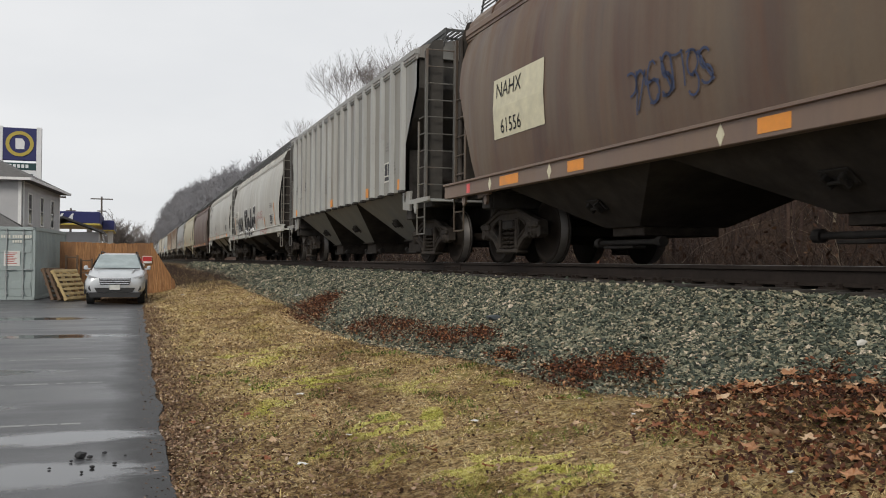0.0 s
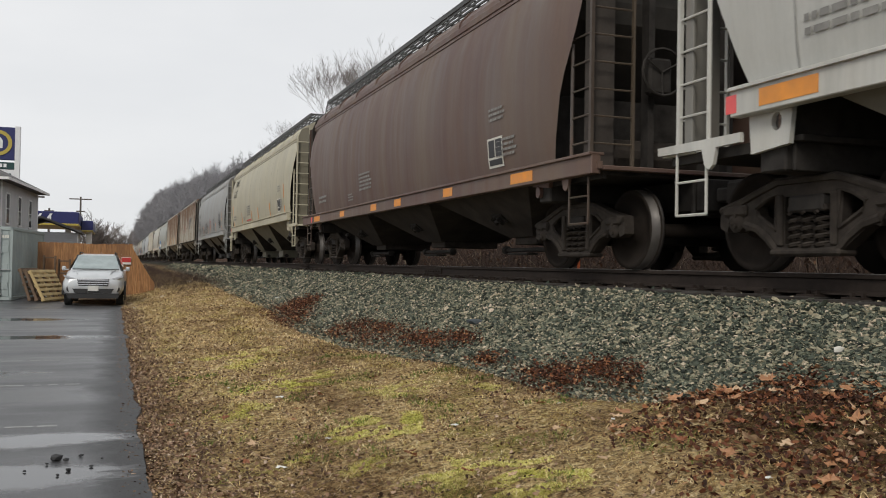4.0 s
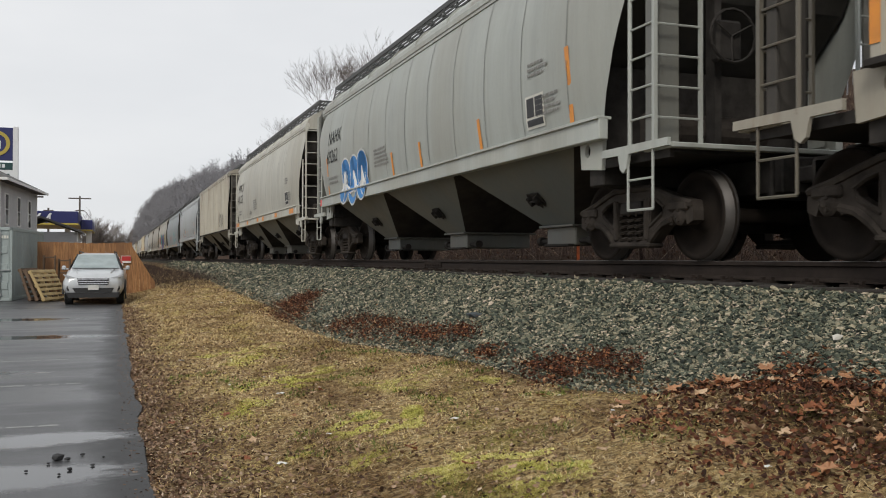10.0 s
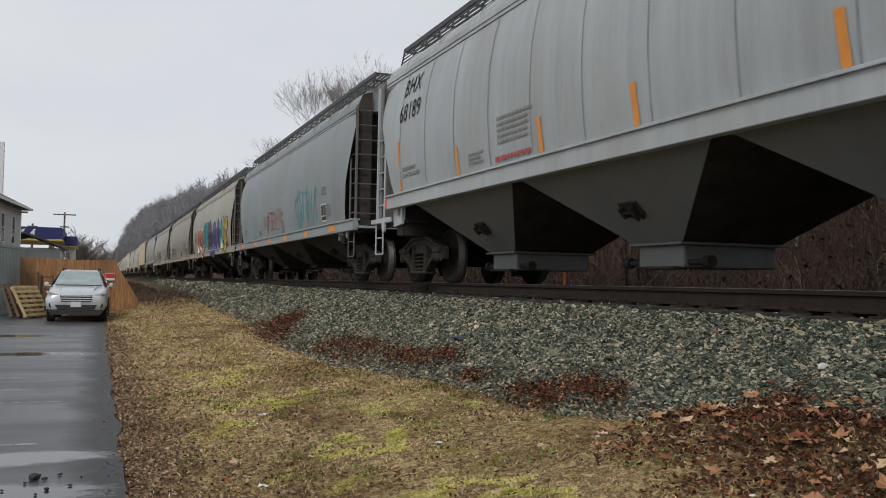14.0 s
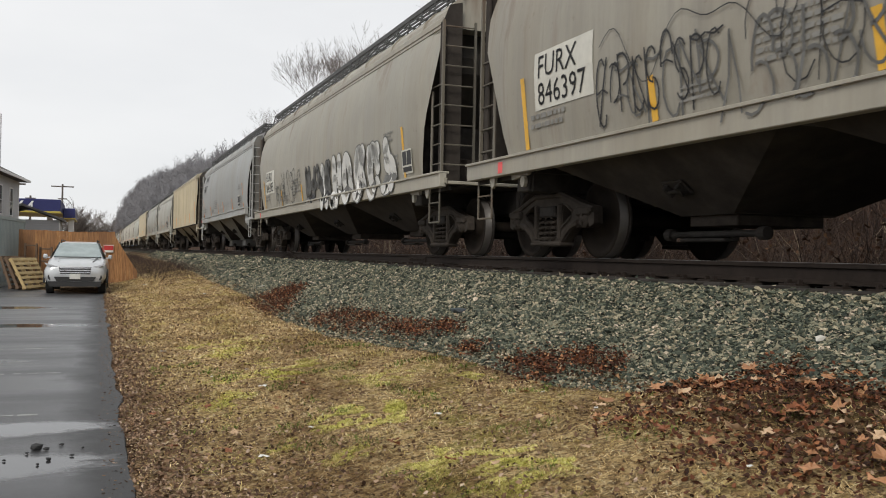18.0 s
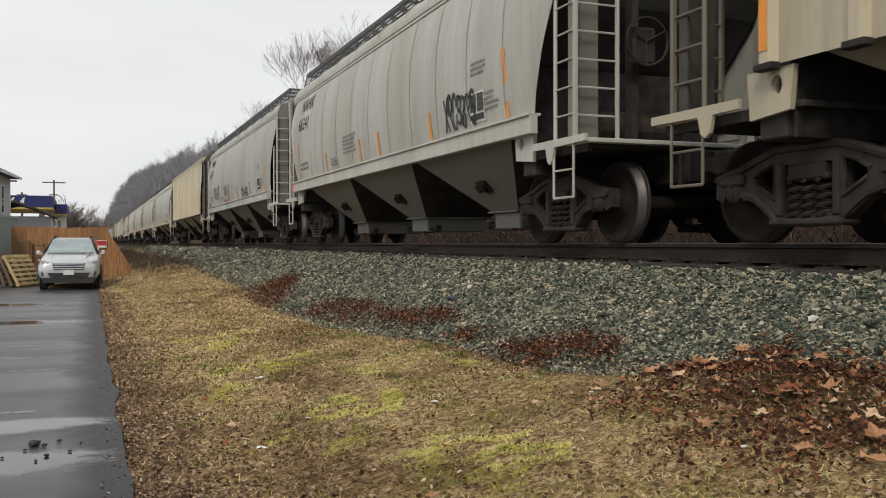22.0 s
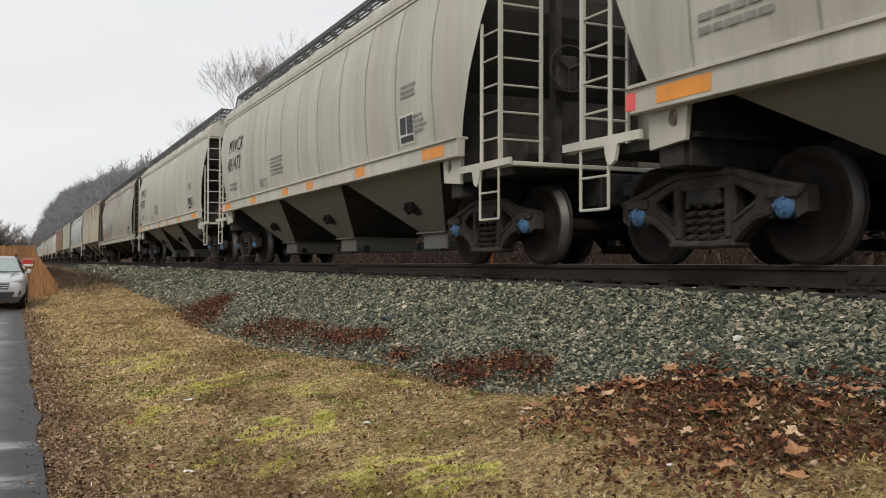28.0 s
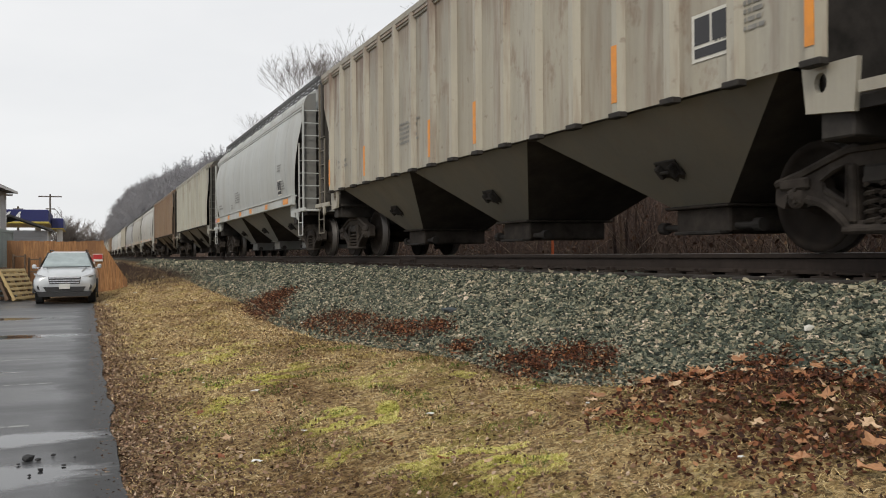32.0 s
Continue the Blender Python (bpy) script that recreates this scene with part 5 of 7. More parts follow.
        for q in (0, 1):
            part("data_square", side_panel(kind, -half + near + 0.03 + q * 0.23, -half + near + 0.23 + q * 0.23, low + 0.40, low + 0.63, 0.012), BLACK_DECAL, car)
        part("data_bar", side_panel(kind, -half + near + 0.03, -half + near + 0.46, low + 0.29, low + 0.37, 0.012), BLACK_DECAL, car)
    if kind == "smooth" and number in (4, 6, 13, 14, 21, 22):
        bars_on(kind, car, half - 6.3, low + 0.30, 1, 1.3, 0.06, RED_DECAL, number)
    # reflectors
    marks_at = [half - 2.35, half - 5.0, half - 7.6, -half + 7.6, -half + 5.0, -half + 2.35]
    if number == 1:
        marks_at = [half - 3.25, half - 5.2, half - 8.6, -half + 5.0]
    for k, y in enumerate(marks_at):
        bm = bmesh.new()
        if kind == "deep" and number in (3, 15, 16, 17, 27) or number in (6, 7, 10, 13, 18, 20, 21):
            high = 0.85 if k in (0, 5) else 0.42
            stroke(bm, kind, [(y, KINDS[kind]["low"] + 0.20), (y + 0.03, KINDS[kind]["low"] + 0.20 + high)], 0.10, 0.016)
            part("reflector", bm, YELLOW if number in (17, 16, 15) else ORANGE, car)
        elif kind == "ribbed":
            if number in (9, 19, 22, 28):
                pitch = (2 * half - 4.16) / 16
                yy = -half + 2.08 + pitch * round((y + half - 2.08) / pitch)
                box(bm, -1.53 - 0.087, -1.53 - 0.082, yy - 0.045, yy + 0.045, low + 0.1, low + 0.65 + 0.5 * (k == 5))
                part("reflector", bm, ORANGE, car)
            else:
                bm = side_panel(kind, y - 0.17, y + 0.17, low + 0.05, low + 0.25, 0.01)
                part("reflector", bm, YELLOW if number == 8 else ORANGE, car)
        else:
            lo, hi = KINDS[kind]["sill"]
            w = 0.32 if k in (0, 5) else 0.2
            x = -KINDS[kind]["wide"] - 0.02 - 0.094
            box(bm, x, x + 0.003, y - w, y + w, lo + 0.04, hi - 0.05)
            part("reflector", bm, ORANGE, car)
            if number == 1:
                bm = bmesh.new()
                prism(bm, [(y + 0.75, hi - 0.12), (y + 0.69, hi - 0.02), (y + 0.63, hi - 0.12), (y + 0.69, hi - 0.22)], "x", x, x + 0.003)
                part("diamond_mark", bm, CREAM_DECAL, car)
    if KINDS[kind]["sill"]:
        lo, hi = KINDS[kind]["sill"]
        x = -KINDS[kind]["wide"] - 0.02 - 0.095
        bm = bmesh.new()
        box(bm, x, x + 0.004, half - 1.75, half - 1.62, lo + 0.03, hi - 0.05)
        part("reflector", bm, PINK_DECAL, car, "small red reflector")

# painted tags
BLACK_SPRAY = plain("black_spray", (0.02, 0.02, 0.022), 0.6)
WHITE_SPRAY = plain("white_spray", (0.62, 0.62, 0.60), 0.6, 0, 0.15)
BLUE_SPRAY = plain("blue_spray", (0.04, 0.22, 0.55), 0.6)
TEAL_SPRAY = plain("teal_spray", (0.03, 0.33, 0.36), 0.6)
RED_SPRAY = plain("red_spray", (0.40, 0.07, 0.05), 0.6)
RUST_SPRAY = plain("brick_red_spray", (0.33, 0.10, 0.06), 0.6)
VIOLET_SPRAY = plain("violet_spray", (0.10, 0.07, 0.24), 0.6)
GOLD_SPRAY = plain("yellow_spray", (0.55, 0.38, 0.06), 0.6)
GREY_SPRAY = plain("faded_grey_spray", (0.12, 0.12, 0.115), 0.7)
NAVY_SPRAY = plain("faded_blue_spray", (0.035, 0.05, 0.11), 0.7)


def tags(number):
    return TRAIN[number][0], ROSTER[number][0]


def wave(kind, car, y0, y1, z, h, material, width, seed, turns=2.5):
    """One long wandering sprayed line."""
    bm = bmesh.new()
    rng = random.Random(seed)
    a = [rng.uniform(0, 6) for _ in range(3)]
    stroke(bm, kind, [(y0 + (y1 - y0) * i / 60, z + h * (0.6 * math.sin(turns * 6.28 * i / 60 + a[0]) + 0.4 * math.sin(turns * 1.7 * 6.28 * i / 60 + a[1]))) for i in range(61)], width * 0.5, 0.018)
    part("graffiti", bm, material, car)


SCRAWLS = [
    (1, 2.3, 1.98, 1.5, 0.42, NAVY_SPRAY, 7, 0.035, 1), (3, -1.6, 1.95, 2.0, 0.35, RED_SPRAY, 8, 0.022, 4), (3, -3.0, 1.22, 1.9, 0.18, RED_SPRAY, 6, 0.025, 44),
    (7, 6.2, 1.95, 1.6, 0.45, GREY_SPRAY, 6, 0.03, 5), (7, 4.0, 2.0, 1.3, 0.55, BLACK_SPRAY, 5, 0.03, 55), (7, 2.2, 2.05, 1.5, 0.5, BLACK_SPRAY, 6, 0.035, 6), (7, 0.2, 2.2, 1.2, 0.6, RED_SPRAY, 4, 0.035, 7), (7, -1.6, 2.25, 1.6, 0.65, BLACK_SPRAY, 5, 0.03, 8), (7, -4.6, 2.3, 0.8, 0.6, BLACK_SPRAY, 3, 0.05, 58),
    (8, 2.2, 2.5, 3.0, 0.7, RED_SPRAY, 7, 0.025, 9), (8, -3.0, 2.9, 2.0, 0.8, NAVY_SPRAY, 5, 0.035, 10), (12, -4.0, 2.1, 1.8, 0.62, BLACK_SPRAY, 7, 0.05, 12),
    (14, 1.8, 1.95, 2.6, 0.6, RED_SPRAY, 9, 0.04, 13), (14, -2.4, 2.2, 2.4, 0.9, TEAL_SPRAY, 7, 0.045, 14), (16, 4.6, 2.0, 2.0, 0.7, BLACK_SPRAY, 9, 0.03, 19), (16, 4.3, 1.9, 3.4, 0.7, GREY_SPRAY, 12, 0.035, 61), (16, 2.4, 2.1, 3.0, 0.8, BLACK_SPRAY, 7, 0.018, 20), (16, -1.4, 2.2, 3.0, 0.9, GREY_SPRAY, 8, 0.025, 62), (16, -4.6, 2.0, 1.6, 0.6, BLACK_SPRAY, 6, 0.03, 60),
    (17, 4.9, 1.85, 1.3, 0.55, GREY_SPRAY, 7, 0.04, 21), (17, 3.9, 2.1, 2.4, 0.8, BLACK_SPRAY, 7, 0.025, 22), (20, -3.8, 2.05, 1.1, 0.5, BLACK_SPRAY, 7, 0.055, 24), (21, 5.0, 2.2, 1.5, 0.42, BLACK_SPRAY, 7, 0.05, 25), (21, 2.0, 2.2, 1.4, 0.7, GREY_SPRAY, 4, 0.028, 26), (21, -2.0, 1.85, 1.2, 0.35, NAVY_SPRAY, 6, 0.05, 66),
    (27, 5.2, 1.8, 2.2, 0.55, BLACK_SPRAY, 8, 0.025, 27), (27, 2.4, 2.1, 1.5, 0.6, GREY_SPRAY, 7, 0.03, 28),
]
for number, y, z, w, h, spray, count, width, seed in SCRAWLS:
    car, kind = tags(number)
    scrawl(kind, car, y, z, w, h, spray, count, width, seed, out=0.117 if kind == "ribbed" else 0.016)
BUBBLES = [
    (3, 5.3, 2.02, 1.9, 0.95, BLACK_SPRAY, WHITE_SPRAY, 5, 2, 0.012), (3, 2.6, 2.35, 3.9, 1.3, BLACK_SPRAY, WHITE_SPRAY, 6, 3, 0.012), (10, 4.7, 2.2, 2.3, 0.95, BLUE_SPRAY, WHITE_SPRAY, 3, 11, 0.012),
    (15, 4.6, 2.4, 3.1, 1.36, RUST_SPRAY, WHITE_SPRAY, 3, 15, 0.012), (15, 1.5, 2.6, 1.6, 1.2, TEAL_SPRAY, BLACK_SPRAY, 2, 16, 0.012), (15, 0.3, 2.6, 1.5, 1.2, GREY_SPRAY, BLACK_SPRAY, 2, 68, 0.012), (15, -0.9, 2.5, 3.4, 1.45, VIOLET_SPRAY, BLACK_SPRAY, 3, 17, 0.012), (15, -3.9, 2.5, 1.5, 1.4, TEAL_SPRAY, WHITE_SPRAY, 2, 18, 0.012), (15, -5.2, 2.5, 1.6, 1.4, GOLD_SPRAY, BLACK_SPRAY, 2, 69, 0.012),
    (17, 0.9, 2.05, 2.6, 0.95, GREY_SPRAY, BLACK_SPRAY, 4, 31, 0.010), (17, -0.8, 2.1, 5.6, 1.12, WHITE_SPRAY, GREY_SPRAY, 6, 24, 0.016),
]
for number, y, z, w, h, fill, edge, count, seed, out in BUBBLES:
    car, kind = tags(number)
    bubble_letters(kind, car, y, z, w, h, fill, edge, count, seed, out, 0.025 if number == 17 else 0.04, 0.34 if number == 17 else 0.52)
car, kind = tags(27)
wave(kind, car, 5.5, -6.0, 1.85, 0.42, GREY_SPRAY, 0.022, 5, 3.0)
wave(kind, car, 2.5, -5.0, 1.6, 0.30, GREY_SPRAY, 0.022, 6, 2.2)
car, kind = tags(16)
wave(kind, car, 4.5, -1.0, 2.0, 0.35, BLACK_SPRAY, 0.022, 8, 3.5)


# ---- trees, brush and woods ----
def branches(rng, height, spread=0.5, levels=4, lean=0.0, split=(2, 4), trunk_r=None):
    """Segments (a, b, r0, r1) of a bare tree, trunk first."""
    out = []
    r0 = trunk_r or height * 0.014

    def grow(p, d, length, r, level):
        n = 3 if level < 2 else 2
        for k in range(n):
            q = p + d * (length / n)
            d = Vector((d.x + rng.uniform(-0.16, 0.16), d.y + rng.uniform(-0.16, 0.16), d.z + rng.uniform(-0.02, 0.12))).normalized()
            r1 = max(0.004, r * (0.84 if level < 2 else 0.7))
            out.append((p.copy(), q.copy(), r, r1))
            p, r = q, r1
            if level < levels and (level > 0 or k > 0):
                for _ in range(rng.randint(*split) if level else rng.randint(1, 3)):
                    a, tip = rng.uniform(0, 6.283), spread * rng.uniform(0.6, 1.3)
                    side = Vector((math.cos(a), math.sin(a), 0.12 + 0.1 * level))
                    grow(p, (d * (1 - tip * 0.5) + side.normalized() * tip).normalized(), length * rng.uniform(0.42, 0.68), r * rng.uniform(0.45, 0.65), level + 1)

    grow(Vector((0, 0, 0)), Vector((lean, 0, 1)).normalized(), height * 0.55, r0, 0)
    return out


def limb_mesh(name, segs, material, sides=4, least=0.0):
    vs, fs = [], []
    for a, b, ra, rb in segs:
        d = (b - a).normalized()
        u = d.cross(Vector((0.3, 0.9, 0.2))).normalized()
        w = d.cross(u)
        at = len(vs)
        for p, r in ((a, max(ra, least)), (b, max(rb, least))):
            for k in range(sides):
                t = 2 * math.pi * k / sides
                vs.append((p + (u * math.cos(t) + w * math.sin(t)) * r)[:])
        fs += [(at + k, at + (k + 1) % sides, at + sides + (k + 1) % sides, at + sides + k) for k in range(sides)]
    return sheet(name, vs, fs, material)


BARK = plain("grey_brown_bark", (0.10, 0.085, 0.075), 0.95, 0, 0.35, 8, 0.5)
TWIG = plain("bare_twigs", (0.17, 0.15, 0.14), 0.95, 0, 0.3, 3, gloss=0.1)


def fan_tree(rng, height, reach, depth=8):
    """Segments of a bare tree whose limbs fork again and again and rise into a rounded fan."""
    out = []

    def fork(p, d, length, r, level):
        for _ in range(2):
            d = (d + Vector((rng.uniform(-0.13, 0.13), rng.uniform(-0.13, 0.13), 0.05))).normalized()
            q = p + d * (length / 2)
            out.append((p.copy(), q.copy(), r, r * 0.88))
            p, r = q, r * 0.88
            if level > 2 and rng.random() < 0.7:
                a = rng.uniform(0, 6.283)
                w = (d + Vector((math.cos(a), math.sin(a), 0.25)) * 0.8).normalized()
                out.append((p.copy(), p + w * length * rng.uniform(0.3, 0.6), r * 0.4, r * 0.25))
        if level == depth:
            return
        a = rng.uniform(0, 6.283)
        kids = 3 if level < 3 else rng.choice((2, 2, 3))
        for k in range(kids):
            t = a + 6.283 * k / kids + rng.uniform(-0.5, 0.5)
            open_up = reach * rng.uniform(0.35, 0.8) * (1.0 if level < 4 else 0.72)
            fork(p, (d + Vector((math.cos(t), math.sin(t), 0.1)) * open_up).normalized(), length * (rng.uniform(0.68, 0.88) if level < 4 else rng.uniform(0.75, 0.98)), r * (0.68 if k == 0 else 0.54), level + 1)

    stem = Vector((rng.uniform(-0.03, 0.03), 0.0, 0.36)) * height
    out.append((Vector((0, 0, 0)), stem.copy(), height * 0.014, height * 0.011))
    fork(stem, Vector((0, 0, 1)), height * 0.145, height * 0.010, 1)
    return out


for x, y, h, seed, reach in ((14.6, 62.0, 13.6, 3, 0.95), (18.2, 63.0, 12.8, 8, 0.95), (15.6, 84.0, 11.5, 21, 1.0), (14.0, 41.5, 9.4, 33, 0.95), (16.0, 38.5, 9.6, 41, 0.95), (20.5, 72.0, 14.0, 47, 0.95)):
    segs = fan_tree(random.Random(seed), h, reach)
    tree = thing("bare_tree", "tall leafless grey tree behind the railway", "tree", "bare trees by the track")
    tree.location = (x, y, ground_z(x, y) - 0.1)
    attach("trunk", limb_mesh("trunk", [g for g in segs if g[2] > h * 0.0042], BARK, 6), tree)
    attach("crown", limb_mesh("crown", [g for g in segs if g[2] <= h * 0.0042], TWIG, 3, 0.0065), tree)

# small bare trees beyond the fence: several stems from one root, fanning out
for x, y, h, seed in ((-2.6, 108, 6.4, 5), (-1.4, 118, 5.6, 9), (0.2, 122, 4.2, 25), (2.4, 210, 9.0, 14)):
    rng = random.Random(seed)
    segs = []
    for k in range(12):
        for a, b, ra, rb in branches(rng, h * rng.uniform(0.55, 0.9), 0.55, 3, rng.uniform(-0.5, 0.5), (2, 4), h * 0.008):
            shift = Vector((0.16 * (k - 6), 0.1 * (k % 3), 0))
            segs.append((a + shift, b + shift, ra, rb))
    tree = thing("bare_tree", "small rounded leafless tree beyond the fence", "tree", "bare trees by the filling station")
    tree.location = (x, y, 0.9)
    attach("trunk", limb_mesh("trunk", [s for s in segs if s[2] > h * 0.005], BARK, 4), tree)
    attach("crown", limb_mesh("crown", [s for s in segs if s[2] <= h * 0.005], TWIG, 3, 0.012), tree)

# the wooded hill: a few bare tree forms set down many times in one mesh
# distance haze is put into this colour: paler and bluer than near bark
WOODS = plain("hazy_winter_woods", (0.235, 0.235, 0.25), 1.0, 0, 0.2, 0.2, gloss=0.0)


def wood_form(seed, thick):
    """A far tree 12 m high as slim ribbons: a stem, limbs spreading into an egg-shaped crown, and many twigs."""
    rng = np.random.default_rng(seed)
    segs = [((0, 0, 0), (0.2, 0, 5.0), 0.16), ((0.2, 0, 5.0), (0.1, 0, 8.5), 0.10)]
    wide, tall = rng.uniform(2.5, 3.4), rng.uniform(3.4, 4.4)
    for k in range(11):
        a, up = rng.uniform(0, 6.283), rng.uniform(-0.35, 1.0)
        flat = math.sqrt(max(0.05, 1 - up * up))
        root = np.array([0.15, 0, rng.uniform(3.5, 7.5)])
        tip = np.array([wide * flat * math.cos(a), wide * flat * math.sin(a), 8.0 + tall * up]) * rng.uniform(0.85, 1.05)
        segs.append((root, tip, 0.07))
        for j in range(6):
            u = rng.uniform(0.3, 1.0)
            p = root + (tip - root) * u
            q = p + rng.normal(size=3) * 0.75 + np.array([0, 0, 0.5])
            segs.append((p, q, 0.05))
            for i in range(4):
                b = p + (q - p) * rng.uniform(0.3, 1.0)
                segs.append((b, b + rng.normal(size=3) * 0.55 + np.array([0, 0, 0.4]), 0.042))
    vs = []
    for p, q, r in segs:
        p, q = np.array(p, float), np.array(q, float)
        d = q - p
        u = np.cross(d, np.array([rng.uniform(-0.4, 0.4), 1.0, rng.uniform(-0.3, 0.3)]))
        u *= r * thick / (np.linalg.norm(u) + 1e-6)
        vs += [p - u, p + u, q - u * 0.7, q + u * 0.7]
    return np.array(vs)


forms = [wood_form(60 + k, 0.95) for k in range(7)] + [wood_form(80 + k, 0.55) for k in range(5)]
woods_rng = np.random.default_rng(4)
vs, fs, at = [], [], 0
for k in range(1150):
    near = k < 90
    y = 10 + 75 * woods_rng.random() if near else 85 + 630 * woods_rng.random() ** 0.9
    wide = glide(y, (85, 45), (300, 42), (700, 34))
    x = 22 + 22 * woods_rng.random() if near else glide(y, (85, 19), (200, 14), (350, 11.5), (720, 10.5)) + wide * woods_rng.random()
    form = forms[k % 7 if y > 230 else 7 + k % 5]
    size = woods_rng.uniform(0.45, 0.65) if near else woods_rng.uniform(0.75, 1.3) * glide(y, (85, 0.5), (200, 0.85), (300, 1.0))
    a = woods_rng.uniform(-0.7, 0.7)
    c, n = math.cos(a), math.sin(a)
    v = form @ (np.array([[c, -n, 0], [n, c, 0], [0, 0, woods_rng.uniform(0.85, 1.15)]]) * size).T + np.array([x, y, ground_z(x, y) - 0.3])
    base = np.arange(0, len(v), 4)[:, None]
    vs.append(v), fs.append(base + np.array([0, 1, 3, 2]) + at)
    at += len(v)
me = bpy.data.meshes.new("far_woods")
v, f = np.concatenate(vs), np.concatenate(fs)
me.vertices.add(len(v)), me.loops.add(f.size), me.polygons.add(len(f))
me.vertices.foreach_set("co", v.ravel().astype(np.float32))
me.loops.foreach_set("vertex_index", f.ravel().astype(np.int32))
me.polygons.foreach_set("loop_start", np.arange(0, f.size, 4, dtype=np.int32))
me.polygons.foreach_set("loop_total", np.full(len(f), 4, dtype=np.int32))
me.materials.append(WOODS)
me.update(calc_edges=True)
tagged(new("far_woods", me), "leafless grey woods climbing the hillside", "woods", kind="stuff")


# brush beyond the rails and along the bank: thin stems, each bent once or twice
def stem_field(name, spots, material, label, rng, shrubs=()):
    vs, fs = [], []
    for x, y, z, h, r in spots:
        p = np.array([x, y, z - 0.05])
        d = np.array([rng.normal() * 0.45, rng.normal() * 0.45, 1.0])
        bow = np.array([rng.normal() * 0.28, rng.normal() * 0.28, -0.16])
        rings = 5
        at = len(vs)
        for k in range(rings):
            rr = r * (1 - 0.75 * k / (rings - 1))
            for t in (0.0, 2.094, 4.189):
                vs.append((p[0] + rr * math.cos(t), p[1] + rr * math.sin(t), p[2]))
            p = p + d * h / (rings - 1)
            d = d + bow + np.array([rng.normal() * 0.12, rng.normal() * 0.12, 0.0])
        for k in range(rings - 1):
            for q in range(3):
                fs.append((at + k * 3 + q, at + k * 3 + (q + 1) % 3, at + k * 3 + 3 + (q + 1) % 3, at + k * 3 + 3 + q))
    for (x, y, size), segs in shrubs:
        base = Vector((x, y, ground_z(x, y) - 0.1))
        for a, b, ra, rb in segs:
            d = (b - a).normalized()
            u = d.cross(Vector((0.3, 0.9, 0.2))).normalized()
            w = d.cross(u)
            at = len(vs)
            for p, r in ((a, ra), (b, rb)):
                vs += [(base + p * size + (u * math.cos(t) + w * math.sin(t)) * max(0.005, r * size))[:] for t in (0.0, 2.094, 4.189)]
            fs += [(at + q, at + (q + 1) % 3, at + 3 + (q + 1) % 3, at + 3 + q) for q in range(3)]
    return tagged(new(name, sheet(name, vs, fs, material)), label, "brush", kind="stuff")


def stem_material():
    m = Nodes("dry_stems", 0.95)
    c = m.ramp(m.island(), (0.0, (0.022, 0.014, 0.011)), (0.6, (0.055, 0.032, 0.025)), (0.93, (0.09, 0.056, 0.04)), (1.0, (0.34, 0.28, 0.2)))
    return m.done(c)


STEMS = stem_material()
brush_rng = np.random.default_rng(21)
spots = []
for k in range(11000):
    y = 2 + 75 * brush_rng.random() ** 1.5
    x = 9.4 + 9 * brush_rng.random() ** 1.4
    h = brush_rng.uniform(0.5, 1.6) + max(0, noise.noise((x * 0.4, y * 0.3, 0))) * 3.2 + (x - 9.4) * 0.12
    spots.append((x, y, ground_z(x, y), h, brush_rng.uniform(0.004, 0.011)))
shrub_rng = random.Random(15)
SHRUBS = [[g for q in range(4) for g in [(a + Vector((0.1 * q, 0.06 * (q % 2), 0)), b + Vector((0.1 * q, 0.06 * (q % 2), 0)), ra, rb) for a, b, ra, rb in fan_tree(random.Random(90 + 5 * f + q), 2.2, 1.25, 4)]] for f in range(4)]
shrubs = [((9.9 + 5.5 * shrub_rng.random(), 4 + 55 * shrub_rng.random() ** 1.4, shrub_rng.uniform(0.7, 1.5)), SHRUBS[k % 4]) for k in range(70)]
stem_field("brush", spots, STEMS, "brown tangle of bare brush and dry weeds beyond the track", brush_rng, shrubs)
spots = []
for k in range(6000):
    y = 33 + 57 * brush_rng.random()
    x = glide(y, (33, 2.4), (38, 1.7), (60, 0.8), (90, 0.6)) + brush_rng.random() * 2.4
    spots.append((x, y, ground_z(x, y), brush_rng.uniform(0.2, 0.8) * glide(y, (33, 0.35), (40, 1.0)), brush_rng.uniform(0.004, 0.009)))
stem_field("weeds", spots, STEMS, "dry brown weeds on the bank beside the track", brush_rng)

# dead leaves caught in the brush
LEAF_V = np.array([(0, -0.5, 0), (0.32, -0.15, 0.06), (0.28, 0.25, 0.03), (0, 0.55, -0.04), (-0.28, 0.25, 0.05), (-0.32, -0.15, 0.02)])
LEAF_F = [[0, 1, 2], [0, 2, 3], [0, 3, 4], [0, 4, 5]]


def leaf_material(name, *stops):
    m = Nodes(name, 0.75)
    m.bsdf.inputs["Specular IOR Level"].default_value = 0.25
    c = m.ramp(m.island(), *stops)
    c = m.mix(m.math("MULTIPLY", m.noise(m.world(), 40, 3), 0.5), c, (0.05, 0.025, 0.015))
    return m.done(c)


BRUSH_LEAF = leaf_material("dead_brush_leaves", (0.0, (0.035, 0.02, 0.014)), (0.6, (0.08, 0.04, 0.024)), (1.0, (0.14, 0.078, 0.042)))
spots = []
for k in range(14000):
    y = 2 + 70 * brush_rng.random() ** 1.5
    x = 9.6 + 10 * brush_rng.random()
    z = ground_z(x, y) + brush_rng.random() ** 1.5 * (1.0 + max(0, noise.noise((x * 0.4, y * 0.3, 0))) * 3.5)
    spots.append((0, np.array([x, y, z]), spin3(brush_rng) * brush_rng.uniform(0.05, 0.12)))
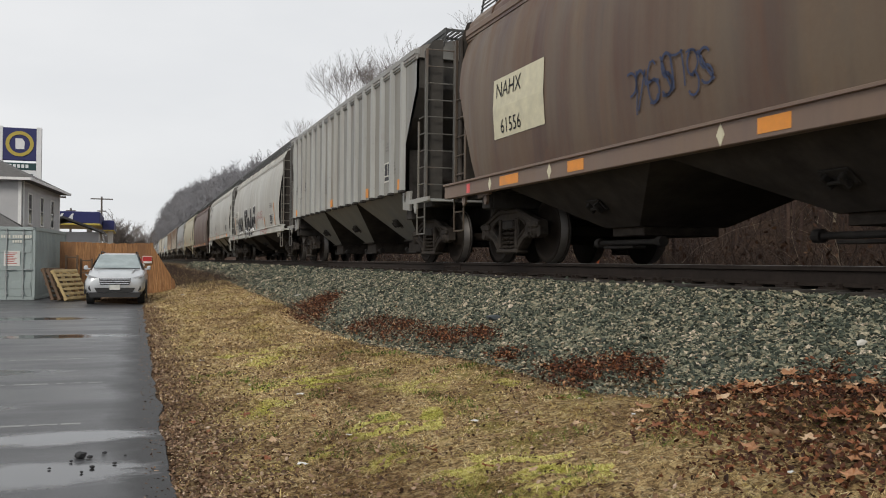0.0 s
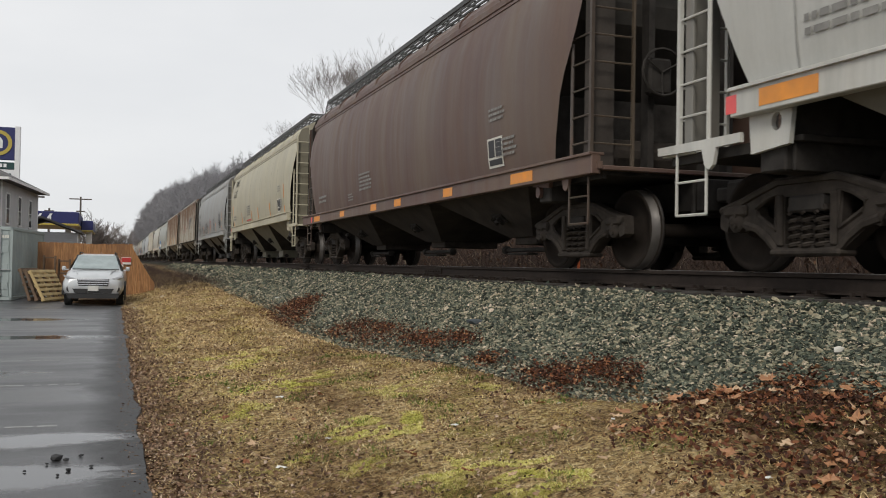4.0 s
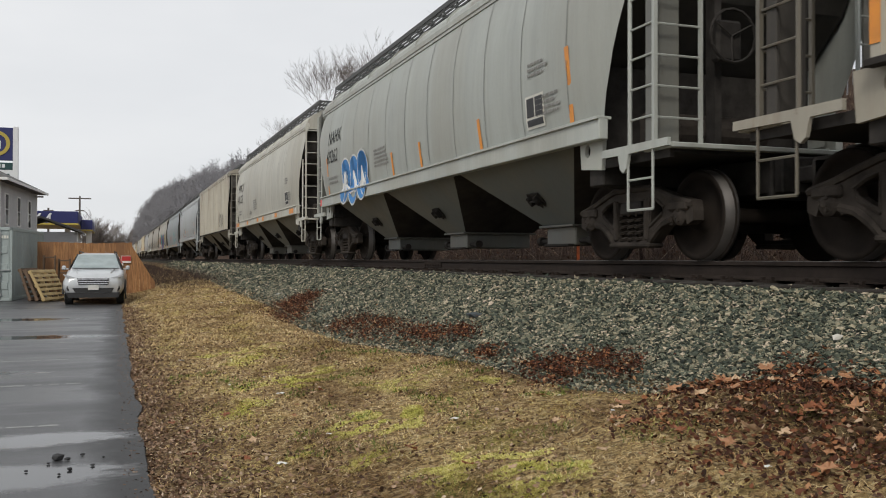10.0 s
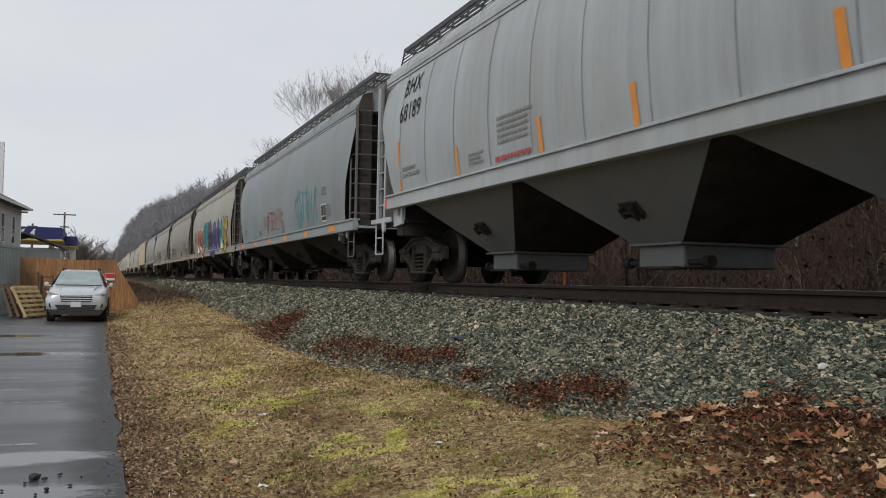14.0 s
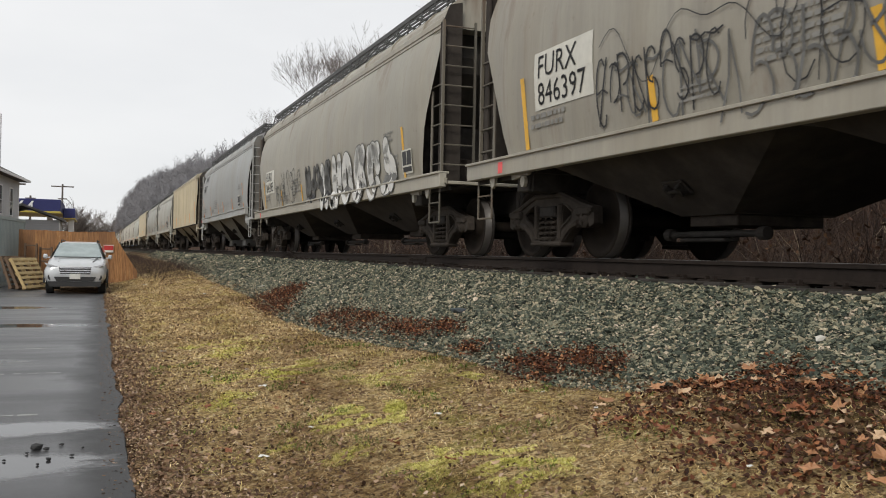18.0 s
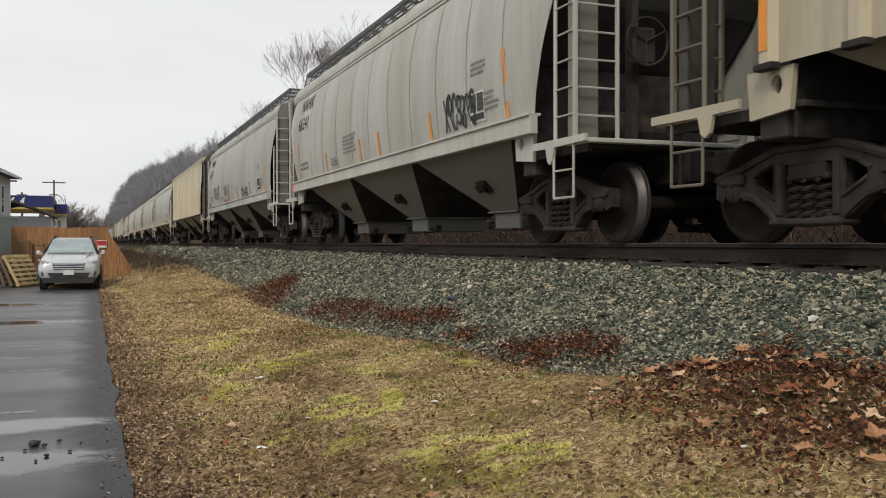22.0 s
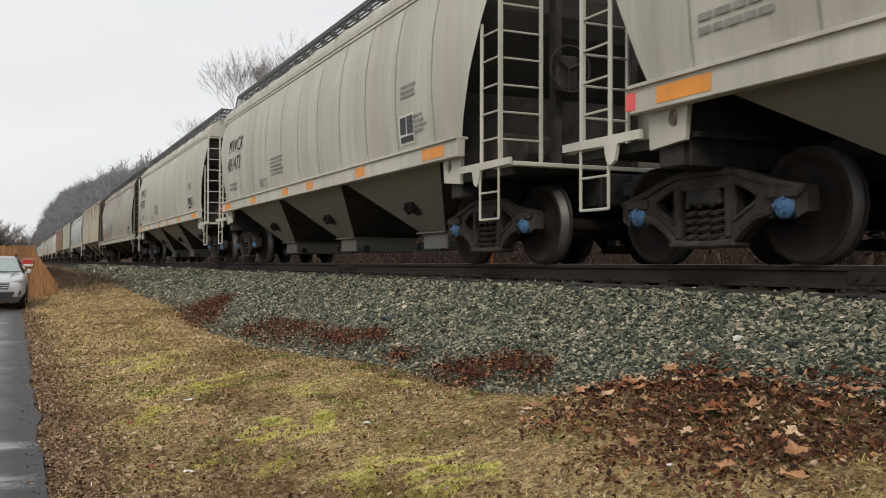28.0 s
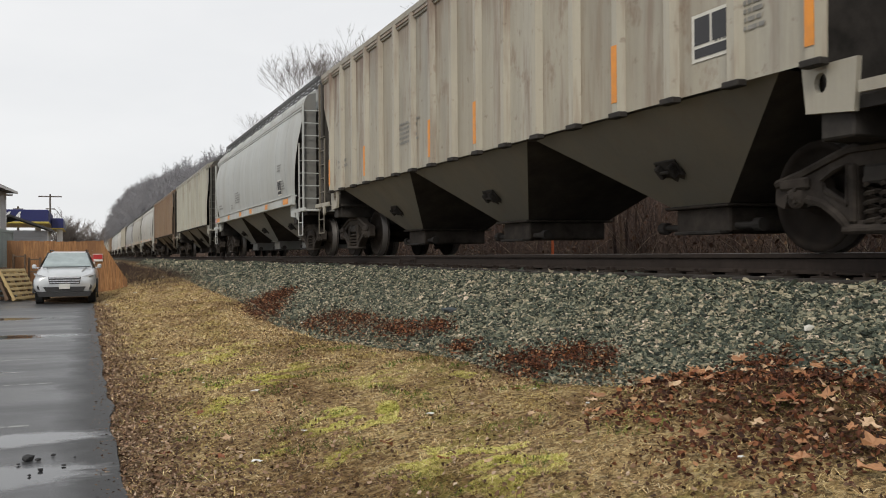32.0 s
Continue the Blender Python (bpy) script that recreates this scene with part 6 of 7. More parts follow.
tagged(new("brush_leaves", many("brush_leaves", [LEAF_V], LEAF_F, spots, BRUSH_LEAF)), "withered brown leaves hanging in the brush", "leaves", kind="stuff")

# orange marker stake beyond the track
bm = bmesh.new()
box(bm, -0.03, 0.03, -0.012, 0.012, -0.3, 1.02, 0.004)
stake = solid("marker_stake", bm, plain("orange_stake", (0.75, 0.16, 0.04), 0.6), "orange survey stake standing beyond the rails", "stake")
stake.location = (9.0, 16.6, 0.85)

# ---- fence ----
def plank_material():
    m = Nodes("cedar_plank", 0.8)
    v = m.coords((14, 14, 1.2))
    g = m.noise(v, 2.2, 5)
    c = m.ramp(g, (0.35, (0.19, 0.085, 0.033)), (0.65, (0.44, 0.225, 0.09)))
    c = m.mix(m.math("MULTIPLY", m.random(), 0.75), c, (0.17, 0.085, 0.042))
    m.bump(g, 0.3, 0.004)
    return m.done(c)


PLANK = plank_material()
fence = thing("fence", "reddish cedar plank fence stepping down the bank", "fence")
rng = random.Random(6)


def plank(x, y, w, z0, z1a, z1b):
    bm = bmesh.new()
    prism(bm, [(x, z0), (x + w, z0), (x + w, z1b), (x, z1a)], "y", y, y + 0.022)
    part("plank", bm, PLANK, fence)


x = -2.75
while x < 0.60:
    t = 2.13 + rng.uniform(-0.02, 0.008) + 0.02 * math.sin(x * 2)
    plank(x, 37.9 + rng.uniform(-0.006, 0.006), 0.142, 0.10, t, t)
    x += 0.143
k = 0
while x < 1.50:
    a, b = glide(x, (0.6, 2.13), (1.5, 0.62)), glide(x + 0.138, (0.6, 2.13), (1.5, 0.62))
    plank(x, 37.9 - 0.1 * k * 0.1, 0.138, glide(x, (0.6, 0.1), (1.5, 0.35)), a, b)
    x += 0.143
    k += 1
for z in (0.5, 1.15, 1.85):
    bm = bmesh.new()
    box(bm, -2.75, 0.62, 37.925, 37.965, z - 0.045, z + 0.045)
    part("fence_rail", bm, PLANK, fence)
for x in (-2.7, -0.9, 0.6):
    bm = bmesh.new()
    box(bm, x - 0.05, x + 0.05, 37.965, 38.06, -0.2, 2.1)
    part("fence_post", bm, PLANK, fence)
notice = thing("notice_sign", "small red and white notice board on the fence", "sign")
bm = bmesh.new()
box(bm, 0.28, 0.64, 37.84, 37.86, 1.33, 1.62, 0.004)
part("board", bm, plain("sign_white", (0.7, 0.68, 0.64), 0.5), notice)
bm = bmesh.new()
box(bm, 0.29, 0.63, 37.83, 37.839, 1.42, 1.60)
part("red_field", bm, plain("sign_red", (0.45, 0.03, 0.03), 0.5), notice)
bm = bmesh.new()
box(bm, 0.44, 0.48, 37.862, 37.895, 0.6, 1.62)
part("post", bm, PLANK, notice)

# ---- shipping container ----
CONTAINER = plain("faded_grey_green_container", (0.30, 0.345, 0.34), 0.6, 0.1, 0.15, 1.5)
BAR_STEEL = plain("galvanised_bar", (0.34, 0.36, 0.36), 0.5, 0.5)
CX0, CX1, CY0, CY1 = -5.75, -3.31, 34.7, 40.8
container = thing("shipping_container", "faded grey-green steel shipping container with closed doors", "container")
bm = bmesh.new()
n = 44
side = []
for k in range(n * 2 + 1):
    y = CY0 + 0.12 + (CY1 - CY0 - 0.24) * k / (n * 2)
    side.append((y, -0.018 if k % 4 in (0, 1) else 0.018))
for sx in (CX0 + 0.03, CX1 - 0.03):
    lo, hi = [bm.verts.new((sx + d, y, 0.18)) for y, d in side], [bm.verts.new((sx + d, y, 2.5)) for y, d in side]
    for i in range(len(side) - 1):
        bm.faces.new((lo[i], lo[i + 1], hi[i + 1], hi[i]))
part("side_wall", bm, CONTAINER, container)
bm = bmesh.new()
box(bm, CX0 + 0.02, CX1 - 0.02, CY0 + 0.05, CY1 - 0.02, 2.50, 2.55), box(bm, CX0 + 0.02, CX1 - 0.02, CY0 + 0.05, CY1 - 0.02, 0.14, 0.2)
box(bm, CX0 + 0.05, CX1 - 0.05, CY1 - 0.05, CY1 - 0.02, 0.15, 2.52)
for x in (CX0, CX1 - 0.10):
    for y in (CY0, CY1 - 0.10):
        box(bm, x, x + 0.10, y, y + 0.10, 0.03, 2.59, 0.01)
for z in (0.03, 2.47):
    box(bm, CX0, CX1, CY0, CY0 + 0.10, z, z + 0.12, 0.01)
    for x in (CX0, CX1 - 0.08):
        box(bm, x, x + 0.08, CY0, CY1, z, z + 0.12, 0.01)
part("frame", bm, CONTAINER, container)
mid = (CX0 + CX1) / 2
for a, b in ((CX0 + 0.11, mid - 0.01), (mid + 0.01, CX1 - 0.11)):
    bm = bmesh.new()
    box(bm, a, b, CY0 + 0.03, CY0 + 0.07, 0.16, 2.46, 0.008)
    for z in (0.42, 1.05, 1.68, 2.15):
        box(bm, a + 0.04, b - 0.04, CY0 + 0.012, CY0 + 0.032, z, z + 0.25, 0.008)
    door = part("door", bm, CONTAINER, container)
    for x in (a + 0.28, b - 0.28):
        bm = bmesh.new()
        rod(bm, (x, CY0 - 0.02, 0.10), (x, CY0 - 0.02, 2.52), 0.022, 8)
        for z in (0.25, 0.9, 1.7, 2.35):
            box(bm, x - 0.05, x + 0.05, CY0 - 0.035, CY0 + 0.03, z - 0.03, z + 0.03, 0.006)
        box(bm, x, x + 0.32, CY0 - 0.045, CY0 - 0.015, 1.08, 1.12, 0.005)
        part("lock_bar", bm, BAR_STEEL, door)
PLACARD = plain("placard_white", (0.6, 0.6, 0.57), 0.6, 0, 0.1)
bm = bmesh.new()
box(bm, CX1 - 1.02, CX1 - 0.50, CY0 - 0.005, CY0 + 0.008, 1.22, 1.75)
plac = part("placard", bm, PLACARD, container)
bm = bmesh.new()
for k in range(7):
    box(bm, CX1 - 0.97, CX1 - 0.6 - 0.05 * (k % 3), CY0 - 0.009, CY0 - 0.006, 1.66 - k * 0.06, 1.685 - k * 0.06)
tagged(part("text_bar", bm, RED_DECAL, plac), kind="stuff")
bm = bmesh.new()
for k in range(12):
    box(bm, CX1 - 1.12 + k * 0.08 + 0.05 * (k > 3), CX1 - 1.06 + k * 0.08 + 0.05 * (k > 3), CY0 + 0.004, CY0 + 0.011, 2.20, 2.30)
for k in range(4):
    box(bm, CX1 - 0.75 + k * 0.08, CX1 - 0.69 + k * 0.08, CY0 + 0.004, CY0 + 0.011, 2.03, 2.12)
tagged(part("code_bar", bm, WHITE_DECAL, container), kind="stuff")

container.matrix_basis = pose(CX1, CY0, 0, 0, 0, -5.6) @ Matrix.Translation((-CX1, -CY0, 0))

# ---- pallets ----
PALLET = plain("pale_pallet_wood", (0.42, 0.31, 0.15), 0.85, 0, 0.25, 5, 0.4)
OLD_WOOD = plain("old_brown_wood", (0.13, 0.085, 0.055), 0.9, 0, 0.3, 5, 0.4)


def pallet(m, wood, label):
    p = thing("pallet", label, "pallet", "leaning pallets")
    for k in range(7):
        bm = bmesh.new()
        box(bm, -0.5, 0.5, 0.02 + k * 0.175, 0.115 + k * 0.175, 0.11, 0.128, 0.003)
        part("deck_board", bm, wood, p)
    for x in (-0.48, -0.02, 0.44):
        bm = bmesh.new()
        box(bm, x, x + 0.04, 0.02, 1.17, 0.018, 0.11)
        part("stringer", bm, wood, p)
    for y in (0.02, 0.55, 1.07):
        bm = bmesh.new()
        box(bm, -0.5, 0.5, y, y + 0.095, 0.0, 0.018)
        part("bottom_board", bm, wood, p)
    p.matrix_basis = m
    return p


lean = Matrix.Rotation(radians(62), 4, "X")
pallet(pose(-2.02, 33.7, 0.03, 0, 0, 64) @ lean, PALLET, "pale wooden pallet leaning on a stack by the container")
pallet(pose(-1.84, 34.3, 0.03, 0, 0, 60) @ lean, PALLET, "pale wooden pallet leaning on a stack by the container")
pallet(pose(-2.26, 34.0, 0.03, 0, 0, 64) @ Matrix.Rotation(radians(66), 4, "X"), OLD_WOOD, "dark weathered wooden pallet leaning beside the container")
pallet(pose(-2.50, 34.2, 0.03, 0, 0, 64) @ Matrix.Rotation(radians(70), 4, "X"), OLD_WOOD, "dark weathered wooden pallet leaning beside the container")
for x, y, h in ((-2.45, 36.2, 1.62), (-1.95, 36.4, 1.5)):
    rack = thing("wooden_rack", "brown open wooden rack standing by the fence", "rack", "old racks")
    for dx in (0, 0.38):
        for dy in (0, 0.38):
            bm = bmesh.new()
            box(bm, x + dx, x + dx + 0.06, y + dy, y + dy + 0.06, 0.02, h, 0.006)
            part("upright", bm, OLD_WOOD, rack)
    for z in (0.45, 0.95, h - 0.1):
        bm = bmesh.new()
        box(bm, x, x + 0.44, y + 0.005, y + 0.435, z, z + 0.05, 0.006)
        part("shelf", bm, OLD_WOOD, rack)

# ---- parked car ----
SILVER = Nodes("silver_car_paint", 0.28, 0.35)
SILVER.bsdf.inputs["Coat Weight"].default_value = 0.5
SILVER = SILVER.done(SILVER.ramp(SILVER.noise(SILVER.coords(), 3), (0.3, (0.50, 0.52, 0.54)), (0.7, (0.58, 0.60, 0.62))))
TRIM_BLACK = plain("black_plastic_trim", (0.02, 0.02, 0.021), 0.6, 0, 0.2)
# pale tint stands in for sky reflected in the glass
CAR_GLASS = glass("windscreen", (0.22, 0.26, 0.265))
CHROME = Nodes("chrome", 0.15, 1.0).done((0.75, 0.76, 0.77))
LENS = Nodes("headlight_lens", 0.12, 0.4).done((0.55, 0.57, 0.6))
RUBBER = plain("tyre_rubber", (0.02, 0.02, 0.02), 0.85, 0, 0.3)
suv = thing("parked_car", "silver compact SUV parked nose out before the fence", "car")


def loft(bm, sections):
    rings = [[bm.verts.new(v) for v in s] for s in sections]
    n = len(rings[0])
    for a, b in zip(rings, rings[1:]):
        for i in range(n):
            bm.faces.new((a[i], a[(i + 1) % n], b[(i + 1) % n], b[i]))
    bm.faces.new(rings[0][::-1]), bm.faces.new(rings[-1])
    bmesh.ops.recalc_face_normals(bm, faces=bm.faces[:])


def section(y, lo, hi, w_lo, w_mid, w_hi):
    """A rounded cross-section of the lower body."""
    pts = [(-w_lo, lo), (-w_mid, lo + 0.18), (-w_mid, lo + (hi - lo) * 0.62), (-w_hi, hi - 0.03), (-w_hi + 0.12, hi), (-w_hi * 0.4, hi + 0.03)]
    return [(x, y, z) for x, z in pts] + [(-x, y, z) for x, z in pts[::-1]]


bm = bmesh.new()
loft(bm, [section(0.0, 0.42, 0.82, 0.66, 0.72, 0.66), section(0.05, 0.36, 0.90, 0.76, 0.84, 0.74), section(0.22, 0.34, 0.98, 0.80, 0.91, 0.80), section(0.75, 0.44, 1.06, 0.66, 0.92, 0.83),
          section(1.30, 0.30, 1.12, 0.84, 0.92, 0.86), section(2.2, 0.28, 1.13, 0.88, 0.92, 0.87), section(3.2, 0.28, 1.13, 0.88, 0.92, 0.87), section(3.6, 0.44, 1.13, 0.64, 0.92, 0.87), section(4.3, 0.36, 1.12, 0.84, 0.90, 0.82), section(4.5, 0.45, 1.0, 0.75, 0.82, 0.74)])
part("body", bm, SILVER, suv, smooth=True)


def cabin(y, z, w_lo, w_hi, base):
    return [(-w_lo, y, base), (-w_hi, y, z - 0.05), (-w_hi + 0.10, y, z), (w_hi - 0.10, y, z), (w_hi, y, z - 0.05), (w_lo, y, base)]


bm = bmesh.new()
loft(bm, [cabin(1.22, 1.14, 0.80, 0.79, 1.08), cabin(1.75, 1.46, 0.84, 0.66, 1.08), cabin(2.15, 1.64, 0.85, 0.62, 1.08), cabin(3.2, 1.68, 0.85, 0.62, 1.08), cabin(4.05, 1.60, 0.84, 0.60, 1.08), cabin(4.42, 1.15, 0.80, 0.72, 1.06)])
part("cabin", bm, SILVER, suv, smooth=False)
bm = bmesh.new()
quad = [(-0.74, 1.235, 1.165), (0.74, 1.235, 1.165), (0.60, 2.06, 1.61), (-0.60, 2.06, 1.61)]
bm.faces.new([bm.verts.new((x, y - 0.03, z + 0.012)) for x, y, z in quad])
part("windscreen", bm, CAR_GLASS, suv)
for s in (-1, 1):
    bm = bmesh.new()
    bm.faces.new([bm.verts.new((s * x, y, z)) for x, y, z in ((0.868, 1.62, 1.13), (0.868, 4.0, 1.13), (0.655, 3.9, 1.56), (0.665, 2.2, 1.58))])
    part("side_window", bm, CAR_GLASS, suv)
    bm = bmesh.new()
    prism(bm, [(s * 0.50, 0.80), (s * 0.86, 0.92), (s * 0.90, 0.99), (s * 0.78, 0.95), (s * 0.48, 0.86)], "y", 0.02, 0.30)
    part("headlight", bm, LENS, suv)
    bm = bmesh.new()
    rod(bm, (s * 0.70, 0.015, 0.54), (s * 0.70, 0.14, 0.54), 0.10, 12)
    part("fog_light", bm, TRIM_BLACK, suv)
    bm = bmesh.new()
    box(bm, s * 0.93, s * 1.06, 1.42, 1.56, 1.10, 1.25, 0.035)
    box(bm, s * 0.86, s * 0.95, 1.46, 1.52, 1.12, 1.16)
    part("mirror", bm, SILVER, suv)
    bm = bmesh.new()
    rod(bm, (s * 0.56, 2.2, 1.72), (s * 0.56, 3.9, 1.70), 0.02, 6)
    for y in (2.2, 3.9):
        rod(bm, (s * 0.56, y, 1.62), (s * 0.56, y, 1.72), 0.02, 6)
    part("roof_rail", bm, TRIM_BLACK, suv)
    for y in (0.88, 3.58):
        bm = bmesh.new()
        lathe(bm, [(s * (0.67 + 0.23 * k), r) for k, r in ((0, 0.30), (0.05, 0.345), (0.95, 0.345), (1.0, 0.31), (1.02, 0.24))], 24)
        bmesh.ops.recalc_face_normals(bm, faces=bm.faces[:])
        w = part("wheel", bm, RUBBER, suv)
        w.location = (0, y, 0.345)
        bm = bmesh.new()
        lathe(bm, [(s * 0.87, 0.235), (s * 0.91, 0.23), (s * 0.895, 0.10), (s * 0.915, 0.04)], 10)
        bmesh.ops.recalc_face_normals(bm, faces=bm.faces[:])
        part("rim", bm, CHROME, w)
for z, w in ((0.83, 0.46), (0.755, 0.48), (0.68, 0.44)):
    bm = bmesh.new()
    box(bm, -w, w, -0.035, 0.06, z - 0.018, z + 0.018, 0.008)
    part("grille_bar", bm, CHROME, suv)
bm = bmesh.new()
prism(bm, [(-0.48, 0.86), (0.48, 0.86), (0.44, 0.64), (-0.44, 0.64)], "y", -0.015, 0.06)
part("grille", bm, TRIM_BLACK, suv)
bm = bmesh.new()
prism(bm, [(-0.62, 0.55), (0.62, 0.55), (0.54, 0.41), (-0.54, 0.41)], "y", -0.02, 0.12)
part("lower_intake", bm, TRIM_BLACK, suv)
bm = bmesh.new()
box(bm, -0.16, 0.16, -0.05, -0.022, 0.48, 0.64, 0.004)
part("blank_plate", bm, PLACARD, suv)
bm = bmesh.new()
prism(bm, [(-0.80, 0.40), (0.80, 0.40), (0.74, 0.24), (-0.74, 0.24)], "y", 0.0, 0.5)
part("skid_plate", bm, TRIM_BLACK, suv)
for s in (-1, 1):
    bm = bmesh.new()
    sweep(bm, [(s * 0.93, 0.88 + 0.43 * math.cos(a), 0.345 + 0.43 * math.sin(a)) for a in np.linspace(0, math.pi, 13)], 0.035, 5)
    part("wheel_arch", bm, TRIM_BLACK, suv)
    bm = bmesh.new()
    rod(bm, (s * 0.70, 1.28, 1.17), (s * 0.61, 2.06, 1.62), 0.03, 6)
    part("pillar", bm, TRIM_BLACK, suv)
    bm = bmesh.new()
    sweep(bm, [(s * 0.50, 0.25, 1.02), (s * 0.56, 0.75, 1.10), (s * 0.60, 1.25, 1.16)], 0.018, 4)
    part("bonnet_crease", bm, SILVER, suv)
suv.matrix_basis = pose(-0.60, 30.9, 0.022, 0, 0, -2.0)

# ---- house ----
SIDING = Nodes("grey_clapboard", 0.75)
v = SIDING.coords((0, 0, 1))
lap = SIDING.n.new("ShaderNodeTexWave")
lap.wave_type, lap.bands_direction, lap.wave_profile = "BANDS", "Z", "SAW"
lap.inputs["Scale"].default_value = 2.0
SIDING.l.new(SIDING.co.outputs["Object"], lap.inputs["Vector"])
SIDING.bump(lap.outputs["Fac"], 0.6, 0.02)
SIDING = SIDING.done(SIDING.ramp(SIDING.noise(SIDING.coords(), 1.2), (0.3, (0.40, 0.40, 0.41)), (0.7, (0.46, 0.46, 0.47))))
SHINGLE = Nodes("grey_shingle", 0.9)
SHINGLE.bump(SHINGLE.noise(SHINGLE.coords(), 14), 0.5, 0.02)
SHINGLE = SHINGLE.done(SHINGLE.ramp(SHINGLE.noise(SHINGLE.coords((1, 1, 6)), 5, 4), (0.3, (0.075, 0.073, 0.072)), (0.7, (0.13, 0.125, 0.12))))
TRIM_WHITE = plain("white_trim", (0.68, 0.68, 0.67), 0.6, 0, 0.08)
DARK_GLASS = glass("window_glass", (0.03, 0.035, 0.04))


def window(parent, x, y, z, w, h, face):
    """A sash window on a wall that faces 'x' or 'y'."""
    bm = bmesh.new()
    def slab(a0, a1, z0, z1, d0, d1):
        if face == "x":
            box(bm, x + d0, x + d1, y + a0, y + a1, z + z0, z + z1, 0.004)
        else:
            box(bm, x + a0, x + a1, y - d1, y - d0, z + z0, z + z1, 0.004)
    for a in (-w / 2 - 0.06, w / 2):
        slab(a, a + 0.06, -0.06, h + 0.06, 0.0, 0.05)
    slab(-w / 2, w / 2, -0.08, 0.0, 0.0, 0.07), slab(-w / 2, w / 2, h, h + 0.08, 0.0, 0.05), slab(-w / 2, w / 2, h / 2 - 0.02, h / 2 + 0.02, 0.0, 0.035)
    win = part("window", bm, TRIM_WHITE, parent)
    bm = bmesh.new()
    slab(-w / 2, w / 2, 0, h, 0.004, 0.02)
    part("pane", bm, DARK_GLASS, win)


house = thing("house", "two-storey grey clapboard house with a hipped shingle roof", "house")
HX, HY, HW, HL, HZ = 0.0, 0.0, 9.0, 11.2, 5.65
bm = bmesh.new()
box(bm, -HW, 0, 0, HL, 0, HZ)
part("wall", bm, SIDING, house)
bm = bmesh.new()
o, r = 0.55, 2.5
eave = [bm.verts.new(v) for v in ((-HW - o, -o, HZ), (o, -o, HZ), (o, HL + o, HZ), (-HW - o, HL + o, HZ))]
low = [bm.verts.new((v.co.x, v.co.y, HZ - 0.14)) for v in eave]
top = [bm.verts.new((-HW / 2, 4.0, HZ + r)), bm.verts.new((-HW / 2, HL - 4.0, HZ + r))]
bm.faces.new((eave[0], eave[1], top[0])), bm.faces.new((eave[1], eave[2], top[1], top[0])), bm.faces.new((eave[2], eave[3], top[1])), bm.faces.new((eave[3], eave[0], top[0], top[1]))
for i in range(4):
    bm.faces.new((low[i], low[(i + 1) % 4], eave[(i + 1) % 4], eave[i]))
bm.faces.new(low[::-1])
part("roof", bm, SHINGLE, house)
bm = bmesh.new()
for a, b in (((-HW - o, -o - 0.06), (o + 0.06, -o)), ((o, -o), (o + 0.06, HL + o))):
    box(bm, a[0], b[0], a[1], b[1], HZ - 0.16, HZ - 0.02)
rod(bm, (0.05, 0.4, 0.2), (0.05, 0.4, HZ - 0.1), 0.05, 6)
part("gutter", bm, TRIM_WHITE, house)
for y in (0.0, HL - 0.14):
    bm = bmesh.new()
    box(bm, -0.14, 0.02, y - 0.02, y + 0.14, 0, HZ - 0.14)
    part("corner_board", bm, TRIM_WHITE, house)
for y in (2.2, 5.4, 8.6):
    window(house, 0.0, y, 3.3, 0.85, 1.6, "x")
    window(house, 0.0, y, 0.9, 0.85, 1.5, "x")
for x in (-2.0, -5.2):
    window(house, x, 0.0, 3.3, 0.9, 1.2, "y")
    window(house, x, 0.0, 0.9, 0.9, 1.4, "y")
bm = bmesh.new()
rod(bm, (-3.6, 2.4, HZ + 1.0), (-3.6, 2.4, HZ + 2.2), 0.09, 8)
part("vent_pipe", bm, TRIM_WHITE, house)
house.matrix_basis = pose(-5.75, 52.5, 0.1, 0, 0, -5.5)

# low grey outbuilding in front of the house
shed = thing("shed", "low grey outbuilding with a shingle roof", "shed")
bm = bmesh.new()
box(bm, -12.0, -4.6, 43.2, 48.0, 0.0, 2.6)
part("wall", bm, SIDING, shed)
bm = bmesh.new()
prism(bm, [(42.9, 2.55), (45.6, 4.2), (48.3, 2.55), (48.3, 2.45), (42.9, 2.45)], "x", -12.2, -4.35)
for v in bm.verts:
    if v.co.z > 4 and v.co.x > -5:
        v.co.x -= 2.6
part("roof", bm, SHINGLE, shed)

# small white-gabled annex beside the fence line
annex = thing("annex", "small pale clapboard annex with a low grey roof", "shed")
bm = bmesh.new()
box(bm, -6.4, -2.35, 66.0, 72.0, 0.5, 3.3)
part("wall", bm, SIDING, annex)
bm = bmesh.new()
prism(bm, [(-6.8, 3.75), (-4.6, 4.35), (-2.05, 3.38), (-2.05, 3.24), (-4.6, 4.2), (-6.8, 3.6)], "y", 65.6, 72.4)
part("roof", bm, SHINGLE, annex)
bm = bmesh.new()
box(bm, -2.37, -2.30, 65.95, 66.1, 0.5, 3.3)
part("corner_board", bm, TRIM_WHITE, annex)

# ---- filling station canopy and sign ----
NAVY = plain("navy_fascia", (0.018, 0.022, 0.11), 0.4, 0, 0.12)
GOLD = plain("yellow_fascia", (0.42, 0.33, 0.06), 0.4, 0, 0.1)
SIGN_WHITE = plain("white_sign_face", (0.66, 0.67, 0.68), 0.4, 0, 0.06)
SIGN_GREEN = plain("dark_green_panel", (0.012, 0.05, 0.05), 0.4, 0, 0.1)
canopy = thing("fuel_canopy", "navy and yellow filling station canopy on white columns", "canopy")
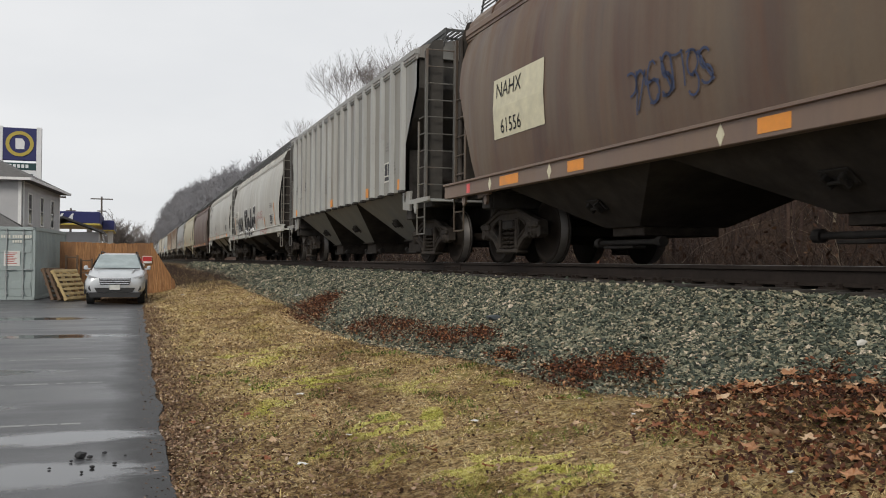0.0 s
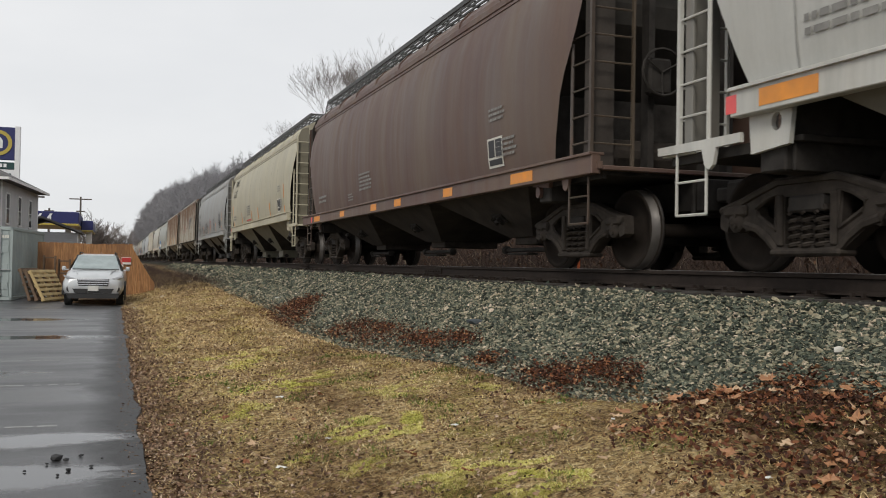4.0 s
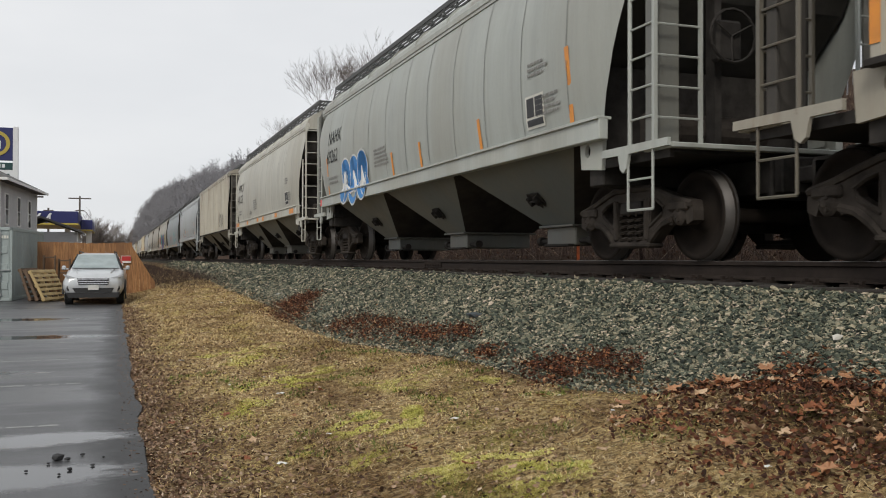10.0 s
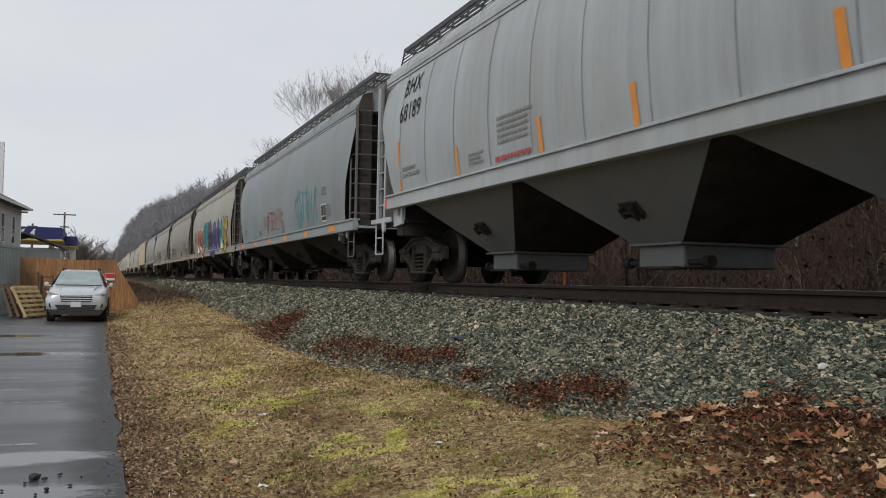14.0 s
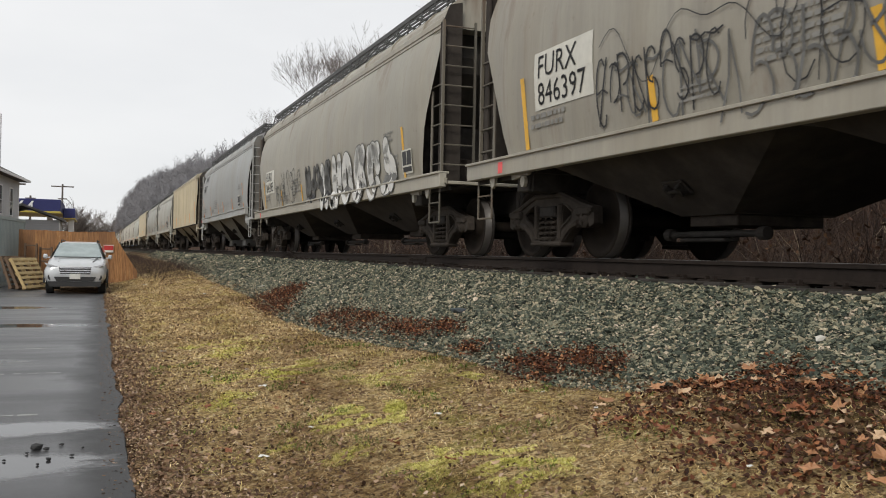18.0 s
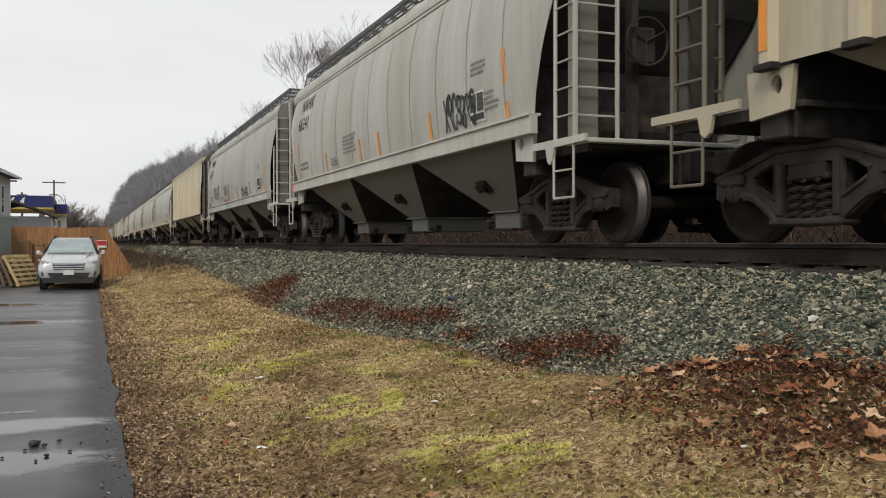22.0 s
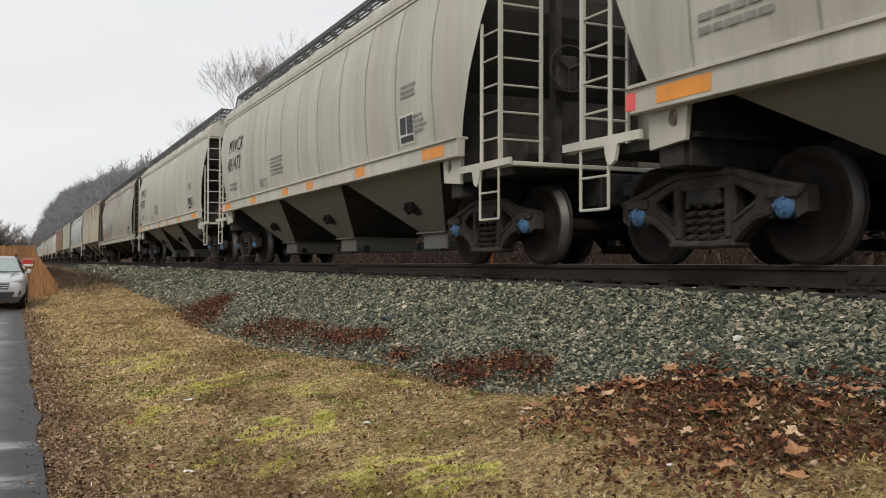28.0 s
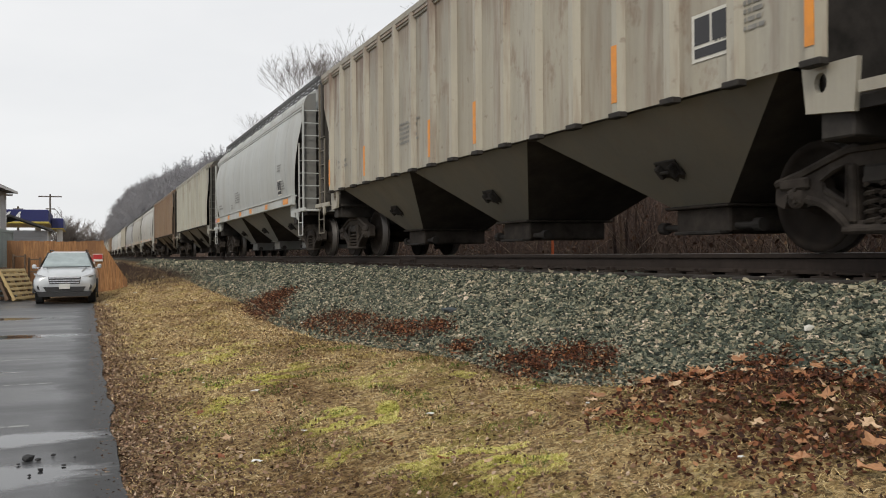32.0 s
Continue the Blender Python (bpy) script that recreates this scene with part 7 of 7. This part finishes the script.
for x0, x1, y0, y1, z0, z1 in ((-12.0, -3.05, 88.0, 100.0, 4.55, 5.75), (-3.0, -1.95, 93.0, 103.0, 4.2, 5.2)):
    bm = bmesh.new()
    box(bm, x0, x1, y0, y1, z0, z1, 0.05)
    part("fascia", bm, NAVY, canopy)
    bm = bmesh.new()
    box(bm, x0 + 3.0 if x1 - x0 > 4 else x0, x1 + 0.02, y0 - 0.03, y1, z0 - 0.04, z0 + (0.14 if x1 - x0 > 4 else 0.08), 0.02)
    part("yellow_band", bm, GOLD, canopy)
for x in (-10.5, -4.2, -2.3):
    bm = bmesh.new()
    box(bm, x - 0.25, x + 0.25, 94.0, 94.5, 0.5, 4.6, 0.02)
    part("column", bm, TRIM_WHITE, canopy)
# the brand's lettering as plain strokes
for k in range(3):
    bm = bmesh.new()
    x = -7.55 + k * 0.85
    prism(bm, [(x, 4.95), (x + 0.2, 4.95), (x + 0.62, 5.55), (x + 0.42, 5.55)], "y", 87.94, 87.97)
    prism(bm, [(x + 0.36, 4.95), (x + 0.5, 4.95), (x + 0.5, 5.5), (x + 0.36, 5.5)], "y", 87.945, 87.975)
    part("sign_stroke", bm, SIGN_WHITE, canopy)

pylon = thing("pylon_sign", "tall white pylon sign with a navy panel and yellow ring", "sign")
PX, PY = -8.35, 75.0
for x in (PX - 1.5, PX + 1.18):
    bm = bmesh.new()
    box(bm, x, x + 0.36, PY - 0.25, PY + 0.25, 0.5, 12.15, 0.02)
    part("post", bm, SIGN_WHITE, pylon)
bm = bmesh.new()
box(bm, PX - 1.14, PX + 1.18, PY - 0.2, PY + 0.2, 9.6, 12.05, 0.02)
part("panel", bm, NAVY, pylon)
bm = bmesh.new()
box(bm, PX - 1.14, PX + 1.18, PY - 0.2, PY + 0.2, 8.9, 9.42, 0.02)
low_panel = part("lower_panel", bm, SIGN_GREEN, pylon)
bm = bmesh.new()
for k in range(5):
    box(bm, PX - 0.72 + k * 0.29, PX - 0.52 + k * 0.29, PY - 0.215, PY - 0.2, 9.04, 9.3)
tagged(part("text_bar", bm, SIGN_WHITE, low_panel), kind="stuff")
bm = bmesh.new()
box(bm, PX - 1.14, PX + 1.18, PY - 0.15, PY + 0.15, 8.0, 8.86, 0.02)
price = part("price_panel", bm, SIGN_WHITE, pylon)
bm = bmesh.new()
for k in range(5):
    box(bm, PX - 0.3 + k * 0.27, PX - 0.12 + k * 0.27, PY - 0.165, PY - 0.15, 8.1, 8.6)
tagged(part("digit_bar", bm, SIGN_GREEN, price), kind="stuff")
bm = bmesh.new()
turns = [2 * math.pi * k / 40 for k in range(40)]
rings = [[bm.verts.new((PX + 0.02 + rr * 1.02 * math.cos(a), PY - d, 10.85 + rr * math.sin(a))) for a in turns] for rr, d in ((0.95, 0.205), (0.95, 0.26), (0.70, 0.26), (0.70, 0.205))]
for a, b in zip(rings, rings[1:] + rings[:1]):
    for k in range(40):
        bm.faces.new((a[k], a[(k + 1) % 40], b[(k + 1) % 40], b[k]))
bmesh.ops.recalc_face_normals(bm, faces=bm.faces[:])
part("ring", bm, GOLD, pylon)
bm = bmesh.new()
prism(bm, [(PX - 0.26, 10.45), (PX + 0.34, 10.45), (PX + 0.36, 11.0), (PX + 0.2, 11.25), (PX - 0.28, 11.25)], "y", PY - 0.24, PY - 0.2)
part("emblem", bm, SIGN_WHITE, pylon)
pylon.location.z = -0.75

# utility poles and lamp standards in the distance
POLE = plain("weathered_pole", (0.11, 0.095, 0.085), 0.9)
for x, y, top, arms in ((-4.0, 120, 9.2, ((8.9, 1.3), (7.4, 0.5))), (-6.6, 105, 6.9, ((6.6, 0.5), (4.9, 1.5))), (-7.6, 80, 6.6, ((6.5, 2.2),))):
    pole = thing("utility_pole", "wooden utility pole with cross-arms against the sky", "pole", "poles by the station")
    bm = bmesh.new()
    rod(bm, (x, y, 0.4), (x, y, top), 0.14, 8, 0.10)
    part("mast", bm, POLE, pole)
    for z, w in arms:
        bm = bmesh.new()
        box(bm, x - w, x + w, y - 0.06, y + 0.06, z - 0.07, z + 0.07, 0.01)
        part("cross_arm", bm, POLE, pole)


# ---- lawn, moss and litter ----
def on_ground(x, y, lift=0.0):
    return np.array([x, y, ground_z(x, y) + lift])


def blade_field(name, spots, material, label, category, rng):
    """Thin bent blades, two triangles each, lying at all angles."""
    n = len(spots)
    p = np.array([on_ground(x, y) for x, y, _, _ in spots])
    length = np.array([s[2] for s in spots])[:, None]
    up = np.array([s[3] for s in spots])[:, None]
    a = rng.uniform(0, 2 * np.pi, n)
    d = np.stack([np.cos(a), np.sin(a), np.zeros(n)], 1)
    side = np.stack([-np.sin(a), np.cos(a), np.zeros(n)], 1) * np.array([0.0014 + 0.0004 * max(0, min(q[1], 15) - 4) for q in spots])[:, None] * rng.uniform(0.7, 1.4, (n, 1))
    side[:, 2] += rng.uniform(-0.0008, 0.0008, n)
    mid = p + d * length * 0.55 + np.array([0, 0, 1.0]) * length * up * 0.8
    tip = p + d * length + np.array([0, 0, 1.0]) * length * up * rng.uniform(0.4, 1.1, (n, 1))
    v = np.stack([p - side, p + side, mid + side * 0.8, mid - side * 0.8, tip], 1).reshape(-1, 3)
    base = np.arange(n)[:, None] * 5
    f = np.concatenate([base + [0, 1, 2], base + [0, 2, 3], base + [3, 2, 4]])
    me = bpy.data.meshes.new(name)
    me.vertices.add(len(v)), me.loops.add(f.size), me.polygons.add(len(f))
    me.vertices.foreach_set("co", v.ravel().astype(np.float32))
    me.loops.foreach_set("vertex_index", f.ravel().astype(np.int32))
    me.polygons.foreach_set("loop_start", np.arange(0, f.size, 3, dtype=np.int32))
    me.polygons.foreach_set("loop_total", np.full(len(f), 3, dtype=np.int32))
    me.materials.append(material)
    me.update(calc_edges=True)
    return tagged(new(name, me), label, category, kind="stuff")


def blade_material(name, *stops):
    """Blades differ one from another, and from tuft to tuft: dead brown hollows between pale tufts."""
    m = Nodes(name, 0.85)
    m.bsdf.inputs["Specular IOR Level"].default_value = 0.15
    c = m.ramp(m.island(), *stops)
    w = m.world()
    c = m.mix(m.ramp(m.noise(w, 13, 4, 0.7), (0.38, 0.8), (0.50, 0.0)), c, tuple(v * 0.6 for v in stops[0][1]))
    patch = m.world((1.0, 0.55, 1.0))
    c = m.mix(m.ramp(m.noise(patch, 1.1, 4, 0.65), (0.49, 0.0), (0.60, 0.75)), c, (0.50, 0.44, 0.40), "MULTIPLY")
    c = m.mix(m.ramp(m.noise(patch, 1.7, 3, 0.6), (0.40, 0.9), (0.52, 0.0)), c, (0.80, 0.84, 0.58), "MULTIPLY")
    return m.done(c)


STRAW = blade_material("straw_blades", (0.0, (0.15, 0.09, 0.045)), (0.2, (0.37, 0.23, 0.10)), (0.48, (0.68, 0.49, 0.23)), (0.8, (0.85, 0.67, 0.37)), (1.0, (0.90, 0.80, 0.56)))
MOSSY = blade_material("moss_green_blades", (0.0, (0.38, 0.335, 0.075)), (0.5, (0.70, 0.645, 0.20)), (1.0, (0.84, 0.79, 0.38)))
FRESH = blade_material("fresh_green_blades", (0.0, (0.08, 0.14, 0.02)), (0.6, (0.15, 0.24, 0.035)), (1.0, (0.26, 0.34, 0.07)))
grass_rng = np.random.default_rng(31)


def lawn_spot(y0, y1, power=1.0):
    y = y0 + (y1 - y0) * grass_rng.random() ** power
    lo, hi = LOT_EDGE + 0.05, toe(y) + 0.15
    return lo + (hi - lo) * grass_rng.random(), y


def sparse(x, y):
    """How bare the turf is: worn towards the asphalt and under the leaves at the stones."""
    edge = (x - LOT_EDGE) / 1.0 + 0.45 * noise.noise((x * 1.7, y * 1.2, 5))
    rim = (toe(y) - x) / (0.5 if y > 6 else 0.85) + 0.5 * noise.noise((x * 2, y * 2, 8))
    return max(0.0, min(1.0, edge)) * max(0.12, min(1.0, rim))


spots = []
while len(spots) < 100000:
    x, y = lawn_spot(2.2, 40, 2.0)
    tuft = noise.noise((x * 11, y * 8, 3))
    if grass_rng.random() < 0.10 + 0.9 * sparse(x, y) * (0.5 + 0.5 * noise.noise((x * 2.3, y * 2.0, 1)) + 0.9 * tuft):
        far = (1 + max(0, min(y, 22) - 8) * 0.06) * (0.85 + 0.7 * tuft)
        spots.append((x, y, grass_rng.uniform(0.02, 0.065) * max(0.5, min(far, 2.4)), grass_rng.uniform(0.05, 0.6)))
blade_field("straw_grass", spots, STRAW, "matted straw-coloured winter grass on the bank", "grass", grass_rng)
MOSS = [(1.98, 13.6, 0.34), (1.65, 12.4, 0.34), (1.86, 10.9, 0.2), (1.52, 10.0, 0.32), (2.06, 9.9, 0.28), (1.85, 9.45, 0.2), (1.76, 6.84, 0.18), (1.91, 7.05, 0.13), (2.04, 6.52, 0.19), (2.26, 6.87, 0.12),
        (1.33, 13.6, 0.2), (2.35, 10.35, 0.16), (1.31, 6.45, 0.14), (1.91, 5.02, 0.2), (2.16, 4.71, 0.2), (1.56, 5.7, 0.13), (2.35, 4.23, 0.12), (2.0, 4.2, 0.2), (2.55, 8.2, 0.3), (1.2, 8.6, 0.25), (3.2, 7.6, 0.12)]
WEIGHT = [0, 1, 3, 4, 6, 6, 6, 8, 8, 8, 13, 13, 13, 14, 14, 14, 17]
spots = []
while len(spots) < 90000:
    k = int(grass_rng.integers(len(MOSS) + len(WEIGHT)))
    cx, cy, r = MOSS[k if k < len(MOSS) else WEIGHT[k - len(MOSS)]]
    a, b = grass_rng.normal() * 0.62, grass_rng.normal() * 0.62
    x, y = cx + r * (a + 0.35 * b), cy + r * 1.5 * b
    if LOT_EDGE + 0.3 < x < toe(y) - 0.2 and y > 2.5 and noise.noise((x * 6.0, y * 4.5, 17)) > -0.02 + 0.25 * (a * a + b * b - 0.8):
        spots.append((x, y, grass_rng.uniform(0.006, 0.016), grass_rng.uniform(0.2, 1.0)))
blade_field("moss_grass", spots, MOSSY, "bright yellow-green mossy tufts in the turf", "grass", grass_rng)
spots = []
while len(spots) < 3000:
    x, y = lawn_spot(2.5, 12, 1.2)
    if noise.noise((x * 2.6, y * 2.2, 40)) > 0.28 and sparse(x, y) > 0.5:
        spots.append((x, y, grass_rng.uniform(0.02, 0.06), grass_rng.uniform(0.3, 1.0)))
blade_field("green_grass", spots, FRESH, "thin patches of fresh green grass", "grass", grass_rng)

# fallen leaves: small crumpled litter as stuff, the large maple leaves one by one
LITTER = leaf_material("brown_leaf_litter", (0.0, (0.06, 0.036, 0.024)), (0.35, (0.14, 0.082, 0.05)), (0.7, (0.30, 0.185, 0.11)), (0.92, (0.50, 0.35, 0.24)), (1.0, (0.65, 0.52, 0.40)))
RED_LITTER = leaf_material("red_brown_leaf_litter", (0.0, (0.02, 0.009, 0.006)), (0.45, (0.075, 0.027, 0.015)), (0.78, (0.18, 0.062, 0.028)), (0.93, (0.38, 0.16, 0.07)), (1.0, (0.60, 0.36, 0.19)))
CRUMPLED = []
for k in range(8):
    v = LEAF_V.copy()
    v[:, 2] += grass_rng.uniform(-0.18, 0.22, 6)
    v[:, :2] *= grass_rng.uniform(0.7, 1.2, (6, 1))
    CRUMPLED.append(v)


def flat_turn(rng, tilt):
    e = Euler((rng.normal() * tilt, rng.normal() * tilt, rng.uniform(0, 6.283)))
    return np.array(e.to_matrix())


spots = []
while len(spots) < 19000:
    y = 3.5 + 26 * grass_rng.random() ** 1.8
    x = LOT_EDGE - 0.15 + abs(grass_rng.normal()) * glide(y, (3.5, 0.7), (10, 0.4), (30, 0.35))
    if x < toe(y):
        spots.append((int(grass_rng.integers(8)), on_ground(x, y, 0.012), flat_turn(grass_rng, 0.45) * grass_rng.uniform(0.012, 0.042)))
while len(spots) < 32000:
    x, y = lawn_spot(2.5, 38, 1.5)
    if noise.noise((x * 1.6, y * 0.9, 51)) + 0.5 * noise.noise((x * 5, y * 3, 52)) < -0.12:
        continue
    spots.append((int(grass_rng.integers(8)), on_ground(x, y, 0.02), flat_turn(grass_rng, 0.6) * grass_rng.uniform(0.012, 0.036) * (1 + max(0, y - 10) * 0.02)))
tagged(new("leaf_litter", many("leaf_litter", CRUMPLED, LEAF_F, spots, LITTER)), "damp brown leaf litter along the asphalt edge", "leaves", kind="stuff")
DRIFTS = [(3.45, 19.6, 0.28, 1.1), (3.3, 18.4, 0.2, 0.8), (3.66, 20.5, 0.2, 0.7), (3.89, 20.0, 0.2, 0.8), (3.98, 19.5, 0.16, 0.6), (3.64, 18.8, 0.2, 0.9), (3.55, 14.7, 0.16, 0.6), (3.75, 14.1, 0.14, 0.7), (3.6, 13.0, 0.16, 0.7), (3.8, 13.0, 0.1, 0.5), (3.77, 11.6, 0.12, 0.6), (3.78, 10.9, 0.12, 0.5), (3.93, 10.2, 0.1, 0.4),
          (3.72, 8.85, 0.1, 0.25), (3.70, 7.6, 0.13, 0.25), (3.64, 7.05, 0.13, 0.22), (3.85, 7.25, 0.12, 0.25), (3.95, 6.85, 0.1, 0.22), (3.92, 6.45, 0.12, 0.22),
          (3.56, 4.95, 0.2, 0.28), (3.79, 4.67, 0.2, 0.3), (3.85, 4.2, 0.22, 0.35), (3.95, 3.95, 0.22, 0.35), (3.07, 4.51, 0.25, 0.3), (3.3, 4.05, 0.3, 0.35), (3.4, 3.5, 0.35, 0.35), (2.85, 3.6, 0.25, 0.3), (4.1, 4.7, 0.14, 0.25), (3.6, 3.0, 0.4, 0.3), (4.1, 3.4, 0.3, 0.35), (3.0, 3.1, 0.35, 0.25)]
spots = []
for cx, cy, rx, ry in DRIFTS:
    for k in range(400 if cy < 6 else 380 if cy < 9 else 950 if cy > 17 else 560):
        x, y = cx + grass_rng.normal() * rx * 0.72, cy + grass_rng.normal() * ry * 0.72
        spots.append((int(grass_rng.integers(8)), on_ground(x, y, (0.008 if x < toe(y) - 0.1 else 0.05) + 0.03 * grass_rng.random()), flat_turn(grass_rng, 0.55) * (grass_rng.uniform(0.014, 0.044) if cy < 6 else grass_rng.uniform(0.014, 0.045))))
tagged(new("leaf_drift", many("leaf_drift", CRUMPLED, LEAF_F, spots, RED_LITTER)), "red-brown oak leaves drifted against the ballast", "leaves", kind="stuff")


def maple_leaf(seed):
    """Five pointed lobes and a stalk, curled at the rim."""
    rng = random.Random(seed)
    bm = bmesh.new()
    lobes = [(-150, 0.55), (-125, 0.38), (-88, 0.72), (-76, 0.82), (-60, 0.62), (-40, 0.46), (-16, 0.78), (0, 0.98), (16, 0.78), (40, 0.46), (60, 0.62), (76, 0.82), (88, 0.72), (125, 0.38), (150, 0.55), (180, 0.15)]
    ring = []
    for a, r in lobes:
        q = radians(a + 90 + rng.uniform(-6, 6))
        rr = r * rng.uniform(0.88, 1.1)
        ring.append(bm.verts.new((rr * math.cos(q), rr * math.sin(q), rng.uniform(-0.1, 0.5) * rr)))
    c = bm.verts.new((0, 0, 0))
    for i in range(len(ring)):
        bm.faces.new((c, ring[i], ring[(i + 1) % len(ring)]))
    s = [bm.verts.new(v) for v in ((-0.025, -0.1, 0.0), (0.025, -0.1, 0.0), (0.08, -0.85, 0.08), (0.04, -0.86, 0.08))]
    bm.faces.new(s)
    return mesh_of(bm, "maple_leaf")


def single_leaf_material(name, color):
    m = Nodes(name, 0.6)
    n = m.noise(m.coords(), 3, 4)
    c = m.ramp(n, (0.3, tuple(v * 0.65 for v in color)), (0.7, color))
    c = m.mix(m.math("MULTIPLY", m.random(), 0.5), c, tuple(v * 0.45 for v in color))
    m.bump(n, 0.3, 0.01)
    return m.done(c)


LEAF_TONES = {"pale tan": single_leaf_material("tan_leaf", (0.70, 0.49, 0.31)), "orange-brown": single_leaf_material("orange_leaf", (0.50, 0.25, 0.12)), "red-brown": single_leaf_material("red_leaf", (0.34, 0.12, 0.05))}
LEAVES = [maple_leaf(k) for k in range(6)]
placed = [(3.06, 3.74, 0.085, "pale tan"), (3.12, 3.63, 0.05, "pale tan"), (3.84, 4.17, 0.08, "pale tan"), (3.35, 4.13, 0.07, "orange-brown"), (1.04, 7.08, 0.06, "pale tan"), (3.36, 4.64, 0.06, "pale tan"), (3.46, 5.09, 0.07, "orange-brown"), (2.44, 4.22, 0.045, "pale tan"),
          (3.03, 5.07, 0.05, "pale tan"), (3.68, 5.77, 0.05, "pale tan"), (4.01, 5.29, 0.06, "orange-brown"), (3.65, 3.7, 0.07, "pale tan"), (3.86, 7.13, 0.06, "orange-brown"), (2.85, 4.55, 0.05, "red-brown"), (2.88, 3.07, 0.06, "orange-brown"), (3.02, 6.15, 0.05, "orange-brown"), (2.56, 5.5, 0.04, "red-brown"), (3.55, 3.6, 0.07, "orange-brown"), (3.35, 3.35, 0.065, "pale tan"), (3.6, 3.2, 0.07, "orange-brown")]
rng = random.Random(77)
tones = list(LEAF_TONES)
for k in range(110):
    if k >= 64:
        placed.append((rng.uniform(3.2, 4.4), rng.uniform(2.8, 4.9), rng.uniform(0.03, 0.06), tones[rng.choice((1, 1, 2, 2, 0))]))
    elif k < 44:
        placed.append((rng.uniform(2.7, 4.2), rng.uniform(2.7, 5.3), rng.uniform(0.04, 0.075), tones[rng.choice((0, 1, 1, 2))]))
    else:
        placed.append((rng.uniform(0.4, 2.6), rng.uniform(3.6, 9.5), rng.uniform(0.03, 0.05), tones[rng.choice((0, 1, 2, 2))]))
for k, (x, y, r, tone) in enumerate(placed):
    me = LEAVES[k % 6].copy()
    me.materials.append(LEAF_TONES[tone])
    ob = tagged(new("maple_leaf", me), f"curled {tone} fallen maple leaf on the turf", "leaf", "fallen maple leaves")
    ob.matrix_basis = Matrix.Translation(on_ground(x, y, 0.05)) @ Euler((rng.uniform(-0.4, 0.4), rng.uniform(-0.4, 0.4), rng.uniform(0, 6.28))).to_matrix().to_4x4() @ Matrix.Scale(r * 1.12, 4)

# scraps of paper and pale stones on the grass
PAPER = plain("white_scrap", (0.68, 0.68, 0.66), 0.7, 0, 0.1)
for k, (x, y, r) in enumerate(((1.1, 6.15, 0.05), (1.56, 8.94, 0.05), (2.32, 6.09, 0.035), (0.92, 13.31, 0.05), (1.54, 6.7, 0.025), (3.2, 6.18, 0.025), (3.05, 5.14, 0.03), (1.23, 10.32, 0.025), (1.63, 10.36, 0.025), (2.65, 24.25, 0.06), (1.6, 33.0, 0.11), (3.92, 22.8, 0.13), (3.17, 42.1, 0.16), (3.5, 15.38, 0.05), (0.6, 29.0, 0.07), (2.75, 3.3, 0.02), (2.2, 3.25, 0.02))):
    bm = bmesh.new()
    rng = random.Random(k)
    bmesh.ops.create_grid(bm, x_segments=3, y_segments=2, size=1.0)
    for v in bm.verts:
        v.co += Vector((rng.uniform(-0.2, 0.2), rng.uniform(-0.2, 0.2), rng.uniform(0.0, 0.5)))
        v.co *= r * 0.75
        v.co.y *= 0.55
    bmesh.ops.solidify(bm, geom=bm.faces[:], thickness=0.002)
    ob = solid("paper_scrap", bm, PAPER, "crumpled white scrap of litter on the grass", "litter", "litter on the bank")
    ob.location, ob.rotation_euler = on_ground(x, y, 0.025), (0, 0, rng.uniform(0, 3))
bm = lump(0.13, 4, 0.35)
solid("stone_slab", bm, plain("dark_flat_stone", (0.06, 0.075, 0.085), 0.7), "flat dark stone lying on the ballast", "stone").location = on_ground(4.24, 10.46, 0.03)
bm = lump(0.038, 9, 0.8)
solid("pale_stone", bm, plain("pale_stone", (0.55, 0.53, 0.48), 0.7), "pale angular stone on the ballast", "stone").location = on_ground(4.53, 4.76, 0.03)


def motions():
    """The whole train rolls by at an even speed; wheels turn while a car is close enough for it to be seen."""
    for car, axles, middle in TRAIN:
        walk(car, [(t, pose(TRACK_X, middle - SPEED * t, RAIL_Z)) for t in (0.0, 8.0, 16.0, 24.0, 32.0)])
        start, stop = (middle - 45) / SPEED, (middle + 8) / SPEED
        start, stop = max(0.0, round(start * 30) / 30), min(32.0, round(stop * 30) / 30)
        if stop - start < 0.2:
            continue
        ticks = [start + k / 30 for k in range(int(round((stop - start) * 30)) + 1)]
        rate = math.degrees(SPEED / WHEEL_R)
        for axle, y in axles:
            rows = [(t, pose(0, y, WHEEL_R, rate * (t - start))) for t in ticks]
            if start > 0.05:
                rows.insert(0, (0.0, rows[0][1]))
            if stop < 31.95:
                rows.append((32.0, rows[-1][1]))
            walk(axle, rows)


motions()
